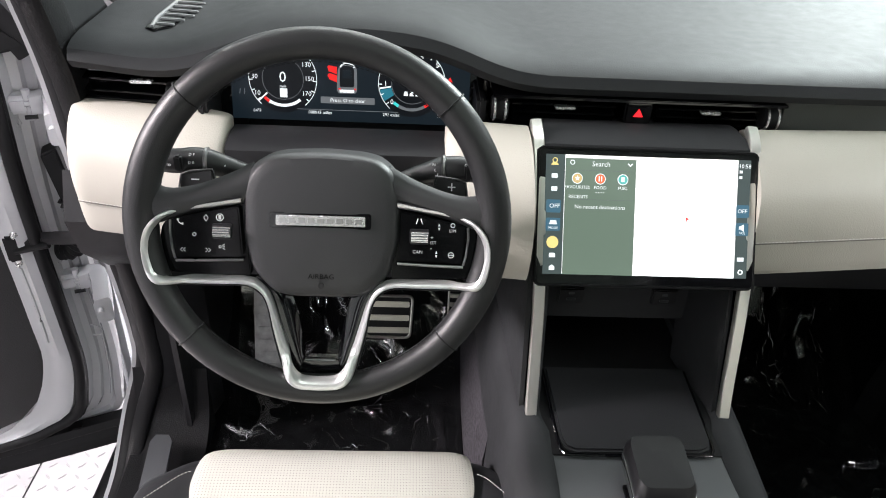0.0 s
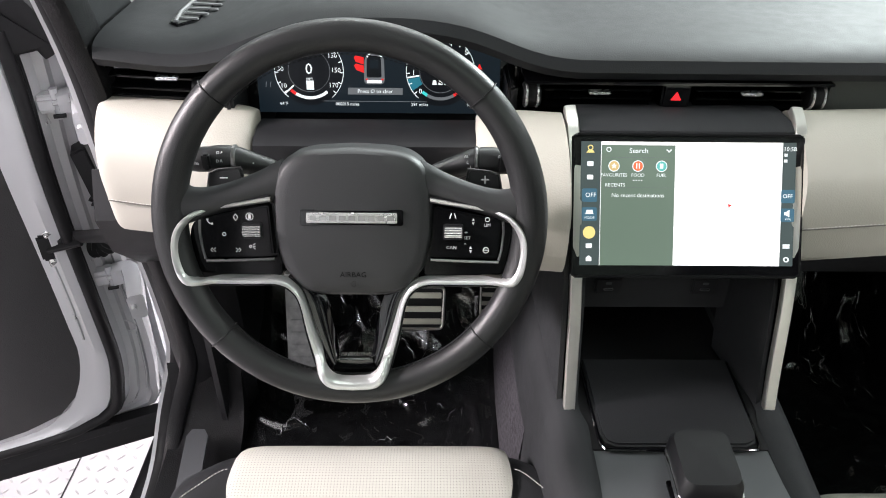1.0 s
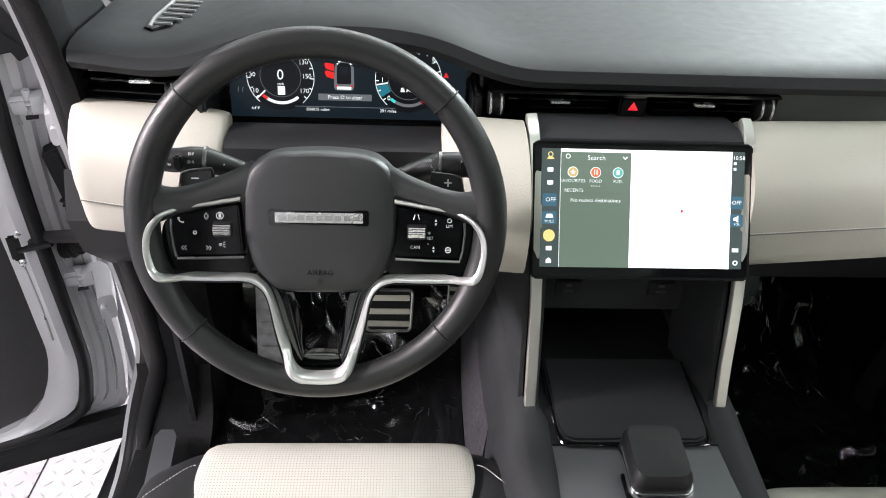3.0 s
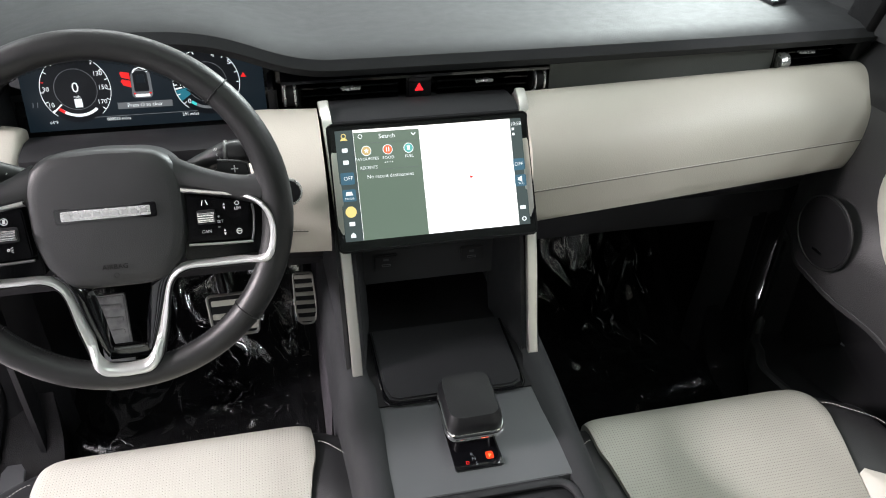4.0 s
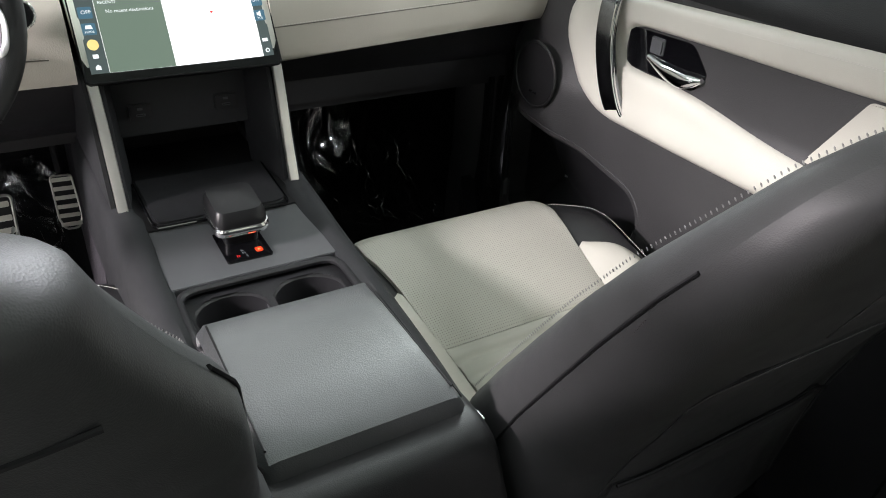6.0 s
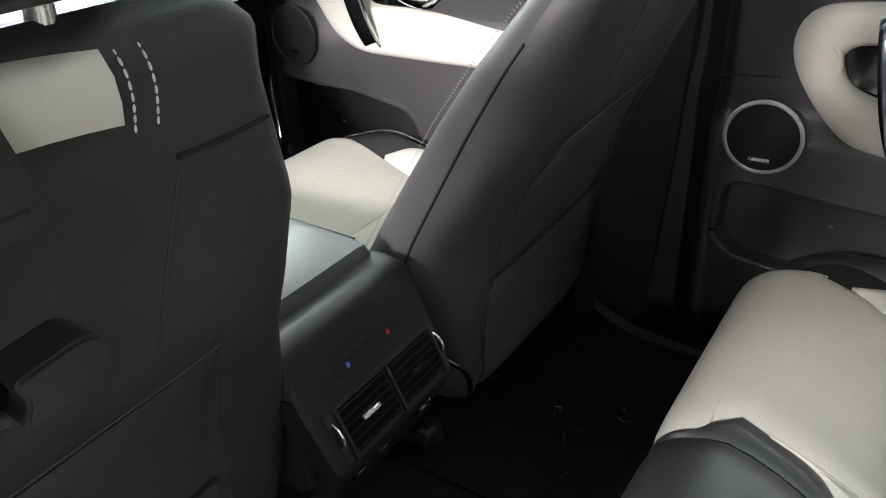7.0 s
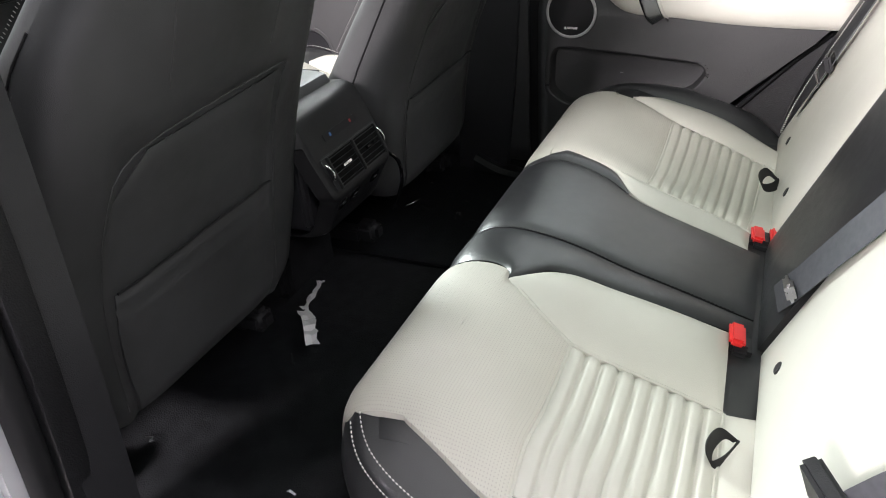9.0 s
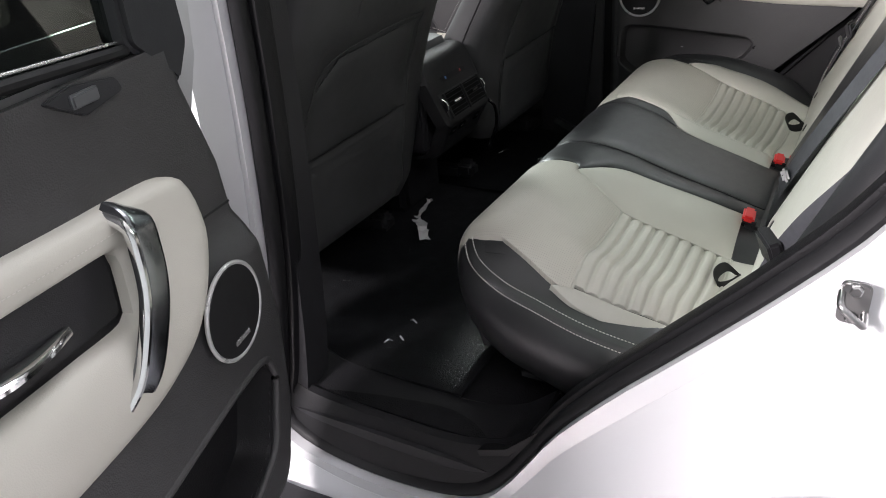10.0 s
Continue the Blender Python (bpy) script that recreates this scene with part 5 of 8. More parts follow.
    for cx, cy, r in wells:
        rings = []
        for rr, z in ((r + 0.006, 0.826), (r, 0.822), (r - 0.003, 0.78), (r - 0.006, 0.752), (0.002, 0.750)):
            rings.append([(cx + rr * math.cos(a) * 1.1, cy + rr * math.sin(a), z) for a in np.linspace(0, 2 * math.pi, 32, endpoint=False)])
        part("cup_well", grid(rings, True), PLASTIC, c, "deep black cup well")
    part("cup_deck", cup_deck(wells), PLASTIC, c)
    part("cup_divider", rbox((0, -0.215, 0.806), (0.012, 0.05, 0.036), 0.004), SATIN, c)
    # armrest lid
    rows = []
    for y, z in ((-0.270, 0.835), (-0.2715, 0.855), (-0.276, 0.864), (-0.288, 0.868), (-0.33, 0.870), (-0.42, 0.870), (-0.485, 0.869), (-0.503, 0.864), (-0.512, 0.850), (-0.514, 0.835)):
        row = []
        for x in np.linspace(-1, 1, 25):
            e = max(0, abs(x) - 0.88) / 0.12
            row.append((x * 0.107, y + (0.006 * e if y > -0.3 else 0), z - 0.016 * e * e))
        rows.append(row)
    arm = part("armrest_lid", shell(rows, -0.014), ARM, c, "padded grey leather armrest lid")
    for s in (-1, 1):
        part("piping", tube([(s * 0.097, y, 0.868) for y in np.linspace(-0.285, -0.49, 20)], 0.0014, n=6), RUBBER, arm)
    part("armrest_box", rbox((0, -0.39, 0.80), (0.212, 0.245, 0.075), 0.008), PLASTIC, c)
    part("hinge_cap", rbox((0.121, -0.508, 0.829), (0.008, 0.020, 0.012), 0.003), CHROME, c, "small chrome hinge cap")
    part("hinge_cap", rbox((-0.121, -0.508, 0.829), (0.008, 0.020, 0.012), 0.003), CHROME, c, "small chrome hinge cap")
    # rear face with vents
    RS = basis((0, -0.5795, 0.797), (1, 0, 0), (0, 0.42, 0.908))
    RL = basis((0, -0.611, 0.684), (1, 0, 0), (0, -0.45, 0.893))
    rows = []
    for y, z in curve([(-0.49, 0.846), (-0.525, 0.850), (-0.548, 0.846), (-0.562, 0.833), (-0.5795, 0.797), (-0.598, 0.757), (-0.614, 0.722), (-0.621, 0.706), (-0.620, 0.700), (-0.611, 0.684), (-0.600, 0.662), (-0.588, 0.636), (-0.57, 0.618), (-0.53, 0.606), (-0.45, 0.602)], 60):
        w = float(np.interp(z, [0.60, 0.69, 0.71, 0.78, 0.84], [0.088, 0.102, 0.114, 0.120, 0.120]))
        row = []
        for a in np.linspace(-1, 1, 41):
            e = max(0, abs(a) - 0.90) / 0.10
            row.append((a * w, y + 0.034 * e ** 3, z - 0.012 * e * e * (z > 0.8)))
        rows.append(row)
    part("rear_fascia", shell(rows, -0.006), mat("black_fascia_plastic", (0.011, 0.011, 0.012), 0.48, spec=0.28, grain=0.15, grain_scale=800, vary=0.12), c, "dark rear console fascia")
    part("rear_body", rbox((0, -0.490, 0.715), (0.200, 0.125, 0.185), 0.012, 3), PLASTIC, c)
    part("console_base", rbox((0, -0.22, 0.53), (0.19, 0.50, 0.17), 0.02, 3), CARPET, c, "carpeted base of the console")
    # near-black for flat plates that paint the shade inside the vents
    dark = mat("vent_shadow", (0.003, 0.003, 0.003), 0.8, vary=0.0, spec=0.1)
    vb = part("rear_vent", prism(rounded([(-0.094, -0.092), (0.102, -0.092), (0.106, -0.026), (-0.098, -0.026)], 0.006), RS, -0.003, 0.0025, 0.002), PLASTIC, c, "black rear air vent")
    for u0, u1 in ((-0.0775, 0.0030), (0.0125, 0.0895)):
        part("vent_shade_plate", prism(rounded(box2(u0, -0.088, u1, -0.031), 0.003), RS, 0.0024, 0.0028, 0), dark, vb, "flat black plate for the shaded vent opening")
        for k in range(6):
            v = -0.0835 + k * 0.0098
            part("vent_slat", prism(box2(u0 + 0.001, v - 0.0006, u1 - 0.001, v + 0.0006), RS, 0.0028, 0.0060, 0.0004), RUBBER, vb)
        um = (u0 + u1) / 2
        part("vent_tab", prism(rounded(box2(um - 0.016, -0.060, um + 0.012, -0.055), 0.002), RS, 0.0070, 0.0115, 0.0012), CHROME if u0 < 0 else GLOSS, vb, "bright vent tab" if u0 < 0 else "gloss black vent tab")
    for u in (-0.0800, 0.0077, 0.0915):
        part("vent_divider", prism(box2(u - 0.0024, -0.090, u + 0.0024, -0.029), RS, 0.0024, 0.0082, 0.001), BRACKET, vb)
    for u in (-0.0885, 0.0995):
        part("vent_wheel", loft([[RS(u + x, -0.056 + r * math.cos(q), -0.008 + r * math.sin(q)) for q in np.linspace(0.0, math.pi, 18)] for x, r in ((-0.0035, 0.015), (-0.003, 0.0175), (0.003, 0.0175), (0.0035, 0.015))]), RUBBER, vb, "vent thumbwheel")
        part("wheel_ring", tube([RS(u, -0.056 + 0.0180 * math.cos(q), -0.008 + 0.0180 * math.sin(q)) for q in np.linspace(0.5, math.pi - 0.5, 18)], 0.0016, n=6), CHROME, vb, "bright wheel edge")
    part("climate_strip", prism(rounded(box2(-0.0555, -0.0070, 0.0598, 0.0065), 0.002), RS, -0.002, 0.0012, 0.0005), RUBBER, c, "black seat heating switch strip")
    part("cool_mark", prism(box2(-0.037, -0.003, -0.032, 0.003), RS, 0.0012, 0.0018, 0), glow("blue_mark", (0.05, 0.15, 0.4), 0.25), c)
    part("heat_mark", prism(box2(0.034, -0.003, 0.039, 0.003), RS, 0.0012, 0.0018, 0), glow("red_mark", (0.3, 0.02, 0.02), 0.25), c)
    for u in (-0.070, -0.028, 0.050):
        part("rear_port", prism(rounded(box2(u - 0.014, -0.011, u + 0.014, 0.009), 0.003), RL, -0.002, 0.002, 0.001), GLOSS, c)
        part("port_slot", prism(box2(u - 0.006, -0.002, u + 0.006, 0.001), RL, 0.002, 0.0026, 0), SATIN, c)
    part("rear_cable", tube(curve([(0.115, -0.60, 0.71), (0.135, -0.62, 0.68), (0.142, -0.62, 0.63), (0.135, -0.60, 0.57)], 20), 0.004, n=8), GLOSS, c)
    return c


def cup_deck(wells):
    """The flat deck round the two cup wells."""
    V, F = [], []
    xs, ys = np.linspace(-0.108, 0.108, 55), np.linspace(-0.158, -0.280, 33)
    idx = {}
    for j, y in enumerate(ys):
        for i, x in enumerate(xs):
            idx[i, j] = len(V)
            V.append((x, y, 0.826))
    for j in range(len(ys) - 1):
        for i in range(len(xs) - 1):
            cx, cy = (xs[i] + xs[i + 1]) / 2, (ys[j] + ys[j + 1]) / 2
            if all(((cx - a) / 1.1) ** 2 + (cy - b) ** 2 > (r + 0.002) ** 2 for a, b, r in wells):
                F.append((idx[i, j], idx[i + 1, j], idx[i + 1, j + 1], idx[i, j + 1]))
    return V, F


ARM = mat("grey_armrest_leather", (0.045, 0.048, 0.050), 0.42, grain=0.2, grain_scale=700, vary=0.1)
console()


def selector():
    g = thing("gear_selector", "black gear selector with chrome edge and lit markings", "gear selector")
    base = part("gate", prism(rounded(box2(-0.031, -0.127, 0.031, -0.045), 0.004), lambda u, v, w: (u, v, 0.8385 + w), 0, 0.004, 0.001), GLOSS, g, "gloss black gate")
    # knob: broad, flat-topped, tapering to its foot
    def ringk(hw, y0, y1, z, r):
        hw *= 1.04
        return [(0.001 + u, v, z + 0.10 * (v + 0.08)) for u, v in rounded([(-hw, y0), (hw, y0), (hw, y1), (-hw, y1)], r, 5)]
    rings = [ringk(0.022, -0.085, -0.040, 0.842, 0.008), ringk(0.024, -0.087, -0.038, 0.858, 0.010), ringk(0.033, -0.099, -0.022, 0.866, 0.014), ringk(0.0345, -0.1015, -0.020, 0.876, 0.016), ringk(0.0335, -0.0995, -0.020, 0.890, 0.016), ringk(0.0300, -0.094, -0.024, 0.8985, 0.015), ringk(0.012, -0.074, -0.046, 0.9015, 0.006)]
    part("knob", loft(rings), mat("black_knob", (0.009, 0.009, 0.010), 0.36, vary=0.1, spec=0.4), g, "smooth black knob")
    edge = [(0.001 + u, v, 0.873 + 0.10 * (v + 0.08)) for u, v in rounded([(-0.0352, -0.1015), (0.0352, -0.1015), (0.0352, -0.026), (-0.0352, -0.026)], 0.014, 6)]
    part("chrome_edge", tube(even(edge + edge[:1], 90)[:-1], 0.0030, 0.0065, 8, True), BRIGHT, g, "bright chrome edge")
    for t, u, v, m in (("P", 0.016, -0.112, LIT), ("R", -0.006, -0.106, GREY_LIGHT), ("N", -0.005, -0.113, GREY_LIGHT), ("D", -0.014, -0.118, RED_GLOW), ("S", -0.003, -0.121, GREY_LIGHT)):
        writing("lettering", t, frame_pose((u, v, 0.8432), (1, 0, 0), (0, 1, 0)), 0.007, m, base)
    flat("lit_tile", rounded(box2(0.011, -0.1165, 0.021, -0.1045), 0.003), lambda u, v, w: (u, v, 0.8425 + w), 0, LIT_TILE, base)


LIT = glow("lit_orange", (1.0, 0.55, 0.2), 1.4)
LIT_TILE = glow("lit_red_tile", (0.85, 0.05, 0.01), 1.0)
selector()


# ---- footwells ----
def pedals():
    a = thing("accelerator_pedal", "ribbed metal accelerator pedal on the floor", "pedal")
    PA = basis((-0.192, 0.515, 0.66), (1, 0, -0.05), (0, 0.35, 0.94))
    part("arm", tube([(-0.192, 0.56, 0.80), (-0.192, 0.53, 0.72)], 0.007, n=8, up=(1, 0, 0)), RUBBER, a)
    out = rounded([(-0.019, 0.055), (0.019, 0.055), (0.022, -0.03), (0.012, -0.052), (-0.012, -0.052), (-0.020, -0.03)], 0.006)
    part("pad", prism(out, PA, -0.010, 0.0, 0.002), RUBBER, a)
    for k in range(6):
        part("metal_rib", prism(rounded(box2(-0.019, 0.043 - k * 0.018, 0.019, 0.051 - k * 0.018), 0.003), PA, 0.0, 0.004, 0.001), BRUSHED, a)
    part("metal_rim", tube([PA(u, v, 0.002) for u, v in even(out + out[:1], 60)[:-1]], 0.0022, n=6, closed=True, up=(0, -0.9, 0.4)), BRUSHED, a)
    b = thing("brake_pedal", "wide ribbed metal brake pedal", "pedal")
    PB = basis((-0.330, 0.475, 0.672), (1, 0, 0), (0, 0.45, 0.89))
    part("arm", tube([(-0.36, 0.56, 0.82), (-0.345, 0.50, 0.70)], 0.008, n=8, up=(1, 0, 0)), RUBBER, b)
    out = rounded([(-0.048, 0.040), (0.048, 0.040), (0.044, -0.040), (-0.040, -0.040)], 0.010)
    part("pad", prism(out, PB, -0.008, 0.0, 0.002), RUBBER, b)
    part("metal_rim", tube([PB(u, v, 0.001) for u, v in even(out + out[:1], 80)[:-1]], 0.003, n=6, closed=True, up=(0, -0.9, 0.4)), BRUSHED, b)
    for v in (0.024, -0.002, -0.026):
        part("metal_rib", prism(rounded(box2(-0.040, v - 0.0055, 0.042, v + 0.0055), 0.003), PB, 0.0, 0.003, 0.001), BRUSHED, b)
    f = thing("foot_rest", "grey ribbed foot rest beside the pedals", "foot rest")
    PF = basis((-0.565, 0.52, 0.60), (1, 0, 0), (0, 0.35, 0.94))
    part("pad", prism(rounded(box2(-0.030, -0.10, 0.026, 0.10), 0.004), PF, -0.012, 0.0, 0.003), FELT_PAD, f)
    for k in range(7):
        part("rib", prism(rounded(box2(-0.022, -0.085 + k * 0.026, 0.018, -0.075 + k * 0.026), 0.003), PF, 0.0, 0.003, 0.001), FELT_PAD, f)


FELT_PAD = mat("grey_rubber_pad", (0.36, 0.36, 0.36), 0.6, vary=0.25, scale=60)
pedals()


PRINT = mat("black_print", (0.004, 0.004, 0.004), 0.8, vary=0.1, spec=0.1)
CREASE = film_mat("creased_film", 0.55, (0.95, 0.96, 0.97), 0.12)


def wrap(name, label, x0, x1, rows, seed, amp=0.014):
    """A loose crumpled sheet of clear film over the carpet; rows: (y, z)."""
    P = []
    C = curve(rows, 110)
    for y, z in C:
        row = []
        for x in np.linspace(x0, x1, 110):
            q = (x * 6 + seed, y * 5, z * 4)
            ridge = (1 - abs(noise.noise(q))) ** 8 + 0.45 * (1 - abs(noise.noise((x * 15 + seed, y * 13 + 3, z * 9)))) ** 11
            row.append((x, y - 0.4 * amp * ridge, z + 0.008 + amp * ridge + 0.28 * amp * noise.noise((x * 30, y * 30, seed))))
        P.append(row)
    ob = part(name, grid(P), FILM if rows[0][0] > -0.3 else FILM_THIN, sharp=60)
    ob.visible_shadow = False
    # creases that stand up from the sheet
    rnd = random.Random(int(seed * 10))
    front = rows[0][0] > -0.3
    for k in range(46 if front else (16 if x0 > 0 else 5)):
        j, i = rnd.randrange(8, 100), rnd.randrange(6, 100)
        if front and rnd.random() < 0.6:
            j, i = rnd.randrange(50, 92), rnd.randrange(55, 104)
        a, n = rnd.uniform(0, math.pi), rnd.randrange(3, 11)
        line = []
        for q in range(n):
            jj, ii = int(min(109, max(0, j + q * math.sin(a) + rnd.uniform(-0.7, 0.7)))), int(min(109, max(0, i + q * math.cos(a) * 1.2 + rnd.uniform(-0.7, 0.7))))
            p = P[jj][ii]
            line.append((p[0], p[1] - 0.001, p[2] + 0.0025 + 0.004 * math.sin(math.pi * q / (n - 1))))
        w = rnd.uniform(0.0007, 0.0018) * (1 if front else 0.7)
        part("crease", tube(curve(line, 4 * n), w * np.sin(np.linspace(0.15, 3.0, 4 * n + 1)), n=7), CREASE, ob, "shiny crease in the film")
    if front:
        for text, y in (("DEALER MUST REMOVE", rows[0][0] + 0.372), ("PROTECTIVE COVER", rows[0][0] + 0.404), ("DEALER MUST REMOVE", rows[0][0] + 0.16), ("PROTECTIVE COVER", rows[0][0] + 0.192)):
            writing("printed_words", text, frame_pose(((x0 + x1) / 2 + 0.005, y, 0.4875), (-1, 0, 0), (0, -1, 0)), 0.019, PRINT, ob)
    elif x0 < 0:
        for k in range(9):
            a = rnd.uniform(0.10, 0.42)
            part("printed_bar", rbox((x0 + a, rows[0][0] + 0.07 + 0.045 * k, 0.4345), (rnd.uniform(0.03, 0.08), 0.012, 0.0006), 0.0002), RUBBER, ob)
    return tagged(ob, label, "plastic film")


def footwell_films():
    wrap("plastic_film", "crumpled clear protective film over the driver's footwell", -0.64, -0.19, [(0.0, 0.46), (0.2, 0.465), (0.40, 0.468), (0.50, 0.485), (0.60, 0.56), (0.68, 0.68)], 3.1)
    wrap("plastic_film", "crumpled clear protective film over the passenger footwell", 0.19, 0.64, [(-0.05, 0.46), (0.2, 0.465), (0.42, 0.468), (0.52, 0.49), (0.62, 0.57), (0.70, 0.70)], 8.7)
    wrap("plastic_film", "clear protective film over the rear footwell", -0.65, -0.12, [(-0.91, 0.44), (-0.70, 0.435), (-0.45, 0.435), (-0.35, 0.44)], 5.3, 0.0006)
    wrap("plastic_film", "clear protective film over the rear footwell", 0.14, 0.62, [(-0.88, 0.44), (-0.70, 0.435), (-0.45, 0.435), (-0.35, 0.44)], 1.7, 0.009)
    for x0, x1, y0, y1, nm in ((-0.62, -0.18, 0.0, 0.50, "front"), (0.18, 0.62, -0.05, 0.50, "front"), (-0.655, -0.15, -0.92, -0.34, "rear"), (0.15, 0.62, -0.87, -0.34, "rear")):
        rows = [[(x, y, 0.452 + (0.004 if y > -0.2 else -0.022)) for x in np.linspace(x0, x1, 12)] for y in np.linspace(y0, y1, 10)]
        tagged(part("floor_mat", shell(rows, -0.006), MAT_PILE), "black carpet floor mat lying in the %s footwell" % nm, "floor mat", "floor mats")


footwell_films()

# ---- front seats ----
def seat_profile(pts):
    C = curve(pts, 160)
    s = np.concatenate([[0], np.cumsum(np.linalg.norm(np.diff(C, axis=0), axis=1))])
    T = np.gradient(C, axis=0)
    T /= np.linalg.norm(T, axis=1, keepdims=True)
    N = np.stack([T[:, 1], -T[:, 0]], 1)
    top = int(np.argmax(C[:, 1]))
    def at(q):
        y, z = np.interp(q, s, C[:, 0]), np.interp(q, s, C[:, 1])
        ny, nz = np.interp(q, s, N[:, 0]), np.interp(q, s, N[:, 1])
        return y, z, ny, nz
    def s_of(y):
        return float(np.interp(-y, -C[top:, 0], s[top:]))
    return at, s_of, float(s[-1])


FS_AT, FS_S, FS_LEN = seat_profile([(0.030, 0.58), (0.050, 0.63), (0.060, 0.68), (0.052, 0.720), (0.030, 0.742), (0.0, 0.750), (-0.06, 0.744), (-0.142, 0.728), (-0.27, 0.700), (-0.42, 0.672)])


def fs_map(x, s, h):
    y, z, ny, nz = FS_AT(s)
    a = abs(x)
    rise = 0.030 * sstep(0.15, 0.225, a) * sstep(0.03, -0.15, y) if y < 0.03 else 0
    rise = 0.030 * sstep(0.15, 0.225, a) * sstep(0.0, 0.17, 0.03 - y)
    drop = 0.075 * sstep(0.235, 0.295, a) ** 2
    back = 0.055 * sstep(0.18, 0.29, a) * max(0.0, min(1.0, (y + 0.12) / 0.18))
    return (x, y + ny * h - back, z + nz * h + rise - drop)


def front_seat(name, label, full=0.0, short=0.0):
    def seat_map(x, s, h):
        x, y, z = fs_map(x, s, h)
        return (x, y - short * max(0.0, min(1.0, (y + 0.30) / 0.30)), z)
    st = thing(name, label, "car seat", "front seats")
    S = FS_S
    part("cushion_base", quilt([(-0.285, 0.0), (-0.285, FS_LEN)], [(0.285, 0.0), (0.285, FS_LEN)], lambda x, s, h: seat_map(x, s, h - 0.010), 40, 40, 0.002, 0.02, 0.05), LEATHER, st, "black leather cushion base")
    q = S(-0.26)
    part("centre_panel", quilt([(-0.165, 0.03), (-0.186, S(0.02)), (-0.180, S(-0.06)), (-0.168, S(-0.142)), (-0.157, q)], [(0.165, 0.03), (0.186, S(0.02)), (0.180, S(-0.06)), (0.168, S(-0.142)), (0.157, q)], seat_map, 24, 46, 0.006, 0.010, 0.015), CREAM_PERF, st, "cream perforated leather centre panel")
    part("ribbed_panel", quilt([(-0.157, q + 0.001), (-0.150, S(-0.33)), (-0.150, FS_LEN)], [(0.157, q + 0.001), (0.150, S(-0.33)), (0.150, FS_LEN)], seat_map, 20, 60, 0.007, 0.009, 0.015, ribs=[0.19, 0.39, 0.59, 0.8], rib_d=0.004, rib_w=0.006), CREAM, st, "cream leather with sewn cross ribs")
    for k in (-1, 1):
        part("bolster", quilt([(k * 0.170, S(-0.140)), (k * 0.163, S(-0.20)), (k * 0.156, S(-0.28)), (k * 0.152, FS_LEN)], [(k * 0.178, S(-0.136)), (k * 0.224, S(-0.20)), (k * 0.238, S(-0.28)), (k * 0.236, FS_LEN)], seat_map, 14, 36, 0.010, 0.016, 0.012), CREAM, st, "cream leather side bolster")
        edge = [seat_map(k * (0.250 - 0.06 * sstep(-0.06, 0.02, y)), S(y), -0.003) for y in np.linspace(0.015, -0.40, 40)]
        part("stitching", stitches(edge, 0.005, 0.0034, 0.0006, (0, 0, 0.0015)), THREAD, st)
        part("side_cover", rbox((k * 0.262, -0.20, 0.565), (0.028, 0.46, 0.16), 0.012, 3), PLASTIC, st, "dark plastic seat side cover")
    part("seat_frame", rbox((0, -0.20, 0.545), (0.46, 0.42, 0.13), 0.02), RUBBER, st)
    for k in (-1, 1):
        part("seat_rail", rbox((k * 0.20, -0.20, 0.463), (0.035, 0.56, 0.03), 0.004), RUBBER, st, "black steel seat rail")
        part("rail_cover", rbox((k * 0.20, -0.50, 0.475), (0.05, 0.06, 0.05), 0.015, 3), RUBBER, st)
    # backrest: rounded sections rising and leaning back
    secs = [(0.565, -0.42, -0.585, 0.200, 0.04), (0.60, -0.405, -0.598, 0.222, 0.05), (0.70, -0.395, -0.606, 0.238, 0.05), (0.78, -0.428, -0.620, 0.243, 0.05), (0.86, -0.478, -0.648, 0.245, 0.05), (0.94, -0.532, -0.685, 0.249, 0.05), (1.02, -0.586, -0.722, 0.251, 0.05), (1.09, -0.638, -0.754, 0.250, 0.05), (1.15, -0.687 + 0.011 * full, -0.780, 0.236, 0.05), (1.19 + 0.005 * full, -0.717 + 0.017 * full, -0.797, 0.216, 0.045), (1.217 + 0.009 * full, -0.741 + 0.021 * full, -0.808, 0.188, 0.040), (1.230 + 0.014 * full, -0.756 + 0.016 * full, -0.806, 0.152, 0.030), (1.234 + 0.018 * full, -0.766 + 0.010 * full, -0.800, 0.12, 0.02)]
    secs = [(z, a, b, w + full * (-0.030 * sstep(1.04, 1.17, z) * sstep(1.245, 1.20, z) + 0.026 * sstep(0.57, 0.66, z) * sstep(1.0, 0.86, z) + 0.022 * sstep(0.56, 0.60, z) * sstep(0.92, 0.78, z)), r) for z, a, b, w, r in secs]
    Z = np.array(secs)
    rings = []
    for t in np.linspace(0, len(secs) - 1, 46):
        z, yf, yr, w, r = (np.interp(t, range(len(secs)), Z[:, k]) for k in range(5))
        ringp = []
        outline = rounded([(-w, yr), (w, yr), (w, yf), (-w, yf)], r, 8)
        for u, v in even(list(outline) + [outline[0]], 88)[:-1]:
            dish = 0.030 * (1 - sstep(0.10, 0.19, abs(u))) * sstep(yr + 0.6 * (yf - yr), yf, v) * sstep(1.2, 1.1, z)
            taper = 0.014 * sstep(0.10, 0.24, abs(u)) * (v < (yf + yr) / 2)
            dent = 0.013 * (1 - sstep(0.150, 0.176, abs(u))) * sstep(1.005, 0.965, z) * (v < yr + 0.02)
            ringp.append((u, v - dish + taper + dent, z))
        rings.append(ringp)
    back = part("backrest", loft(rings), LEATHER_BACK, st, "charcoal vinyl backrest shell")
    rear = lambda z: float(np.interp(z, Z[:, 0], Z[:, 2]))
    frontf = lambda z: float(np.interp(z, Z[:, 0], Z[:, 1]))
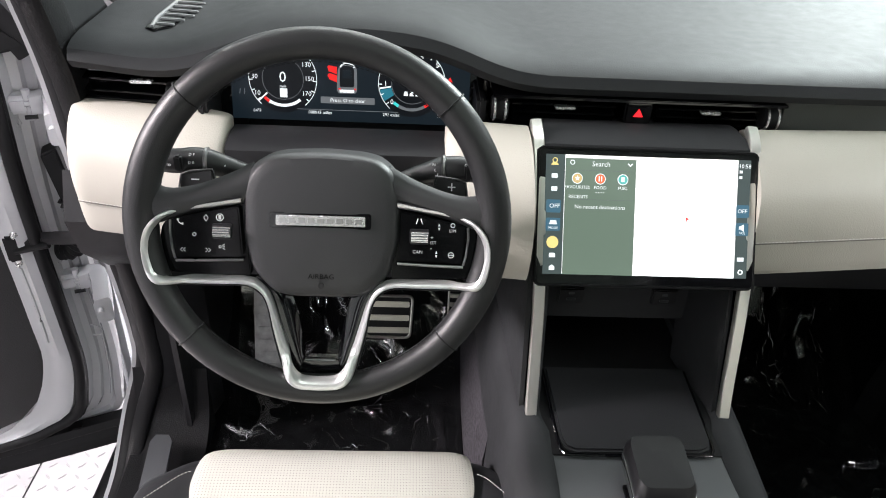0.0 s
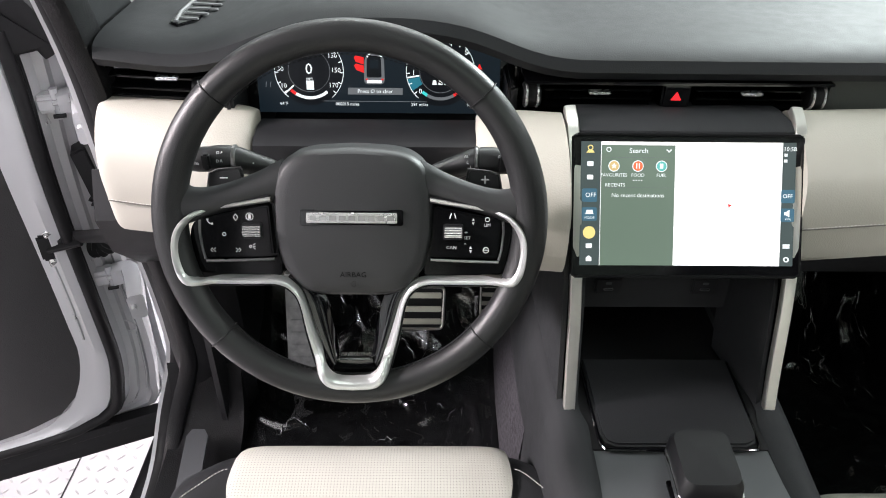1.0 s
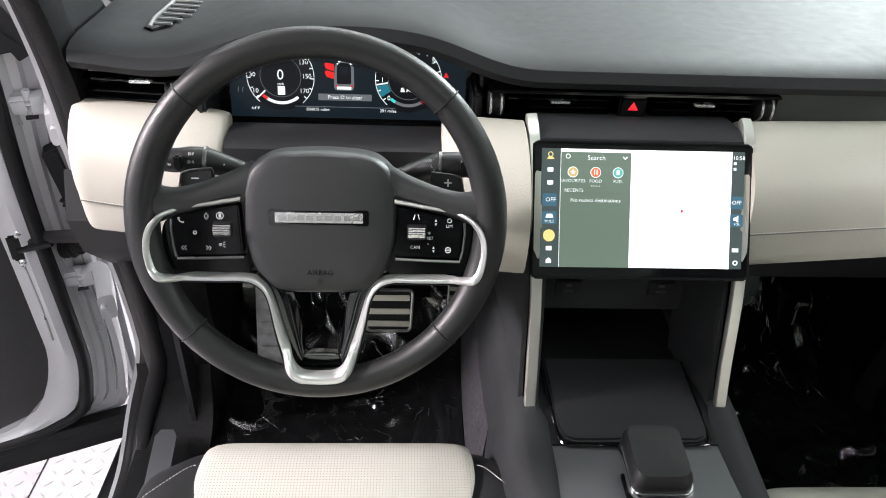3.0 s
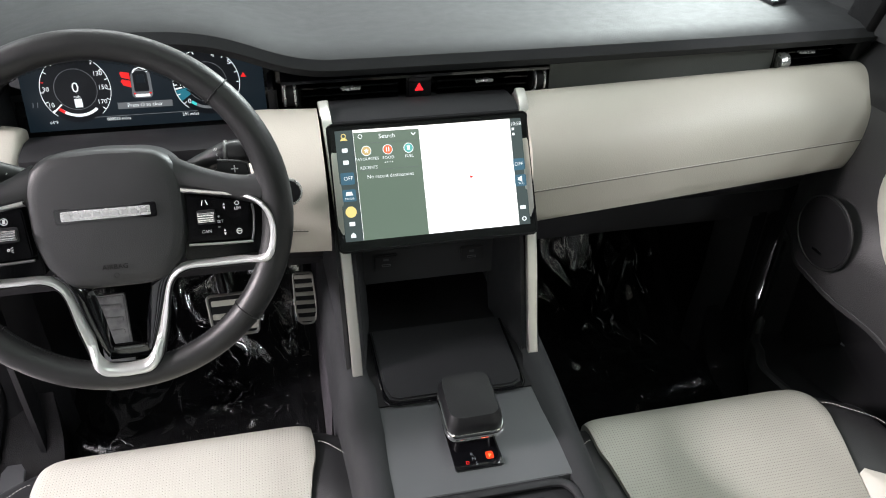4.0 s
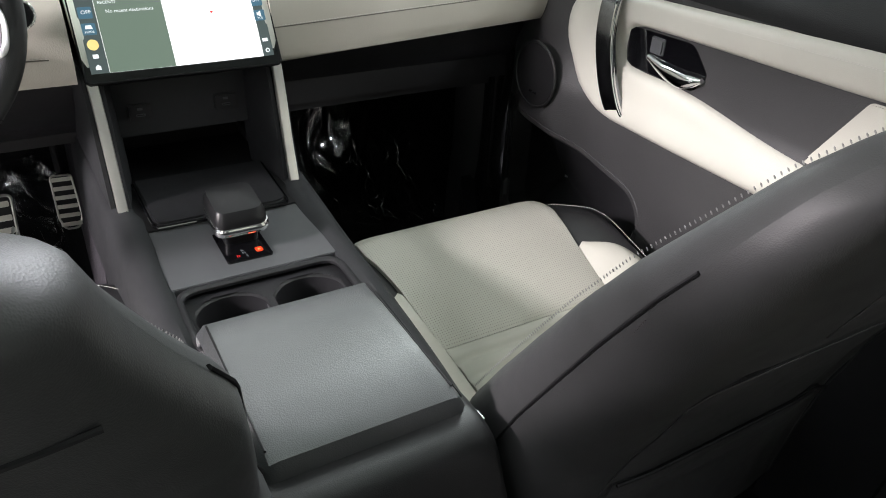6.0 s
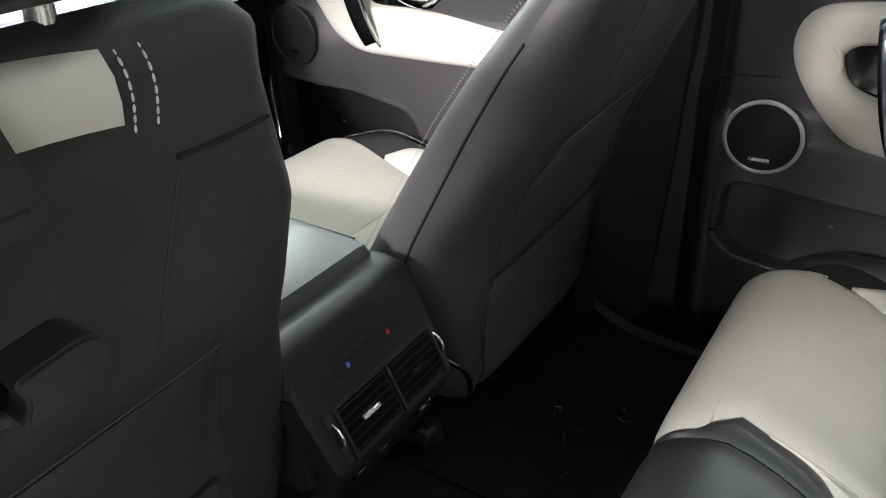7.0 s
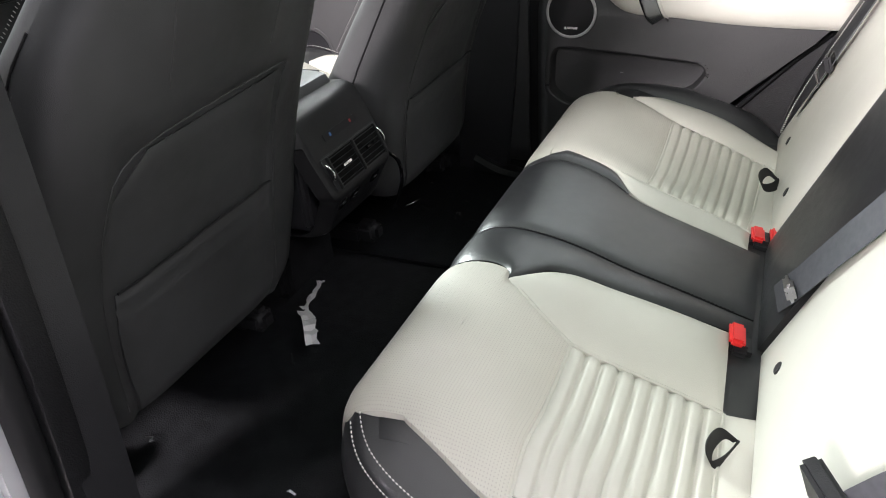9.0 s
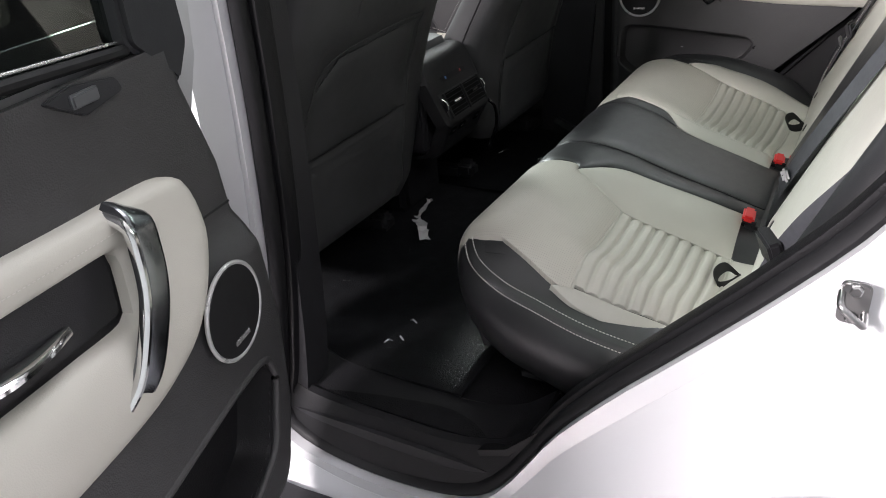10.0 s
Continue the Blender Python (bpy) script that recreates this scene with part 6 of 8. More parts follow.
    # map pocket on the rear face
    def rmap(x, z, h):
        return (x, rear(z) - 0.0015 - h + 0.014 * sstep(0.10, 0.24, abs(x)) + 0.011 * (1 - sstep(0.155, 0.180, abs(x))) * sstep(1.005, 0.965, z), z)
    part("rear_panel", quilt([(-0.165, 0.60), (-0.170, 0.70), (-0.170, 0.82), (-0.160, 0.90), (-0.11, 0.960)], [(0.158, 0.60), (0.168, 0.70), (0.168, 0.80), (0.160, 0.90), (0.145, 0.978)], rmap, 16, 26, 0.004, 0.010, 0.004), LEATHER_BACK, back, "charcoal rear panel")
    part("map_pocket", quilt([(-0.155, 0.575), (-0.165, 0.66), (-0.158, 0.775)], [(0.155, 0.575), (0.170, 0.66), (0.168, 0.785)], lambda x, z, h: rmap(x, z, h + 0.006), 16, 22, 0.005, 0.010, 0.008, ribs=[0.86], rib_d=0.003, rib_w=0.004), LEATHER_BACK, back, "charcoal map pocket")
    pip = [rmap(*p, 0.003) for p in curve([(-0.182, 0.60), (-0.182, 0.75), (-0.178, 0.87), (-0.160, 0.935), (-0.11, 0.970), (0.05, 0.988), (0.145, 0.990), (0.158, 0.975), (0.168, 0.87), (0.182, 0.77), (0.172, 0.61)], 50)]
    part("piping", tube(pip, 0.0009, n=8, up=(0, 1, 0)), LEATHER_BACK, back)
    part("pocket_gap", tube([rmap(*p, 0.010) for p in curve([(-0.157, 0.778), (0, 0.786), (0.167, 0.789)], 20)], 0.0022, n=6), RUBBER, back)
    for k in (-1, 1):
        edge = []
        for z in np.linspace(0.80, 1.15, 50):
            w = float(np.interp(z, Z[:, 0], Z[:, 3]))
            edge.append((k * (w - 0.018), frontf(z) - 0.0005, z))
        top = []
        for z in np.linspace(1.15, 1.226, 24):
            w = float(np.interp(z, Z[:, 0], Z[:, 3]))
            top.append((k * (w - 0.018), frontf(z) - 0.0005, z))
        part("stitching", stitches(edge + top, 0.0046, 0.0030, 0.0006, (0, 0.0003, 0.0008), cross=(0.3 * k, 0.45, 0.84)), THREAD_GREY, back)
        seam = [(k * (float(np.interp(z, Z[:, 0], Z[:, 3])) + 0.0005), frontf(z) + (rear(z) - frontf(z)) * 0.42, z) for z in np.linspace(0.74, 1.12, 30)]
        part("side_seam", tube(seam, 0.0018, n=6, up=(1, 0, 0)), RUBBER, back)
    # cream insert on the front of the backrest
    def fmap(x, z, h):
        return (x, frontf(z) - 0.030 * (1 - sstep(0.10, 0.19, abs(x))) * sstep(1.2, 1.1, z) + 0.001 + h, z)
    part("front_insert", quilt([(-0.135, 0.72), (-0.15, 0.9), (-0.14, 1.08), (-0.10, 1.175)], [(0.135, 0.72), (0.15, 0.9), (0.14, 1.08), (0.10, 1.175)], fmap, 14, 24, 0.008, 0.012, 0.01), CREAM, back, "cream leather backrest insert")
    # cream strip over the top edge, with twin stitching and a shoulder seam
    TOP = [(frontf(1.165) + 0.003, 1.165), (frontf(1.19) + 0.003, 1.192), (frontf(1.217) + 0.002, 1.221), (-0.740, 1.242), (-0.762, 1.248), (-0.790, 1.247), (-0.806, 1.236), (-0.8105, 1.224), (-0.8075, 1.210)]
    part("top_strip", shell([[(x, y, z + 0.001 - 0.006 * (x / 0.075) ** 2) for x in np.linspace(-0.068, 0.068, 9)] for y, z in curve(TOP, 20)], 0.004), CREAM, back, "cream leather strip over the top")
    for k in (-1, 1):
        for o in (0.075, 0.087):
            line = [(k * o, -0.735, 1.238), (k * o, -0.762, 1.2445), (k * o, -0.792, 1.2445), (k * o, -0.808, 1.232), (k * o, -0.8115, 1.217), (k * o, -0.8055, 1.197)]
            part("stitching", stitches(curve(line, 24), 0.0052, 0.0040, 0.0007, (0, -0.0004, 0.0006)), THREAD, back)
        part("shoulder_seam", tube([(k * x, rear(z) - 0.0005 + 0.014 * sstep(0.10, 0.24, x), z) for x, z in curve([(0.103, 1.173), (0.13, 1.171), (0.155, 1.170), (0.172, 1.170)], 12)], 0.0016, n=6), RUBBER, back)
        part("rear_seam", tube([(k * x, rear(z) - 0.0002 + 0.014 * sstep(0.10, 0.24, x), z) for x, z in curve([(0.104, 1.165), (0.098, 1.10), (0.096, 1.03)], 14)], 0.0011, n=6), LEATHER_BACK, back)
    # head restraint
    hr = part("head_restraint", loft([[(u, -0.80 + v - 0.25 * (z - 1.24), z) for u, v in rounded([(-w, -d), (w, -d), (w, d), (-w, d)], 0.030, 6)] for z, w, d in ((1.262, 0.085, 0.026), (1.268, 0.108, 0.040), (1.30, 0.125, 0.050), (1.36, 0.130, 0.052), (1.41, 0.122, 0.048), (1.435, 0.100, 0.036), (1.443, 0.06, 0.018))]), LEATHER, st, "black leather head restraint")
    for k in (-1, 1):
        part("post", tube([(k * 0.055, -0.785, 1.19), (k * 0.055, -0.800, 1.27)], 0.006, n=10, up=(1, 0, 0)), CHROME, st, "chrome head restraint post")
    return st


driver = front_seat("front_seat", "cream and black leather driver's seat with ribbed cushion", 1.0)
pass_seat = front_seat("front_seat", "cream and black leather front passenger seat beside the console", 0.0, 0.033)
pass_seat.location = (0.385, 0, 0)
driver.location = (-0.385, 0.045, 0)


def mount():
    """The accessory bracket on the head restraint posts of the driver's seat."""
    m = thing("hanger_bracket", "black plastic accessory bracket clipped behind the head restraint", "bracket")
    face = lambda u, v, w: (u, -0.772 - w, v)
    part("clamp", prism(rounded([(-0.426, 1.207), (-0.4185, 1.1825), (-0.374, 1.186), (-0.3685, 1.200), (-0.376, 1.240), (-0.418, 1.246)], 0.007), face, -0.014, 0.020, 0.006), BRACKET, m)
    part("clamp_plate", prism(rounded([(-0.419, 1.203), (-0.411, 1.1875), (-0.379, 1.190), (-0.376, 1.202), (-0.383, 1.226), (-0.414, 1.226)], 0.006), face, 0.018, 0.0235, 0.002), BRACKET, m)
    part("clamp_slot", prism(box2(-0.403, 1.1985, -0.378, 1.2000), face, 0.0230, 0.0240, 0), RUBBER, m)
    part("pivot", tube([(-0.470, -0.776, 1.222), (-0.466, -0.776, 1.222), (-0.434, -0.776, 1.214), (-0.430, -0.776, 1.213)], [0.013, 0.0155, 0.0155, 0.013], n=24), BRACKET, m, "round pivot knuckle")
    J = [(-0.4365, 1.197), (-0.4440, 1.172), (-0.4465, 1.141), (-0.4385, 1.126), (-0.424, 1.116), (-0.4075, 1.1125), (-0.398, 1.122), (-0.402, 1.135), (-0.415, 1.140), (-0.4205, 1.150), (-0.4195, 1.162), (-0.406, 1.168), (-0.3975, 1.180), (-0.399, 1.190)]
    part("hook", prism(rounded(J, 0.006), face, -0.016, 0.001, 0.002), PIANO, m, "glossy black hollow hook")
    part("hook_rim", tube([face(u, v, 0.002) for u, v in curve([(-0.4350, 1.195), (-0.4425, 1.172), (-0.4450, 1.143), (-0.4375, 1.1285), (-0.424, 1.1185), (-0.408, 1.1150)], 40)], 0.0042, 0.0075, 12, up=(0, 1, 0)), BRACKET, m, "raised rim of the hook")
    part("hook_shelf", prism([(-0.437, 1.176), (-0.418, 1.182), (-0.420, 1.1775), (-0.436, 1.1715)], face, 0.001, 0.006, 0.001), BRACKET, m)
    part("hook_tip", prism(rounded([(-0.4045, 1.134), (-0.3710, 1.1375), (-0.3625, 1.1290), (-0.3700, 1.1140), (-0.4070, 1.1110), (-0.4000, 1.122)], 0.006), face, -0.010, 0.016, 0.005), BRACKET, m, "rounded hook tip")
    return m


mount()


# ---- rear bench ----
RS_AT, RS_S, RS_LEN = seat_profile([(-0.900, 0.50), (-0.880, 0.56), (-0.868, 0.62), (-0.871, 0.655), (-0.884, 0.683), (-0.910, 0.701), (-0.95, 0.708), (-1.00, 0.703), (-1.06, 0.688), (-1.12, 0.666), (-1.22, 0.636), (-1.31, 0.608), (-1.36, 0.598)])


def rs_map(x, s, h):
    y, z, ny, nz = RS_AT(s)
    dip = 0.018 * (math.exp(-(((x - 0.335) / 0.13) ** 4)) + math.exp(-(((x + 0.39) / 0.11) ** 4))) * sstep(0.0, 0.15, -0.95 - y)
    drop = 0.10 * sstep(0.60, 0.70, x) ** 1.5 if x > 0 else 0.072 * sstep(0.50, 0.68, -x)
    back = 0.09 * sstep(0.52, 0.70, abs(x)) * (1 - sstep(0.0, 0.25, -0.88 - y))
    return (x, y + ny * h - back, z + nz * h - dip - drop)


def rear_bench():
    b = thing("rear_bench", "cream and black leather split rear bench seat", "car seat")
    S, L = RS_S, RS_LEN
    ST = S(-0.918)
    part("cushion_base", quilt([(-0.565, 0.0), (-0.565, L)], [(0.70, 0.0), (0.70, L)], lambda x, s, h: rs_map(x, s, h - 0.010), 70, 40, 0.002, 0.02, 0.06), LEATHER, b, "black leather bench base")
    # black centre section in two parts, split off centre
    part("centre_cushion", quilt([(-0.118, 0.02), (-0.118, S(-0.95)), (-0.118, S(-1.31))], [(0.138, 0.02), (0.145, ST - 0.05), (0.149, ST - 0.03), (0.151, ST - 0.008), (0.152, S(-0.93)), (0.150, S(-0.95)), (0.145, S(-0.985)), (0.128, S(-1.04)), (0.102, S(-1.084)), (0.088, S(-1.15)), (0.074, S(-1.31))], rs_map, 14, 40, 0.005, 0.012, 0.015), LEATHER, b, "black leather centre cushion")
    part("centre_cushion", quilt([(-0.222, 0.02), (-0.226, S(-0.91)), (-0.262, S(-0.985)), (-0.232, S(-1.012)), (-0.196, S(-1.06)), (-0.165, S(-1.31))], [(-0.122, 0.02), (-0.122, S(-0.95)), (-0.122, S(-1.31))], rs_map, 10, 40, 0.005, 0.012, 0.015), LEATHER, b, "black leather centre cushion")
    seam = [rs_map(-0.1245, q, 0.004) for q in np.linspace(0.05, L - 0.08, 60)]
    part("stitching", stitches(seam, 0.006, 0.004, 0.0007, (0, 0, 0.0008)), RUBBER, b)
    # right seat
    part("front_panel", quilt([(0.160, 0.02), (0.164, ST - 0.05), (0.180, ST - 0.03), (0.197, ST - 0.008), (0.204, S(-0.93)), (0.202, S(-0.95)), (0.191, S(-0.985)), (0.178, S(-1.04)), (0.168, S(-1.108))], [(0.545, 0.02), (0.556, S(-0.915)), (0.552, S(-0.96)), (0.538, S(-1.02)), (0.515, S(-1.07)), (0.503, S(-1.108))], rs_map, 20, 40, 0.007, 0.012, 0.015), CREAM_PERF_REAR, b, "cream perforated leather panel")
    part("ribbed_panel", quilt([(0.165, S(-1.110)), (0.150, S(-1.20)), (0.140, S(-1.285))], [(0.503, S(-1.110)), (0.480, S(-1.22)), (0.462, S(-1.30))], rs_map, 16, 110, 0.006, 0.008, 0.015, ribs=[(k + 1) / 9 for k in range(8)], rib_d=0.0050, rib_w=0.0040), CREAM, b, "cream leather with sewn cross ribs")
    part("rear_strip", quilt([(0.138, S(-1.288)), (0.136, L)], [(0.462, S(-1.303)), (0.455, L)], rs_map, 12, 12, 0.006, 0.010, 0.015), CREAM, b)
    part("inner_bolster", quilt([(0.189, S(-0.987)), (0.168, S(-1.046)), (0.112, S(-1.088)), (0.090, S(-1.15)), (0.076, S(-1.29))], [(0.188, S(-0.986)), (0.177, S(-1.045)), (0.167, S(-1.11)), (0.155, S(-1.19)), (0.137, S(-1.29))], rs_map, 10, 40, 0.009, 0.012, 0.012), CREAM, b, "cream leather inner edge")
    part("corner_roll", quilt([(0.140, 0.02), (0.147, ST - 0.05), (0.150, ST - 0.03), (0.153, ST - 0.008), (0.154, S(-0.93)), (0.152, S(-0.95)), (0.147, S(-0.985)), (0.130, S(-1.04)), (0.104, S(-1.084))], [(0.158, 0.02), (0.162, ST - 0.05), (0.178, ST - 0.03), (0.195, ST - 0.008), (0.202, S(-0.93)), (0.200, S(-0.95)), (0.189, S(-0.985)), (0.166, S(-1.045)), (0.110, S(-1.086))], rs_map, 10, 40, 0.006, 0.012, 0.012), LEATHER, b, "black leather corner roll")
    part("outer_bolster", quilt([(0.540, S(-1.020)), (0.510, S(-1.10)), (0.484, S(-1.20)), (0.458, S(-1.34))], [(0.552, S(-1.008)), (0.606, S(-1.09)), (0.612, S(-1.20)), (0.52, S(-1.345))], rs_map, 14, 34, 0.014, 0.020, 0.012), CREAM, b, "cream leather outer bolster")
    # left seat
    part("front_panel", quilt([(-0.545, 0.02), (-0.545, S(-0.885)), (-0.545, S(-0.93)), (-0.562, S(-0.994)), (-0.582, S(-1.05)), (-0.588, S(-1.09))], [(-0.226, 0.02), (-0.230, S(-0.905)), (-0.262, S(-0.99)), (-0.295, S(-1.04)), (-0.320, S(-1.090))], rs_map, 20, 40, 0.007, 0.012, 0.015), CREAM_PERF_REAR, b, "cream perforated leather panel")
    part("ribbed_panel", quilt([(-0.572, S(-1.092)), (-0.568, S(-1.18)), (-0.560, S(-1.285))], [(-0.322, S(-1.092)), (-0.322, S(-1.19)), (-0.322, S(-1.285))], rs_map, 16, 110, 0.006, 0.008, 0.015, ribs=[(k + 1) / 9 for k in range(8)], rib_d=0.0050, rib_w=0.0040), CREAM, b, "cream leather with sewn cross ribs")
    part("rear_strip", quilt([(-0.560, S(-1.288)), (-0.555, L)], [(-0.322, S(-1.288)), (-0.300, L)], rs_map, 12, 12, 0.006, 0.010, 0.015), CREAM, b)
    part("inner_bolster", quilt([(-0.262, S(-0.985)), (-0.318, S(-1.09)), (-0.320, S(-1.19)), (-0.320, S(-1.285))], [(-0.256, S(-0.984)), (-0.200, S(-1.05)), (-0.180, S(-1.15)), (-0.172, S(-1.28))], rs_map, 12, 34, 0.012, 0.018, 0.012), CREAM, b, "cream leather inner edge")
    part("outer_bolster", quilt([(-0.5905, S(-1.055)), (-0.600, S(-1.10)), (-0.603, S(-1.18)), (-0.602, S(-1.30))], [(-0.590, S(-1.056)), (-0.577, S(-1.10)), (-0.572, S(-1.19)), (-0.562, S(-1.30))], rs_map, 10, 30, 0.006, 0.010, 0.012), CREAM, b, "cream leather outer edge")
    # sewn seams that close the gaps between the cream panels
    for line in ([(0.168, -1.109), (0.503, -1.109)], [(-0.588, -1.091), (-0.320, -1.091)], [(0.140, -1.2865), (0.462, -1.3015)], [(-0.560, -1.2865), (-0.322, -1.2865)], [(-0.320, -1.092), (-0.321, -1.19), (-0.321, -1.285)], [(-0.263, -0.995), (-0.295, -1.04), (-0.320, -1.090)], [(0.189, -0.986), (0.178, -1.045), (0.168, -1.11), (0.155, -1.19), (0.139, -1.29)], [(0.545, -1.022), (0.515, -1.075), (0.503, -1.11), (0.481, -1.22), (0.460, -1.30)]):
        part("seam", tube([rs_map(x, S(y), -0.0005) for x, y in curve(line, 40)], 0.0030, n=6), CREAM, b)
    # rounded leather side of the left seat with twin stitching
    W = curve([(-0.44, -0.877, 0.682), (-0.50, -0.882, 0.684), (-0.548, -0.893, 0.678), (-0.590, -0.925, 0.658), (-0.620, -0.985, 0.641), (-0.633, -1.05, 0.627), (-0.642, -1.13, 0.607), (-0.650, -1.22, 0.597), (-0.655, -1.32, 0.59)], 60)
    T = np.gradient(W[:, :2], axis=0)
    T /= np.linalg.norm(T, axis=1, keepdims=True)
    nx, ny = -T[:, 1], T[:, 0]
    if nx[40] > 0:
        nx, ny = -nx, -ny
    rows = []
    for i, (x, y, z) in enumerate(W):
        row = []
        for o, g in ((-0.085, 0.90), (-0.066, 0.93), (-0.050, 0.86), (-0.036, 0.68), (-0.024, 0.46), (-0.012, 0.24)):
            px_, py_ = x + nx[i] * o, y + ny[i] * o
            zt = max(z + 0.012, rs_map(px_, S(min(py_, -0.905)), -0.004)[2]) if i > 8 else z + 0.010
            row.append((px_, py_, z + 0.002 + (zt - z - 0.002) * g * sstep(4, 18, i) + (0.006 - 0.04 * max(0.0, -o - 0.04)) * (1 - sstep(4, 18, i))))
        rows.append(row + [(x + nx[i] * o, y + ny[i] * o, z + h) for o, h in ((-0.004, 0.002), (0.0, -0.004), (0.012, -0.022), (0.018, -0.045), (0.016, -0.070), (0.010, -0.098), (-0.004, -0.128), (-0.028, -0.150), (-0.060, -0.162))])
    part("side_cover", shell(rows, 0.006), LEATHER, b, "black leather cushion side")
    for o, h in ((-0.012, 0.013), (0.0005, -0.001)):
        line = [(W[i][0] + nx[i] * o, W[i][1] + ny[i] * o, W[i][2] + h) for i in range(12, 60)]
        part("stitching", stitches(line, 0.0056, 0.0036, 0.0009, (-0.0015, 0, 0.0018)), THREAD, b)
    # raised black leather edge of the right seat, beside its door
    W = curve([(0.500, -0.892, 0.690), (0.555, -0.902, 0.696), (0.610, -0.926, 0.700), (0.645, -0.970, 0.703), (0.660, -1.04, 0.701), (0.660, -1.10, 0.696), (0.652, -1.157, 0.685), (0.640, -1.264, 0.650), (0.628, -1.352, 0.580)], 50)
    T = np.gradient(W[:, :2], axis=0)
    T /= np.linalg.norm(T, axis=1, keepdims=True)
    nx, ny = -T[:, 1], T[:, 0]
    prof = ((-0.090, -0.050), (-0.064, -0.030), (-0.042, -0.010), (-0.024, -0.001), (-0.008, 0.0), (0.0, -0.005), (0.007, -0.02), (0.009, -0.05), (0.004, -0.10))
    part("side_cover", shell([[(x + nx[i] * o, y + ny[i] * o, z + h) for o, h in prof] for i, (x, y, z) in enumerate(W)], -0.006), LEATHER, b, "black leather cushion edge")
    part("stitching", stitches([(W[i][0] - nx[i] * 0.004, W[i][1] - ny[i] * 0.004, W[i][2] - 0.002) for i in range(14, 46)], 0.005, 0.0036, 0.0005, (0, 0, 0.0006), cross=(1, 0, 0)), THREAD_GREY, b)
    # plinth under the bench
    part("plinth", rbox((0, -1.11, 0.48), (1.22, 0.36, 0.18), 0.085, 6), PLINTH, b, "black carpeted plinth")
    # backrests
    BK = basis((0, -1.345, 0.61), (1, 0, 0), (0, -0.395, 0.919))
    bk = lambda x, v, h: tuple(np.array(BK(x, v, 0)) + np.array((0, 0.919, 0.395)) * (h + 0.014))
    part("back_core", rbox((0, -1.535, 0.90), (1.30, 0.12, 0.66), 0.03, 3, turn=(23.3, 0, 0)), LEATHER, b, "black leather backrest")
    part("centre_back", quilt([(-0.175, -0.02), (-0.165, 0.25), (-0.165, 0.55)], [(0.115, -0.02), (0.125, 0.25), (0.125, 0.55)], lambda x, v, h: bk(x, v, h + 0.006), 14, 30, 0.014, 0.03, 0.05), LEATHER, b, "black leather centre backrest")
    for a, c in (((0.130, 0.140), (0.62, 0.60)), ((-0.62, -0.60), (-0.185, -0.178))):
        part("side_back", quilt([(a[0], -0.02), (a[1], 0.25), (a[1], 0.55)], [(c[0], -0.02), (c[1], 0.25), (c[1], 0.55)], bk, 22, 60, 0.014, 0.03, 0.05, ribs=[0.2 + 0.1 * k for k in range(7)], rib_d=0.0, u_ribs=[0.16, 0.26, 0.36, 0.46, 0.56, 0.66, 0.76], rib_w=0.004), CREAM, b, "cream ribbed leather backrest")
    for k in (-1, 1):
        part("back_bolster", tube(curve([(k * 0.650, -1.370, 0.60), (k * 0.648, -1.395, 0.70), (k * 0.642, -1.462, 0.86), (k * 0.63, -1.545, 1.05), (k * 0.61, -1.59, 1.15)], 30), 0.042, 0.045, 14, up=(0, 1, 0.4)), LEATHER, b, "black leather backrest bolster")
        for off in (0.0, 0.011):
            line = curve([(k * (0.632 + off), -1.330, 0.61), (k * (0.630 + off), -1.354, 0.70), (k * (0.624 + off), -1.421, 0.86), (k * (0.612 + off), -1.503, 1.05)], 40)
            part("stitching", stitches(line, 0.005, 0.0042, 0.0012, (0, 0.002, 0.001), cross=(0.6 * k, -0.6, 0.3)), THREAD, b)
    for x in (0.215, 0.46, -0.29):
        part("anchor_eye", disc(bk(x, 0.045, 0.008), (0, 0.919, 0.395), 0.009, 0.006), PLASTIC, b, "small child seat anchor cap")
    return b


rear_bench()


def buckle(name, label, place, turn, n=1):
    k = thing(name, label, "seat belt buckle", "rear buckles")
    part("stem", rbox((place[0], place[1], place[2] - 0.022), (0.05, 0.034 * n, 0.06), 0.008, 2, turn=turn), PLASTIC, k, "black buckle body")
    for i in range(n):
        off = (i - (n - 1) / 2) * 0.030
        part("release_button", rbox((place[0] + 0.002, place[1] + off, place[2] + 0.010), (0.046, 0.022, 0.012), 0.004, 2, turn=turn), RED, k, "red release button")
    return k


buckle("belt_buckle", "pair of black belt buckles with red buttons between the cushions", (0.130, -1.318, 0.605), (12, 0, 4), 2)
buckle("belt_buckle", "black belt buckle with a red button between the cushions", (-0.182, -1.290, 0.612), (12, 0, 4), 1)


def webbing(name, label, pts, width=0.046, side=(1, 0, 0)):
    b = thing(name, label, "seat belt", "rear belts")
    P = curve(pts, 40)
    s = np.array(side, float) / np.linalg.norm(side) * width / 2
    part("webbing", shell([[p - s, p - s * 0.3, p + s * 0.3, p + s] for p in P], 0.0014), BELT, b, "grey woven belt")
    return b


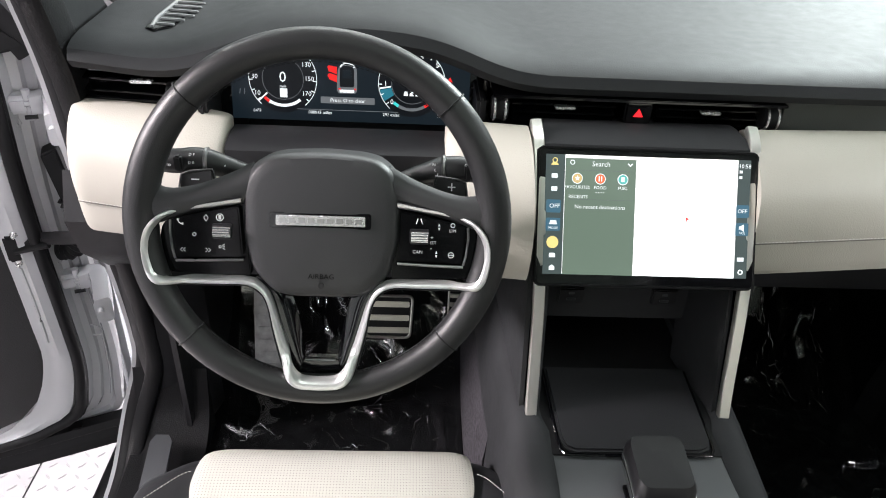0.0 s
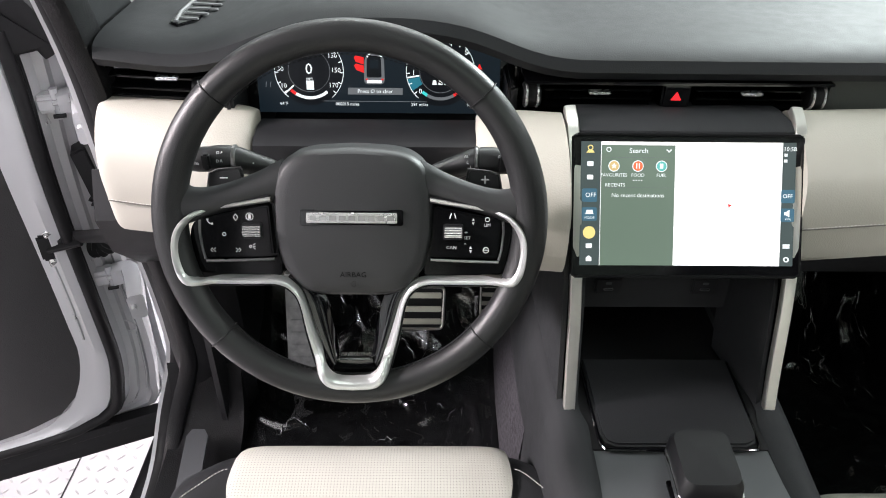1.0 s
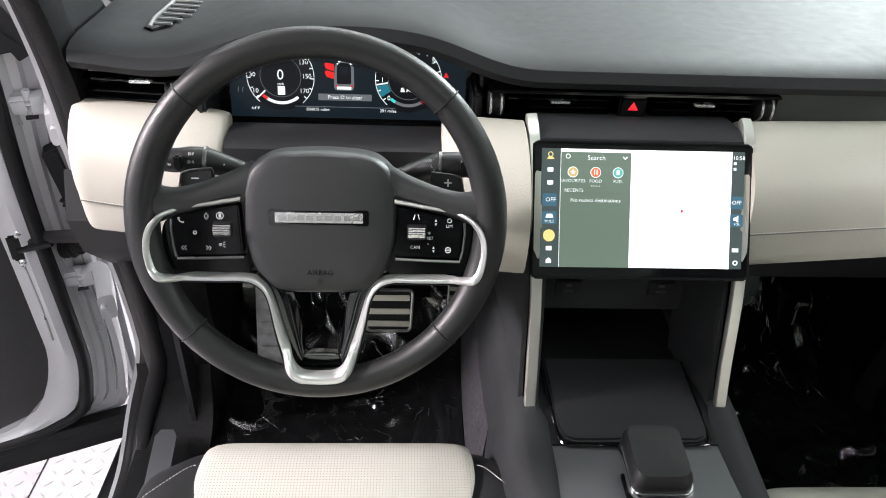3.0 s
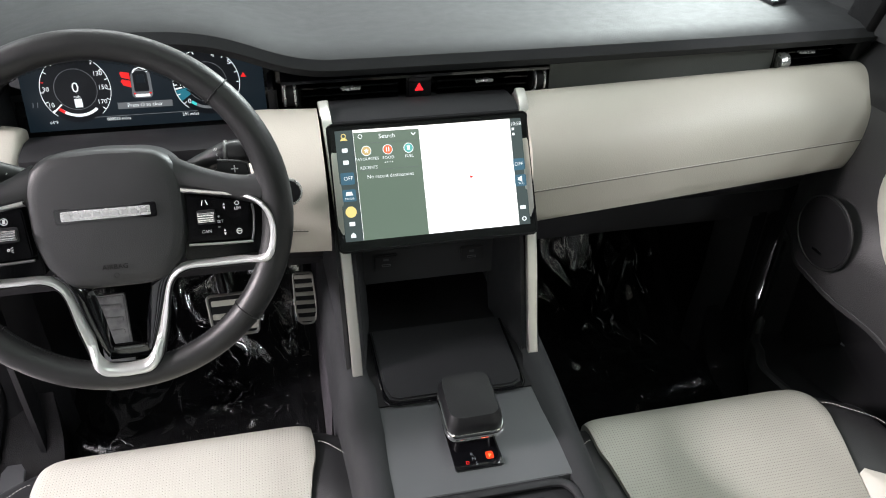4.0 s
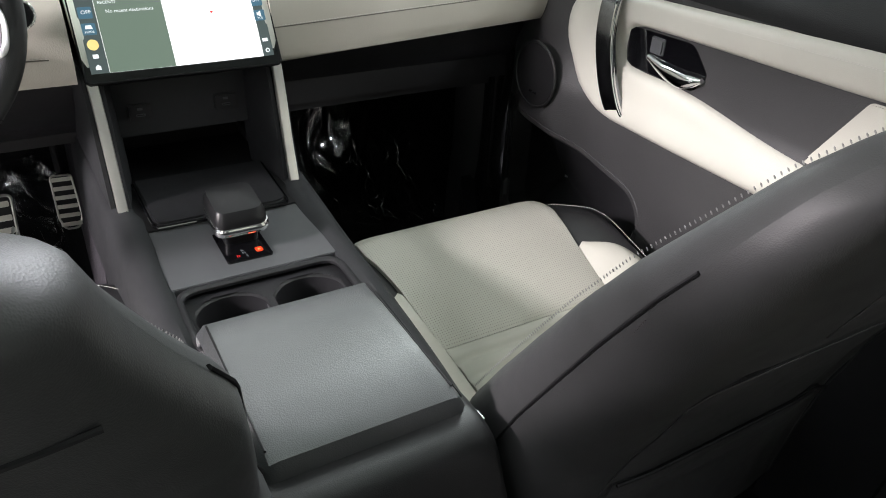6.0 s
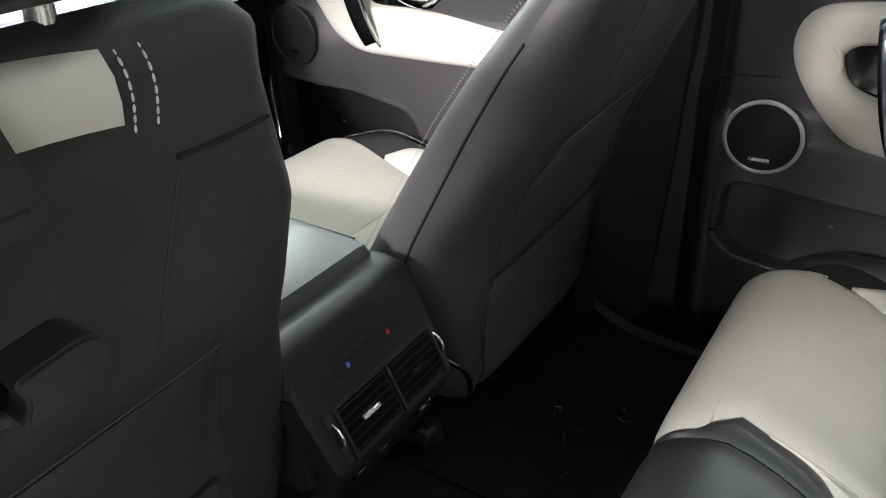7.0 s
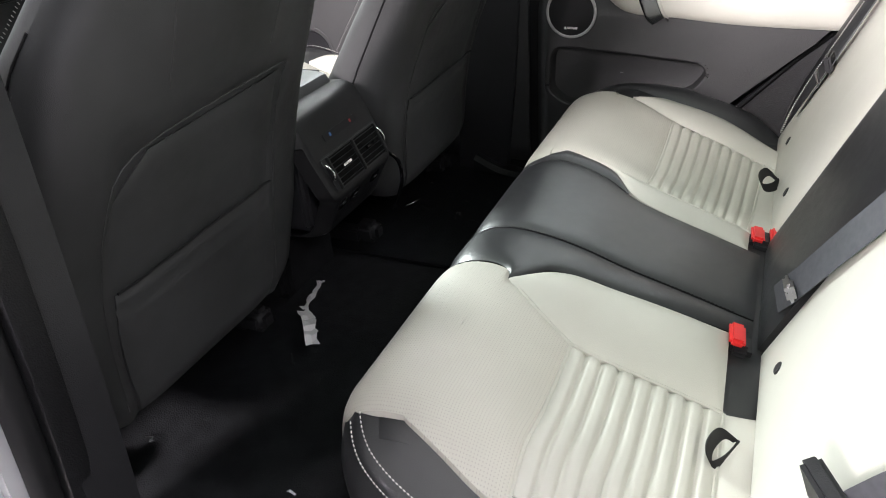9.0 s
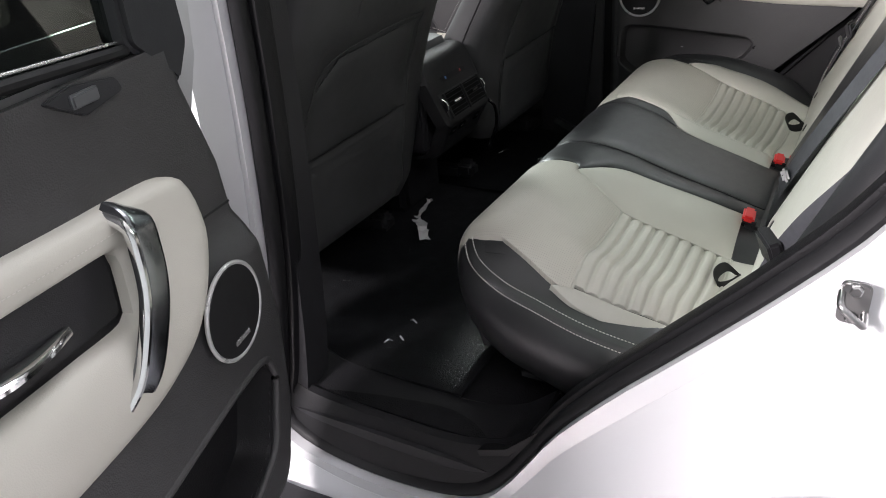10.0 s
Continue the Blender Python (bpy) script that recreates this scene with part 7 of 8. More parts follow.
bl = webbing("seat_belt", "grey belt hanging down beside the backrest", [(0.52, -1.497, 1.06), (0.50, -1.447, 0.94), (0.495, -1.400, 0.83), (0.52, -1.367, 0.74), (0.59, -1.34, 0.64)], side=(1, -0.2, 0.1))
part("tongue", rbox((0.497, -1.388, 0.815), (0.058, 0.012, 0.034), 0.004, 2, turn=(-20, 0, -10)), PLASTIC, bl, "black belt tongue holder")
part("tongue_plate", rbox((0.500, -1.372, 0.780), (0.022, 0.004, 0.036), 0.002, 2, turn=(-20, 0, -10)), STEEL_DARK, bl, "steel tongue")
bm_ = webbing("seat_belt", "grey centre belt lying across the backrest", [(-0.33, -1.500, 1.06), (-0.285, -1.438, 0.93), (-0.225, -1.381, 0.80), (-0.184, -1.346, 0.715), (-0.150, -1.331, 0.67)], side=(1, 0.2, 0.35))
part("tongue_plate", rbox((-0.186, -1.342, 0.712), (0.060, 0.012, 0.024), 0.004, 2, turn=(-23, 18, 0)), STEEL_DARK, bm_, "steel tongue")
bs = webbing("seat_belt", "dark belt running down to the sill behind the door opening", [(-0.675, -1.53, 1.08), (-0.66, -1.47, 0.95), (-0.625, -1.40, 0.83), (-0.605, -1.365, 0.74), (-0.62, -1.345, 0.64)], width=0.03, side=(0.5, 0.8, 0.1))
part("tongue", rbox((-0.600, -1.366, 0.778), (0.056, 0.018, 0.046), 0.004, 2, turn=(-20, 0, 25)), PLASTIC, bs, "black belt tongue holder")


def pull_loop(place, label):
    P = curve([place, (place[0] - 0.012, place[1] + 0.022, place[2] + 0.024), (place[0] - 0.042, place[1] + 0.034, place[2] + 0.026), (place[0] - 0.056, place[1] + 0.028, place[2] + 0.012), (place[0] - 0.03, place[1] + 0.012, place[2] + 0.002), place], 30)
    lp = thing("pull_loop", label, "strap", "pull loops")
    part("strap", shell([[p - np.array((0, 0.004, 0.008)), p + np.array((0, 0.004, 0.008))] for p in P], 0.0015), RUBBER, lp)


pull_loop((0.325, -1.330, 0.630), "black fabric pull loop at the back of the cushion")
pull_loop((-0.360, -1.310, 0.590), "black fabric pull loop at the back of the cushion")

# ---- doors ----
def inside(pts, a, b):
    hit = False
    for (x0, y0), (x1, y1) in zip(pts, list(pts[1:]) + [pts[0]]):
        if (y0 > b) != (y1 > b) and a < (x1 - x0) * (b - y0) / (y1 - y0) + x0:
            hit = not hit
    return hit


def pierce(vf, outline, plan):
    """Leaves out the faces of a panel that lie inside an outline of its plan."""
    V, F = np.array(vf[0], float), vf[1]
    return V, [f for f in F if not inside(outline, *plan(V[list(f)].mean(axis=0)))]


def bowl(outline, to, depth):
    P = even(list(outline) + [outline[0]], 64)[:-1]
    m = P.mean(axis=0)
    return grid([[to(*(m + (p - m) * k), -depth * t) for p in P] for k, t in ((1.03, 0.0), (1.0, 0.2), (0.98, 0.6), (0.94, 0.9), (0.80, 1.0), (0.02, 1.0))], True)


def front_right_door():
    d = thing("car_door", "charcoal and cream front passenger door, closed", "car door", "car doors")
    X = lambda y, z, c=0.0: (0.735 - c, y, z)
    def skin(y, z):
        c = 0.0
        c += 0.022 * (1 - sstep(0.90, 0.985, z)) * (1 - sstep(0.22, 0.31, y))
        c -= 0.05 * sstep(1.14, 1.22, z)
        c += 0.02 * sstep(0.02, 0.14, y) * (1 - sstep(1.0, 1.15, z)) * (1 - sstep(0.20, 0.30, y))
        c -= 0.03 * sstep(0.30, 0.36, y)
        c -= 0.05 * (1 - sstep(0.40, 0.50, z))
        return c
    rows = [[X(y, z, skin(y, z)) for y in np.linspace(0.36, -0.72, 150)] for z in np.linspace(0.40, 1.128, 115)]
    part("upper_panel", shell([[X(y, z, skin(y, z) + 0.0015) for y in np.linspace(0.36, -0.72, 90)] for z in np.linspace(1.128, 1.225, 20)], -0.012), LEDGE, d, "black soft upper door panel")
    pk = rounded([(0.335, 0.84), (0.05, 0.812), (-0.11, 0.785), (-0.145, 0.745), (-0.14, 0.69), (-0.08, 0.62), (0.335, 0.55)], 0.03)
    part("panel", pierce(shell(rows, -0.012), pk, lambda p: (p[1], p[2])), DOOR_PLASTIC, d, "charcoal grained door panel")
    # bowl in a darker plastic than its panel, the pocket's shade put into colour
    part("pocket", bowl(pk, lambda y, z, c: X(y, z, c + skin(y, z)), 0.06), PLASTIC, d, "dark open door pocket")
    part("pocket_rim", tube([X(y, z, skin(y, z) + 0.004) for y, z in even(list(pk) + [pk[0]], 80)[:-1]], 0.010, n=8, closed=True), DOOR_PLASTIC, d)
    part("outer_skin", shell([[(0.90 - 0.10 * sstep(0.9, 1.2, z), y, z) for y in np.linspace(0.40, -0.72, 10)] for z in np.linspace(0.32, 1.21, 10)], -0.004), PAINT, d, "white painted outer skin")
    # cream surround: front lobe, upper strip, armrest
    outer = [(-0.70, 1.145), (-0.45, 1.135), (-0.20, 1.122), (0.0, 1.113), (0.062, 1.113), (0.106, 1.098), (0.130, 1.06), (0.124, 1.01), (0.10, 0.965), (0.06, 0.925), (0.0, 0.898), (-0.10, 0.893), (-0.40, 0.893), (-0.70, 0.893)]
    inner = [(-0.70, 1.085), (-0.45, 1.075), (-0.20, 1.070), (-0.06, 1.066), (-0.035, 1.062), (-0.022, 1.052), (-0.018, 1.035), (-0.018, 1.02), (-0.022, 1.005), (-0.036, 0.995), (-0.07, 0.992), (-0.18, 0.988), (-0.40, 0.960), (-0.70, 0.955)]
    low = lambda z: 0.020 * (1 - sstep(0.87, 1.06, z))
    part("cream_panel", quilt(outer, inner, lambda y, z, c: X(y, z, c + max(0.008 + low(z), skin(y, z) + 0.011)), 16, 100, 0.014, 0.012, 0.012), CREAM, d, "cream leather armrest panel")
    part("stitching", stitches([X(y, 1.098 - 0.04 * (y + 0.02), 0.0235) for y in np.linspace(-0.02, -0.68, 40)], 0.005, 0.0034, 0.0006, (-0.0005, 0, 0)), THREAD, d)
    part("insert", shell([[X(y, z, 0.004) for y in np.linspace(-0.12, -0.70, 20)] for z in np.linspace(0.950, 1.09, 10)], -0.006), GREY_INSERT, d, "grey satin door insert")
    part("end_pad", prism(rounded([(-0.395, 0.955), (-0.465, 1.072), (-0.705, 1.082), (-0.705, 0.953)], 0.006), X, 0.0, 0.016, 0.005), CREAM, d, "cream leather pad behind the insert")
    # recess with the release
    rec = rounded([(-0.016, 1.064), (-0.165, 1.069), (-0.208, 1.025), (-0.182, 0.990), (-0.020, 0.992)], 0.014)
    part("handle_bowl", prism(rec, X, -0.02, 0.0135, 0.003), GLOSS, d, "black release recess")
    part("release_lever", tube(curve([X(-0.075, 1.022, 0.015), X(-0.12, 1.010, 0.020), X(-0.165, 1.008, 0.024), X(-0.200, 1.018, 0.020)], 16), [0.005, 0.006, 0.007, 0.008, 0.009, 0.010, 0.011, 0.012, 0.0125, 0.013, 0.013, 0.0125, 0.012, 0.011, 0.009, 0.007, 0.004], 0.006, 10, up=(1, 0, 0)), BRIGHT, d, "chrome door release")
    part("lock_switch", prism(rounded(box2(-0.105, 1.030, -0.075, 1.058), 0.004), X, 0.010, 0.019, 0.003), SATIN, d, "black lock switch")
    C = curve([X(0.018, 1.112, 0.020), X(0.014, 1.095, 0.036), X(0.004, 1.035, 0.046), X(-0.016, 0.97, 0.046), X(-0.036, 0.925, 0.040), X(-0.048, 0.902, 0.026)], 30)
    part("pull_handle", tube(C, 0.022, 0.006, 12, up=(-1, 0, 0), square=True), CHROME_DARK, d, "polished metal pull handle")
    part("handle_edge", tube([(p[0] - 0.005, p[1] - 0.022, p[2]) for p in C], 0.004, 0.005, 8, up=(-1, 0, 0)), BRIGHT, d, "bright chrome handle edge")
    part("grip_slot", ring(X(0.050, 1.035, 0.017), (1, 0, 0), 0.022, 0.004, squash=2.0, up=(0, 1, 0)), PLASTIC, d, "dark grip slot")
    part("grip_hollow", disc(X(0.050, 1.035, 0.0145), (-1, 0, 0), 0.018, 0.002), RUBBER, d)
    # speaker
    sp = X(0.172, 0.922, 0.057)
    part("speaker_grille", disc(sp, (-1, 0, 0), 0.062, 0.006, 40), RUBBER, d, "round black speaker grille")
    part("speaker_ring", ring((sp[0] - 0.004, sp[1], sp[2]), (1, 0, 0), 0.064, 0.0026, n=48, m=8), BRACKET, d, "dark speaker ring")
    part("speaker_mark", rbox((sp[0] - 0.006, sp[1] + 0.0, sp[2] - 0.036), (0.002, 0.025, 0.005), 0.001), CHROME_DARK, d)
    # ledge switch, window frame and pane
    part("ledge_switch", prism(rounded([(0.062, 1.170), (-0.040, 1.170), (-0.050, 1.200), (0.045, 1.200)], 0.006), lambda y, z, c: X(y, z, skin(y, z) + 0.012 + c), -0.002, 0.004, 0.002), PLASTIC, d, "window switch on the door ledge")
    part("switch_key", prism(rounded(box2(-0.016, 1.178, 0.016, 1.193), 0.003), lambda y, z, c: X(y, z, skin(y, z) + 0.016 + c), 0, 0.005, 0.002), SATIN, d)
    part("belt_seal", tube([(0.805, 0.30, 1.222), (0.805, -0.70, 1.240)], 0.010, 0.012, 8, up=(1, 0, 0)), RUBBER, d, "black window seal")
    part("tweeter_base", prism(rounded([(0.30, 1.21), (0.12, 1.21), (0.10, 1.25), (0.22, 1.36), (0.30, 1.36)], 0.02), lambda y, z, c: (0.765 - c, y, z), -0.03, 0.02, 0.01), SOFT, d, "dark mirror corner trim")
    part("tweeter_ring", ring((0.744, 0.205, 1.262), (1, 0, 0), 0.024, 0.003, n=32, m=8), PLASTIC, d)
    part("tweeter_grille", disc((0.7455, 0.205, 1.262), (-1, 0, 0), 0.022, 0.004), RUBBER, d, "round tweeter grille")
    part("window_pane", grid([[(0.815 - 0.16 * t, y, 1.225 + 0.30 * t) for y in np.linspace(0.20 - 0.12 * t, -0.62, 8)] for t in np.linspace(0, 1, 5)]), GLASS, d, "clear window pane")
    return d


LEDGE = mat("black_door_ledge", (0.012, 0.012, 0.013), 0.5, grain=0.2, grain_scale=600, vary=0.15, spec=0.3)
GREY_INSERT = mat("grey_satin_insert", (0.16, 0.15, 0.145), 0.38, vary=0.06, metal=0.2)
# darker, slightly blue chrome for pull handles and a speaker mark
CHROME_DARK = mat("dark_bluish_chrome", (0.27, 0.28, 0.30), 0.22, metal=1.0, vary=0.05)
front_right_door()


def rear_door(name, label, X0, flip=1, da=0.0, dz=0.0):
    """The inner face of a rear door; X(a, z, c): a back from the hinge line, c out of the panel."""
    d = thing(name, label, "car door", "car doors")
    def skin(a, z):
        c = 0.026 * (1 - sstep(0.845, 0.90, z))
        c -= 0.05 * sstep(1.10, 1.20, z)
        c -= 0.04 * (1 - sstep(0.42, 0.52, z))
        c -= 0.03 * (1 - sstep(0.0, 0.035, a))
        return c
    rows = []
    for z in np.linspace(0.46, 1.106 if flip else 1.15, 110):
        a_end = float(np.interp(z, [0.46, 0.60, 0.70, 0.80, 0.95, 1.15], [0.42, 0.50, 0.58, 0.68, 0.78, 0.80] if flip else [0.40, 0.435, 0.541, 0.65, 0.78, 0.80]))
        a_beg = float(np.interp(z, [0.46, 0.53, 0.61, 0.73, 0.885, 0.96, 1.06, 1.15], [0.13, 0.075, 0.04, 0.025, 0.035, 0.042, 0.075, 0.085])) if flip else 0.03
        rows.append([X0(a, z, skin(a - a_beg, z)) for a in np.linspace(a_beg, a_end, 110)])
    X = lambda a, z, c=0.0: X0(a + da, z + dz, c)
    if flip:
        pk = rounded([(0.049, 0.632), (0.056, 0.668), (0.078, 0.679), (0.147, 0.679), (0.293, 0.668), (0.47, 0.66), (0.46, 0.54), (0.22, 0.49), (0.088, 0.54)], 0.02)
    else:
        pk = rounded([(0.064, 0.700), (0.085, 0.722), (0.13, 0.722), (0.255, 0.712), (0.386, 0.701), (0.425, 0.696), (0.446, 0.668), (0.417, 0.627), (0.33, 0.588), (0.20, 0.565), (0.10, 0.573), (0.060, 0.605)], 0.016)
    o = np.array(X(0, 0, 0))
    ua, uz = np.array(X(1, 0, 0)) - o, np.array(X(0, 1, 0)) - o
    part("panel", pierce(shell(rows, -0.012 if flip else 0.012), pk, lambda p: ((p - o) @ ua, (p - o) @ uz)), DOOR_PLASTIC, d, "charcoal grained door panel")
    # left bowl in near-black plastic to paint its shade, right bowl in panel plastic
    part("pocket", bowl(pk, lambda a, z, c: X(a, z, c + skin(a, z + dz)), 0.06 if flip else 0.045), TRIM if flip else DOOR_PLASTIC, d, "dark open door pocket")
    part("pocket_rim", tube([X(a, z, skin(a, z + dz) - (0.002 if flip else 0.0062)) for a, z in even(list(pk) + [pk[0]], 120)[:-1]], 0.0055 if flip else 0.0065, n=10, closed=True), DOOR_PLASTIC, d)
    outer = [(0.74, 1.01), (0.50, 0.99), (0.30, 0.973), (0.20, 0.966), (0.140, 0.958), (0.110, 0.937), (0.107, 0.89), (0.130, 0.850), (0.169, 0.808), (0.215, 0.783), (0.302, 0.769), (0.50, 0.775), (0.72, 0.79)]
    inner = [(0.74, 0.96), (0.50, 0.948), (0.31, 0.936), (0.265, 0.933), (0.245, 0.929), (0.239, 0.918), (0.241, 0.905), (0.245, 0.890), (0.250, 0.876), (0.262, 0.862), (0.33, 0.865), (0.50, 0.876), (0.72, 0.888)]
    if not flip:
        outer = [(0.74, 1.02), (0.50, 1.015), (0.32, 1.01), (0.20, 1.005), (0.155, 0.99), (0.138, 0.955), (0.146, 0.912), (0.182, 0.860), (0.230, 0.815), (0.275, 0.800), (0.34, 0.796), (0.50, 0.782), (0.72, 0.775)]
        inner = [(0.74, 0.955), (0.44, 0.945), (0.40, 0.940), (0.30, 0.950), (0.235, 0.950), (0.213, 0.942), (0.207, 0.930), (0.215, 0.905), (0.232, 0.888), (0.28, 0.873), (0.34, 0.872), (0.415, 0.868), (0.72, 0.87)]
    low = lambda z: 0.022 * (1 - sstep(0.80, 0.97, z))
    part("cream_panel", quilt(outer, inner, lambda a, z, c: X(a, z, c + 0.008 + low(z)), 16, 90, 0.014, 0.012, 0.012), CREAM, d, "cream leather armrest panel")
    part("stitching", stitches([X(a, z, 0.0235) for a, z in curve([(0.72, 0.988), (0.50, 0.970), (0.30, 0.953), (0.20, 0.946)] if flip else [(0.72, 0.995), (0.50, 0.988), (0.30, 0.976), (0.20, 0.966)], 30)], 0.005, 0.0034, 0.0005, tuple((np.array(X(0, 0, 1)) - np.array(X(0, 0, 0))) * 0.0005)), THREAD, d)
    if not flip:
        part("recess", prism(rounded([(0.205, 0.938), (0.235, 0.952), (0.40, 0.942), (0.445, 0.903), (0.415, 0.868), (0.28, 0.872), (0.225, 0.888)], 0.012), X, -0.02, 0.009, 0.003), GLOSS, d, "black release recess")
        part("arm_pad", prism(rounded([(0.44, 0.945), (0.73, 0.956), (0.73, 0.868), (0.42, 0.866), (0.448, 0.903)], 0.004), X, -0.02, 0.016, 0.003), CREAM, d, "cream leather pad")
    else:
      part("recess", prism(rounded([(0.246, 0.934), (0.46, 0.948), (0.52, 0.93), (0.50, 0.876), (0.254, 0.866)], 0.008), X, -0.01, 0.010, 0.003), PLASTIC, d, "black release recess")
    if flip:
      part("insert", prism(rounded([(0.50, 0.950), (0.72, 0.959), (0.715, 0.888), (0.50, 0.878)], 0.006), X, -0.02, 0.012, 0.002), GREY_INSERT, d, "grey satin insert")
    part("release_lever", tube(curve([X(a + (0 if flip else 0.002), z - (0.020 if flip else 0.023), c) for a, z, c in ((0.320, 0.912, 0.012), (0.36, 0.916, 0.020), (0.41, 0.922, 0.024), (0.445, 0.925, 0.020))], 14), [0.005, 0.006, 0.007, 0.008, 0.009, 0.010, 0.011, 0.012, 0.012, 0.012, 0.011, 0.010, 0.008, 0.006, 0.004], 0.006, 10), BRIGHT, d, "chrome door release")
    C = curve([X(a, z, c) for a, z, c in (((0.222, 0.962, 0.010), (0.226, 0.954, 0.034), (0.234, 0.930, 0.043), (0.245, 0.894, 0.048), (0.263, 0.856, 0.048), (0.283, 0.822, 0.044), (0.302, 0.796, 0.030)) if flip else ((0.262, 0.990, 0.016), (0.265, 0.975, 0.034), (0.277, 0.92, 0.046), (0.292, 0.86, 0.048), (0.310, 0.81, 0.040), (0.322, 0.79, 0.026)))], 30)
    n = np.array(X(0, 0, 1)) - np.array(X(0, 0, 0))
    u = np.array(X(1, 0, 0)) - np.array(X(0, 0, 0))
    part("pull_handle", tube(C, 0.0175 if flip else 0.020, 0.006, 12, up=tuple(n), square=True), CHROME_DARK, d, "polished metal pull handle")
    part("handle_edge", tube([p + u * (0.0185 if flip else 0.021) + n * 0.003 for p in C], 0.0045, 0.006, 8, up=tuple(n)), BRIGHT, d, "bright chrome handle edge")
    part("grip_slot", ring(X(0.180 if flip else 0.190, 0.896 if flip else 0.915, 0.018), n, 0.016, 0.004, squash=2.0, up=tuple(u)), CREAM, d)
    sp = np.array(X(0.118, 0.783, 0.032) if flip else X(0.122, 0.803, 0.032))
    part("speaker_grille", disc(tuple(sp), tuple(n), 0.055, 0.006, 40), RUBBER, d, "round black speaker grille")
    part("speaker_ring", ring(tuple(sp + n * 0.004), tuple(n), 0.057, 0.0027 if flip else 0.0036, n=48, m=8), RING, d, "chrome speaker ring")
    part("speaker_mark", prism(box2(-0.016, -0.039, 0.016, -0.033), basis(tuple(sp + n * 0.006), tuple(-u), (0, 0, 1)), -0.001, 0.001, 0), CHROME, d)
    part("split_line", tube([X(0.04, 0.886, 0.0105), X(0.085, 0.890, 0.0120), X(0.130, 0.893, 0.0125)], 0.0015, n=6), RUBBER, d)
    return d


XL = basis((-0.87, -0.77, 0), (-0.966, -0.259, 0), (0, 0, 1))
XLd = lambda a, z, c=0.0: XL(a, z, c)
LEFT_N = np.array(XLd(0, 0, 1)) - np.array(XLd(0, 0, 0))
if LEFT_N[1] > 0:
    XLd = lambda a, z, c=0.0: XL(a, z, -c)
left_rear = rear_door("car_door", "charcoal and cream rear door with tinted window, standing open", XLd, 1, 0.045, 0.03)
part("window_frame", prism(rounded([(0.070, 1.10), (0.085, 1.55), (0.15, 1.55), (0.168, 1.115), (0.10, 1.06)], 0.01), XLd, -0.03, 0.0, 0.006), SOFT, left_rear, "dark window frame trim")
part("window_seal", tube([XLd(0.165, 1.112, -0.01), XLd(0.40, 1.125, -0.01), XLd(0.8, 1.15, -0.01)], 0.006, n=8), RUBBER, left_rear)
part("window_trim", tube([XLd(0.165, 1.120, -0.016), XLd(0.40, 1.133, -0.016), XLd(0.8, 1.158, -0.016)], 0.0016, n=8), CHROME, left_rear, "bright window edge")
gp = part("window_pane", shell([[XLd(a, z, -0.022) for a in np.linspace(0.15, 0.80, 8)] for z in (1.11, 1.25, 1.4, 1.52)], 0.004), TINT, left_rear, "tinted window pane")
part("outer_skin", shell([[XLd(a, z, -0.11 + 0.07 * sstep(0.85, 1.13, z)) for a in np.linspace(0.0, 0.82, 12)] for z in np.linspace(0.36, 1.14, 12)], 0.004), PAINT, left_rear, "white painted outer skin")
part("hinge_edge", shell([[XLd(a + 0.005, z, c) for c in (-0.11 + 0.07 * sstep(0.85, 1.13, z), -0.07, -0.035)] for a, z in ((0.10, 0.48), (0.055, 0.54), (0.028, 0.61), (0.012, 0.73), (0.02, 0.885), (0.03, 0.96), (0.06, 1.06), (0.06, 1.14))], 0.004), PAINT, left_rear, "white painted hinge edge")
part("ledge_switch", prism(rounded([(0.300, 1.100), (0.265, 1.106), (0.205, 1.098), (0.198, 1.084), (0.255, 1.076)], 0.006), XLd, -0.012, 0.004, 0.002), SOFT, left_rear, "window switch on the door")
part("switch_key", prism(rounded(box2(0.235, 1.086, 0.270, 1.099), 0.003), XLd, 0.004, 0.008, 0.002), SATIN, left_rear)

XRd = lambda a, z, c=0.0: (0.700 - c, -0.715 - a, z)
right_rear = rear_door("car_door", "charcoal and cream rear door with chrome speaker ring, closed", XRd, 0, 0.0, 0.055)
part("outer_skin", shell([[(0.90 - 0.10 * sstep(0.9, 1.2, z), y, z) for y in np.linspace(-0.70, -1.50, 8)] for z in np.linspace(0.32, 1.25, 8)], -0.004), PAINT, right_rear, "white painted outer skin")
part("window_pane", grid([[(0.800 - 0.16 * t, y, 1.21 + 0.31 * t) for y in np.linspace(-0.70, -1.47, 8)] for t in np.linspace(0, 1, 5)]), TINT, right_rear, "dark tinted window pane")
part("front_seal", shell([[(0.738, y, z) for y in (-0.58, -0.70, -0.82)] for z in np.linspace(0.40, 1.15, 8)], -0.006), RUBBER, right_rear, "black rubber door seal")


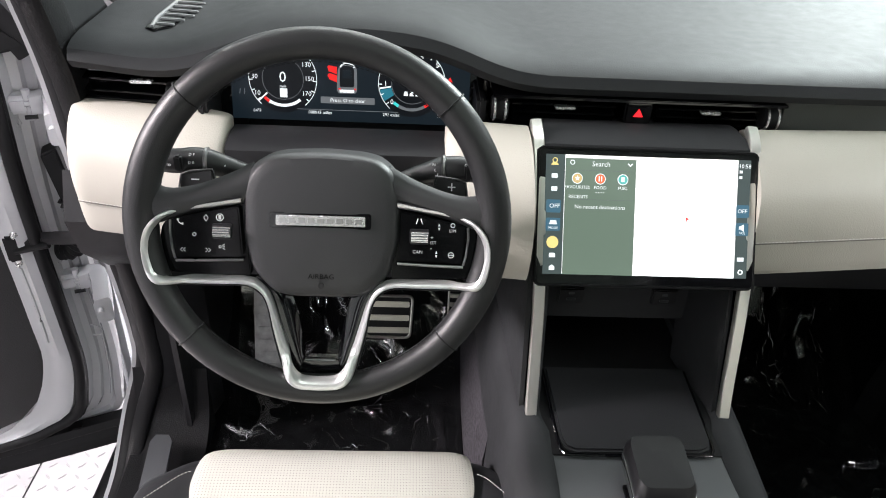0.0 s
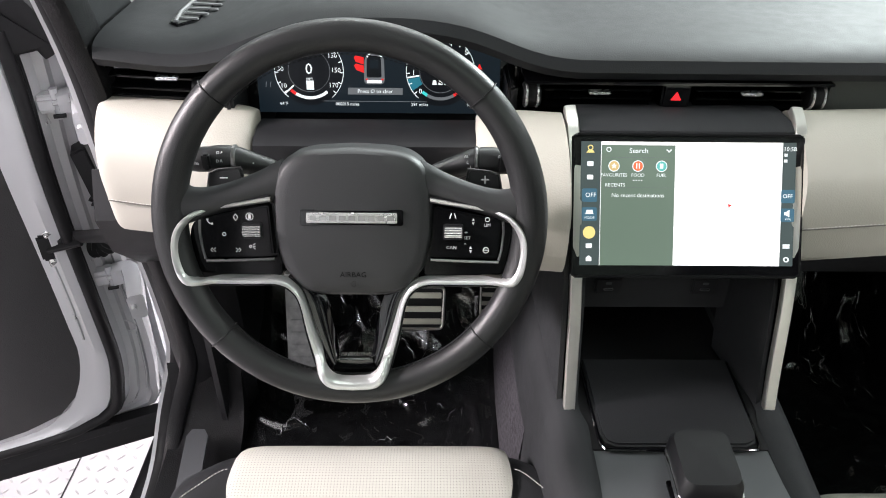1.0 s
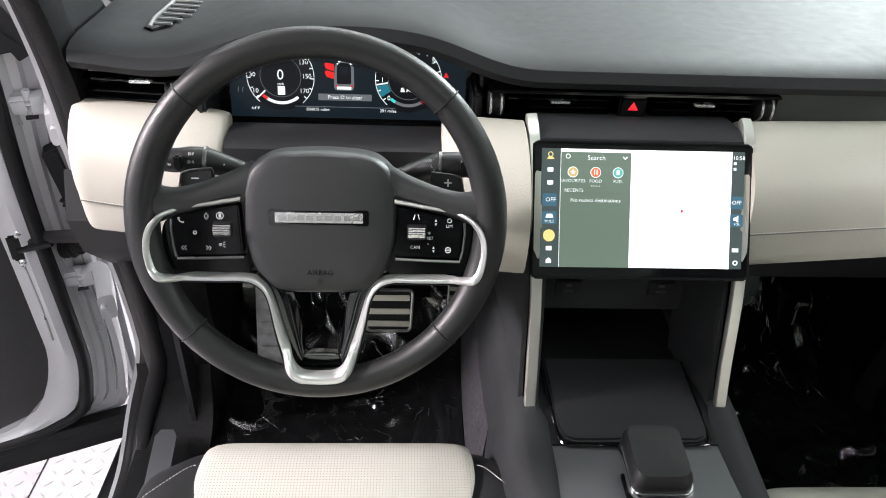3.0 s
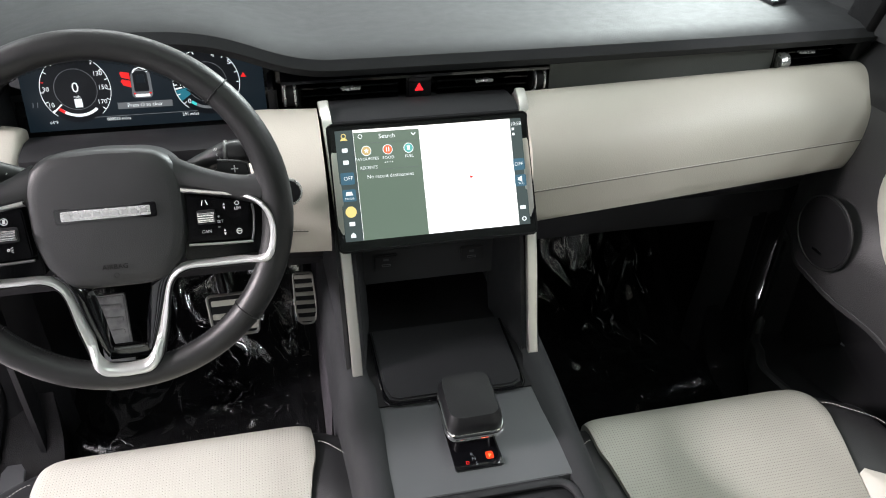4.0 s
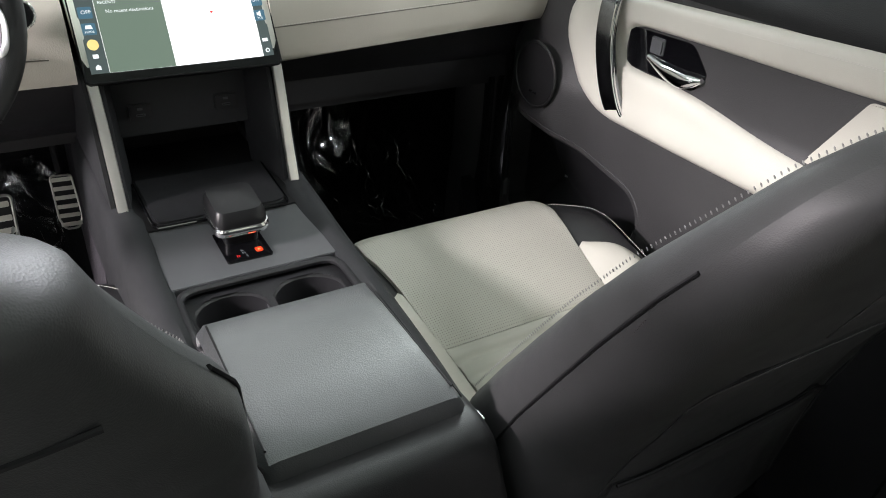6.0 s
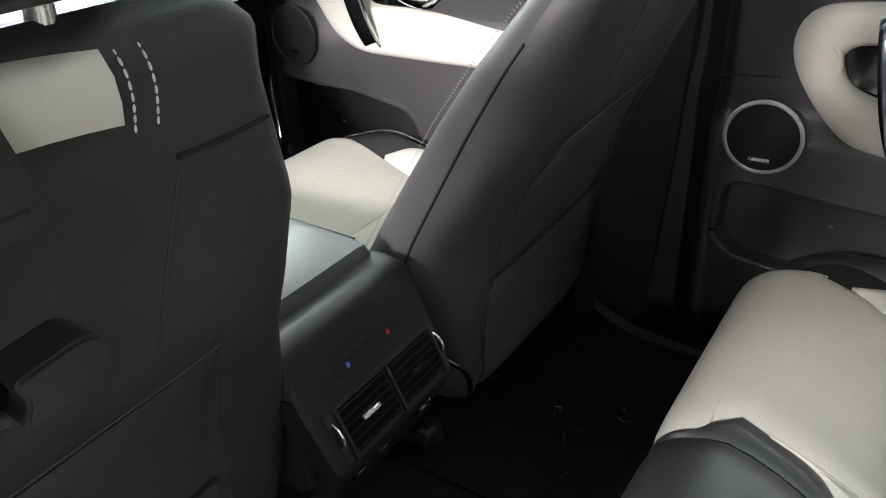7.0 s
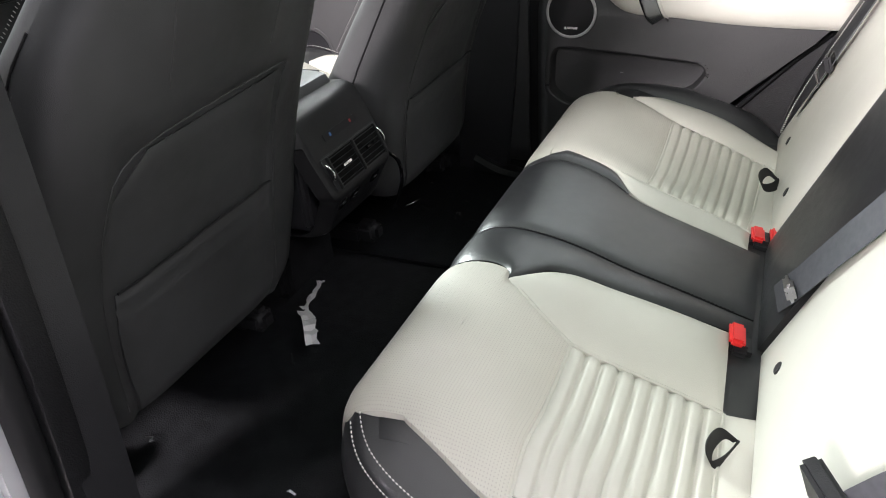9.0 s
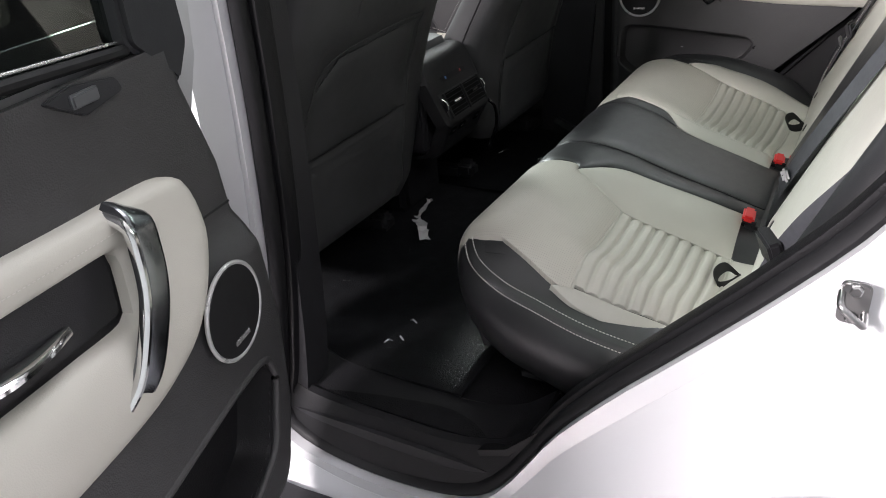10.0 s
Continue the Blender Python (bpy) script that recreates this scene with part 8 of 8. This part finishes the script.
def quarter_trim(s):
    q = thing("quarter_trim", "dark plastic trim over the rear wheel arch", "trim", kind="structure")
    rows = []
    for y, z0 in ((-1.18, 0.60), (-1.25, 0.66), (-1.35, 0.77), (-1.45, 0.88), (-1.60, 1.0), (-2.2, 1.05)):
        rows.append([(s * x, y - 0.02 + 0.0, z) for x, z in ((0.735, z0 + 0.35), (0.725, z0 + 0.10), (0.715, z0), (0.66, z0 - 0.08), (0.62, 0.50))])
    if s < 0:
        rows = [[(-x, y - 0.02, z) for x, z in ((0.765, z0 - 0.005), (0.73, z0 - 0.012), (0.70, z0 - 0.035), (0.672, z0 - 0.075))] for y, z0 in ((-0.99, 0.435), (-1.04, 0.455), (-1.09, 0.505), (-1.14, 0.57), (-1.21, 0.65), (-1.28, 0.722), (-1.38, 0.83), (-1.45, 0.92), (-1.50, 1.02))]
    part("cover", shell(rows, 0.01), TRIM, q)
    if s < 0:
        return
    part("edge_seal", tube(curve([(s * 0.712, -1.10, 0.50), (s * 0.712, -1.225, 0.634), (s * 0.712, -1.327, 0.748), (s * 0.712, -1.404, 0.825), (s * 0.712, -1.47, 0.93), (s * 0.712, -1.52, 1.10)], 30), 0.007, n=8), RUBBER, q)
    part("rear_side", shell([[(s * 0.72, y, z) for y in (-1.45, -1.8, -2.25)] for z in (0.9, 1.1, 1.3)], 0.01), PLASTIC, q)


quarter_trim(1)
quarter_trim(-1)


def front_left_door():
    XF0 = basis((-0.875, 0.465, 0), (-0.94, -0.341, 0), (0, 0, 1))
    sign = 1 if (Vector(XF0(0, 0, 1)) - Vector(XF0(0, 0, 0))).y < 0 else -1
    X = lambda a, z, c=0.0: XF0(a, z, sign * c)
    d = thing("car_door", "white edged driver's door with black trim, standing wide open", "car door", "car doors")
    edge = curve([(-0.03, 1.20), (-0.028, 1.128), (-0.015, 0.98), (-0.011, 0.821), (-0.016, 0.66), (-0.019, 0.534), (-0.008, 0.42), (0.02, 0.375), (0.30, 0.360), (0.95, 0.33)], 60)
    inner = curve([(0.13, 1.20), (0.12, 1.10), (0.115, 0.95), (0.108, 0.792), (0.104, 0.66), (0.104, 0.577), (0.13, 0.49), (0.175, 0.439), (0.30, 0.402), (0.95, 0.372)], 60)
    rows = []
    for k, (e, i) in enumerate(zip(edge, inner)):
        f = sstep(46, 38, k)
        rows.append([X(*(e + (i - e) * t), c) for t, c in ((0, -0.10), (0.0, -0.057), (0.03, -0.048), (0.10, -0.046), (0.14, -0.046 - 0.009 * f), (0.26, -0.046 - 0.009 * f), (0.30, -0.044), (0.40, -0.041), (0.45, -0.022), (0.48, -0.014), (0.60, -0.014), (0.64, -0.005), (0.76, -0.003), (0.82, -0.008), (0.92, -0.010), (1.0, -0.012))])
    part("metal_edge", shell(rows, 0.003 * sign), PAINT, d, "white painted door edge with pressed ridges")
    seal = [X(*(e + (i - e) * 0.54), -0.004) for e, i in zip(edge[:48], inner[:48])]
    part("door_seal", tube(seal, 0.011, 0.012, 12, up=(0.3, -0.94, 0.1)), RUBBER, d, "black rubber door seal")
    part("seal_lip", tube([X(*(e + (i - e) * 0.47), -0.010) for e, i in zip(edge[:47], inner[:47])], 0.004, 0.006, 8, up=(0.3, -0.94, 0.1)), RUBBER, d)
    rows = [[X(a, z, c) for a, c in zip(np.linspace(i0, 0.95, 14), [-0.012, 0.012, 0.022, 0.026] + [0.03] * 10)] for i0, z in [(float(np.interp(z, inner[::-1, 1][12:], inner[::-1, 0][12:])), z) for z in np.linspace(0.44, 1.15, 20)]]
    part("panel", shell(rows, 0.01 * sign), DOOR_PLASTIC, d, "charcoal grained door panel")
    part("outer_skin", shell([[X(a, z, -0.14 + 0.05 * sstep(0.9, 1.2, z)) for a in np.linspace(-0.03, 1.0, 8)] for z in np.linspace(0.32, 1.2, 8)], 0.004), PAINT, d, "white painted outer skin")
    prof = ((0.388, -0.036), (0.385, -0.014), (0.372, -0.006), (0.366, -0.012), (0.352, -0.004), (0.346, -0.011), (0.328, -0.004), (0.318, -0.016), (0.316, -0.060))
    part("lower_strip", shell([[X(a, z - (0.077 - 0.015 * (z < 0.35)) * a, c) for z, c in prof] for a in np.linspace(-0.004, 0.95, 24)], 0.003 * sign), RUBBER, d, "black lower door seal")
    for a in (0.085, 0.20):
        part("seal_clip", rbox(X(a, 0.385 - 0.077 * a, -0.018), (0.022, 0.010, 0.007), 0.002, turn=(0, 0, 20)), RUBBER, d)
    part("window_frame", tube(curve([X(-0.01, 1.16, -0.03), X(0.05, 1.26, -0.03), X(0.20, 1.42, -0.03), X(0.4, 1.53, -0.03)], 16), 0.028, 0.02, 10, square=True), RUBBER, d, "black window frame")
    part("mirror_base", prism(rounded([(-0.014, 1.174), (0.012, 1.166), (0.06, 1.160), (0.30, 1.158), (0.30, 1.32), (0.12, 1.29), (0.05, 1.235)], 0.012), X, -0.070, 0.000, 0.012, 3), RUBBER, d, "black mirror base cover")
    nd = tuple(np.array(X(0, 0, 1)) - np.array(X(0, 0, 0)))
    for z, drop in ((1.077, 0.0), (0.737, 0.0)):
        h = part("hinge_plate", prism(rounded([(0.026, z - 0.062), (0.050, z - 0.066), (0.060, z), (0.054, z + 0.060), (0.032, z + 0.056)], 0.012), lambda a, b, c: X(a, b, c - 0.050), 0, 0.010, 0.003), PAINT, d, "white painted hinge")
        for dz in (-0.036, 0.036):
            part("bolt", disc(X(0.041, z + dz, -0.042), nd, 0.0105, 0.006, 6), PAINT, h, "white hinge bolt")
            part("bolt_stud", disc(X(0.041, z + dz, -0.037), nd, 0.0055, 0.010, 14), PAINT, h)
        part("knuckle", rbox(X(0.026, z, -0.030), (0.036, 0.034, 0.030), 0.007, 3, turn=(0, 0, 20)), PAINT, h, "white hinge knuckle")
        part("hinge_pin", tube([X(0.012, z - 0.026, -0.022), X(0.012, z + 0.024, -0.022)], 0.0065, n=12, up=(1, 0, 0)), PAINT, h)
        part("pin_gap", tube([X(0.020, z - 0.0175, -0.010), X(0.002, z - 0.0175, -0.010)], 0.0035, n=8), RUBBER, h)
        A = curve([X(0.012, z, -0.024), X(-0.022, z - 0.001, -0.022), (-0.818, 0.400, z - 0.004)], 14)
        part("hinge_arm", tube(A, np.linspace(0.017, 0.014, 15), np.linspace(0.016, 0.026, 15), 12, square=True), PAINT, h, "white hinge arm bolted to the pillar")
        part("arm_rib", tube([p + np.array((0, -0.014, 0.004)) for p in A], 0.005, 0.004, 8), PAINT, h)
    # solid black disc puts a hole's shade on the door edge
    part("hole_shade_disc", disc(X(0.010, 0.7375, -0.046), nd, 0.0115, 0.003), RUBBER, d, "black disc for a shaded hole in the door edge")
    for a, z, r in ((0.037, 0.640, 0.009), (0.012, 0.600, 0.010), (0.054, 0.402, 0.004), (0.030, 0.560, 0.007)):
        part("press_mark", ring(X(a, z, -0.045), nd, r, 0.0016, n=20, m=6, squash=1.8), PAINT, d)
    part("press_ridge", tube(curve([X(0.004, 0.700, -0.046), X(-0.001, 0.600, -0.047), X(0.004, 0.480, -0.047), X(0.012, 0.430, -0.046)], 30), 0.003, 0.002, 8), PAINT, d)
    part("press_ridge", tube(curve([X(0.090, 0.790, -0.007), X(0.086, 0.70, -0.006), X(0.086, 0.62, -0.006)], 20), 0.004, 0.0025, 8), PAINT, d)
    end = Vector((-0.80, 0.352, 0.915))
    part("check_strap", tube([X(0.088, 0.832, -0.010), X(0.04, 0.846, 0.002), tuple(end)], 0.006, 0.012, 8), RUBBER, d, "black door check strap")
    part("check_arm", tube([X(0.090, 0.826, -0.004), X(0.035, 0.838, 0.010)], 0.008, 0.006, 8), RUBBER, d)
    part("check_box", rbox(X(0.092, 0.830, -0.012), (0.024, 0.022, 0.052), 0.004, turn=(0, 0, 20)), RUBBER, d)
    for a, z in ((0.0846, 0.8592), (0.090, 0.8021)):
        part("bolt", disc(X(a, z, -0.004), nd, 0.0065, 0.005, 6), CHROME, d)
        part("bolt_stud", disc(X(a, z, 0.001), nd, 0.0032, 0.009, 10), CHROME, d)
    part("gaiter_boot", prism(rounded([(0.016, 0.992), (-0.010, 1.002), (-0.024, 0.900), (-0.010, 0.884), (0.002, 0.900)], 0.006), X, -0.045, -0.012, 0.006), RUBBER, d, "black rubber wiring boot")
    P = curve([X(-0.008, 0.905, -0.024), X(-0.016, 0.870, -0.018), X(-0.014, 0.835, -0.016), X(0.004, 0.806, -0.020), X(0.026, 0.800, -0.030)], 60)
    part("wiring_gaiter", tube(P, [0.0165 + 0.0028 * math.sin(k * 1.6) for k in range(61)], n=14), RUBBER, d, "ribbed black wiring gaiter")


front_left_door()


def small_things():
    # outside mirror
    m = thing("wing_mirror", "black framed door mirror seen through the side window", "mirror")
    M = basis((0.99, 0.14, 1.262), (-0.25, -1, 0), (0.05, 0.0, 1))
    out = rounded([(-0.10, -0.06), (0.085, -0.065), (0.10, 0.06), (-0.09, 0.075)], 0.03, 6)
    part("arm", tube([(0.80, 0.27, 1.19), (0.88, 0.24, 1.20), (0.97, 0.20, 1.215)], 0.03, 0.022, 10), RUBBER, m, "black mirror arm")
    part("shell", prism(out, M, -0.09, 0.0, 0.006), RUBBER, m, "black mirror shell")
    part("mirror_glass", prism([(u * 0.92, v * 0.90) for u, v in out], M, 0.0, 0.002, 0), MIRROR, m, "mirror glass")
    w1 = frame_pose(M(0, -0.036, 0.0026), Vector(M(1, 0, 0)) - Vector(M(0, 0, 0)), (0.05, 0, 1))
    writing("lettering", "OBJECTS IN MIRROR ARE", w1, 0.010, DARK_INK, m)
    w2 = frame_pose(M(0, -0.047, 0.0026), Vector(M(1, 0, 0)) - Vector(M(0, 0, 0)), (0.05, 0, 1))
    writing("lettering", "CLOSER THAN THEY APPEAR", w2, 0.010, DARK_INK, m)
    # latch striker on the rear pillar
    s = thing("door_striker", "chrome door latch striker bolted to the white pillar", "latch")
    T = basis((-0.835, -1.458, 0.862), (0, -1, 0), (0, 0, 1))
    part("plate", prism(rounded(box2(-0.013, -0.022, 0.013, 0.022), 0.008), lambda a, b, c: T(a, b, -c if Vector(T(0, 0, 1)).x > -0.835 else c), 0, 0.005, 0.002), STEEL_DARK, s)
    part("loop", tube(curve([(-0.838, -1.447, 0.872), (-0.858, -1.447, 0.872), (-0.863, -1.450, 0.868), (-0.863, -1.464, 0.857), (-0.858, -1.468, 0.852), (-0.838, -1.468, 0.852)], 24), 0.0035, n=10), STEEL_DARK, s)
    for dz in (-0.024, 0.024):
        part("bolt", disc((-0.839, -1.458, 0.862 + dz * 0.6), (-1, 0, 0), 0.006, 0.005, 6), STEEL_DARK, s)
    # paper scraps and torn film on the rear floor
    p = thing("paper_tag", "crumpled white paper tag lying on the rear mat", "paper scrap")
    A = curve([(-0.018, -0.494, 0.456), (-0.045, -0.507, 0.474), (-0.080, -0.512, 0.466), (-0.112, -0.508, 0.455)], 14)
    part("sheet", shell([[q + np.array((0.003, 0.006 + 0.004 * math.sin(i * 1.9), 0.005 * math.cos(i * 1.3))), q + np.array((0, 0, 0.003 * math.sin(i * 2.7))), q - np.array((-0.003, 0.007, -0.004 - 0.003 * math.sin(i * 1.7)))] for i, q in enumerate(A)], 0.0006), PAPER, p)
    B = curve([(-0.108, -0.505, 0.448), (-0.130, -0.530, 0.452), (-0.162, -0.556, 0.462), (-0.198, -0.582, 0.449)], 14)
    part("sheet", shell([[q + np.array((0.007, -0.009 + 0.004 * math.sin(i * 2.1), 0.004 + 0.004 * math.cos(i * 1.6))), q + np.array((0, 0, 0.004 * math.sin(i * 2.3))), q - np.array((0.008, -0.009, -0.005 + 0.004 * math.sin(i * 1.4)))] for i, q in enumerate(B)], 0.0006), PAPER, p)
    rnd = random.Random(4)
    for k in range(3):
        x, y = -0.53 + rnd.uniform(-0.06, 0.05), -0.72 + rnd.uniform(-0.03, 0.03)
        a = rnd.uniform(0, 3)
        v = np.array((math.cos(a), math.sin(a), 0.3)) * rnd.uniform(0.005, 0.010)
        w = np.array((-math.sin(a), math.cos(a), 0.5)) * 0.002
        c = np.array((x, y, 0.447))
        tagged(part("film_scrap", shell([[c - v - w, c - v + w], [c + w * 0.3 + (0, 0, 0.008), c + w * 1.6 + (0, 0, 0.004)], [c + v - w, c + v + w]], 0.0004), SCRAP), "small torn scrap of clear film on the floor", "plastic scrap", "film scraps")


PAPER = mat("white_paper", (0.46, 0.45, 0.45), 0.7, vary=0.08)
SCRAP = mat("torn_film", (0.5, 0.5, 0.52), 0.15, vary=0.1, coat=0.5)
small_things()
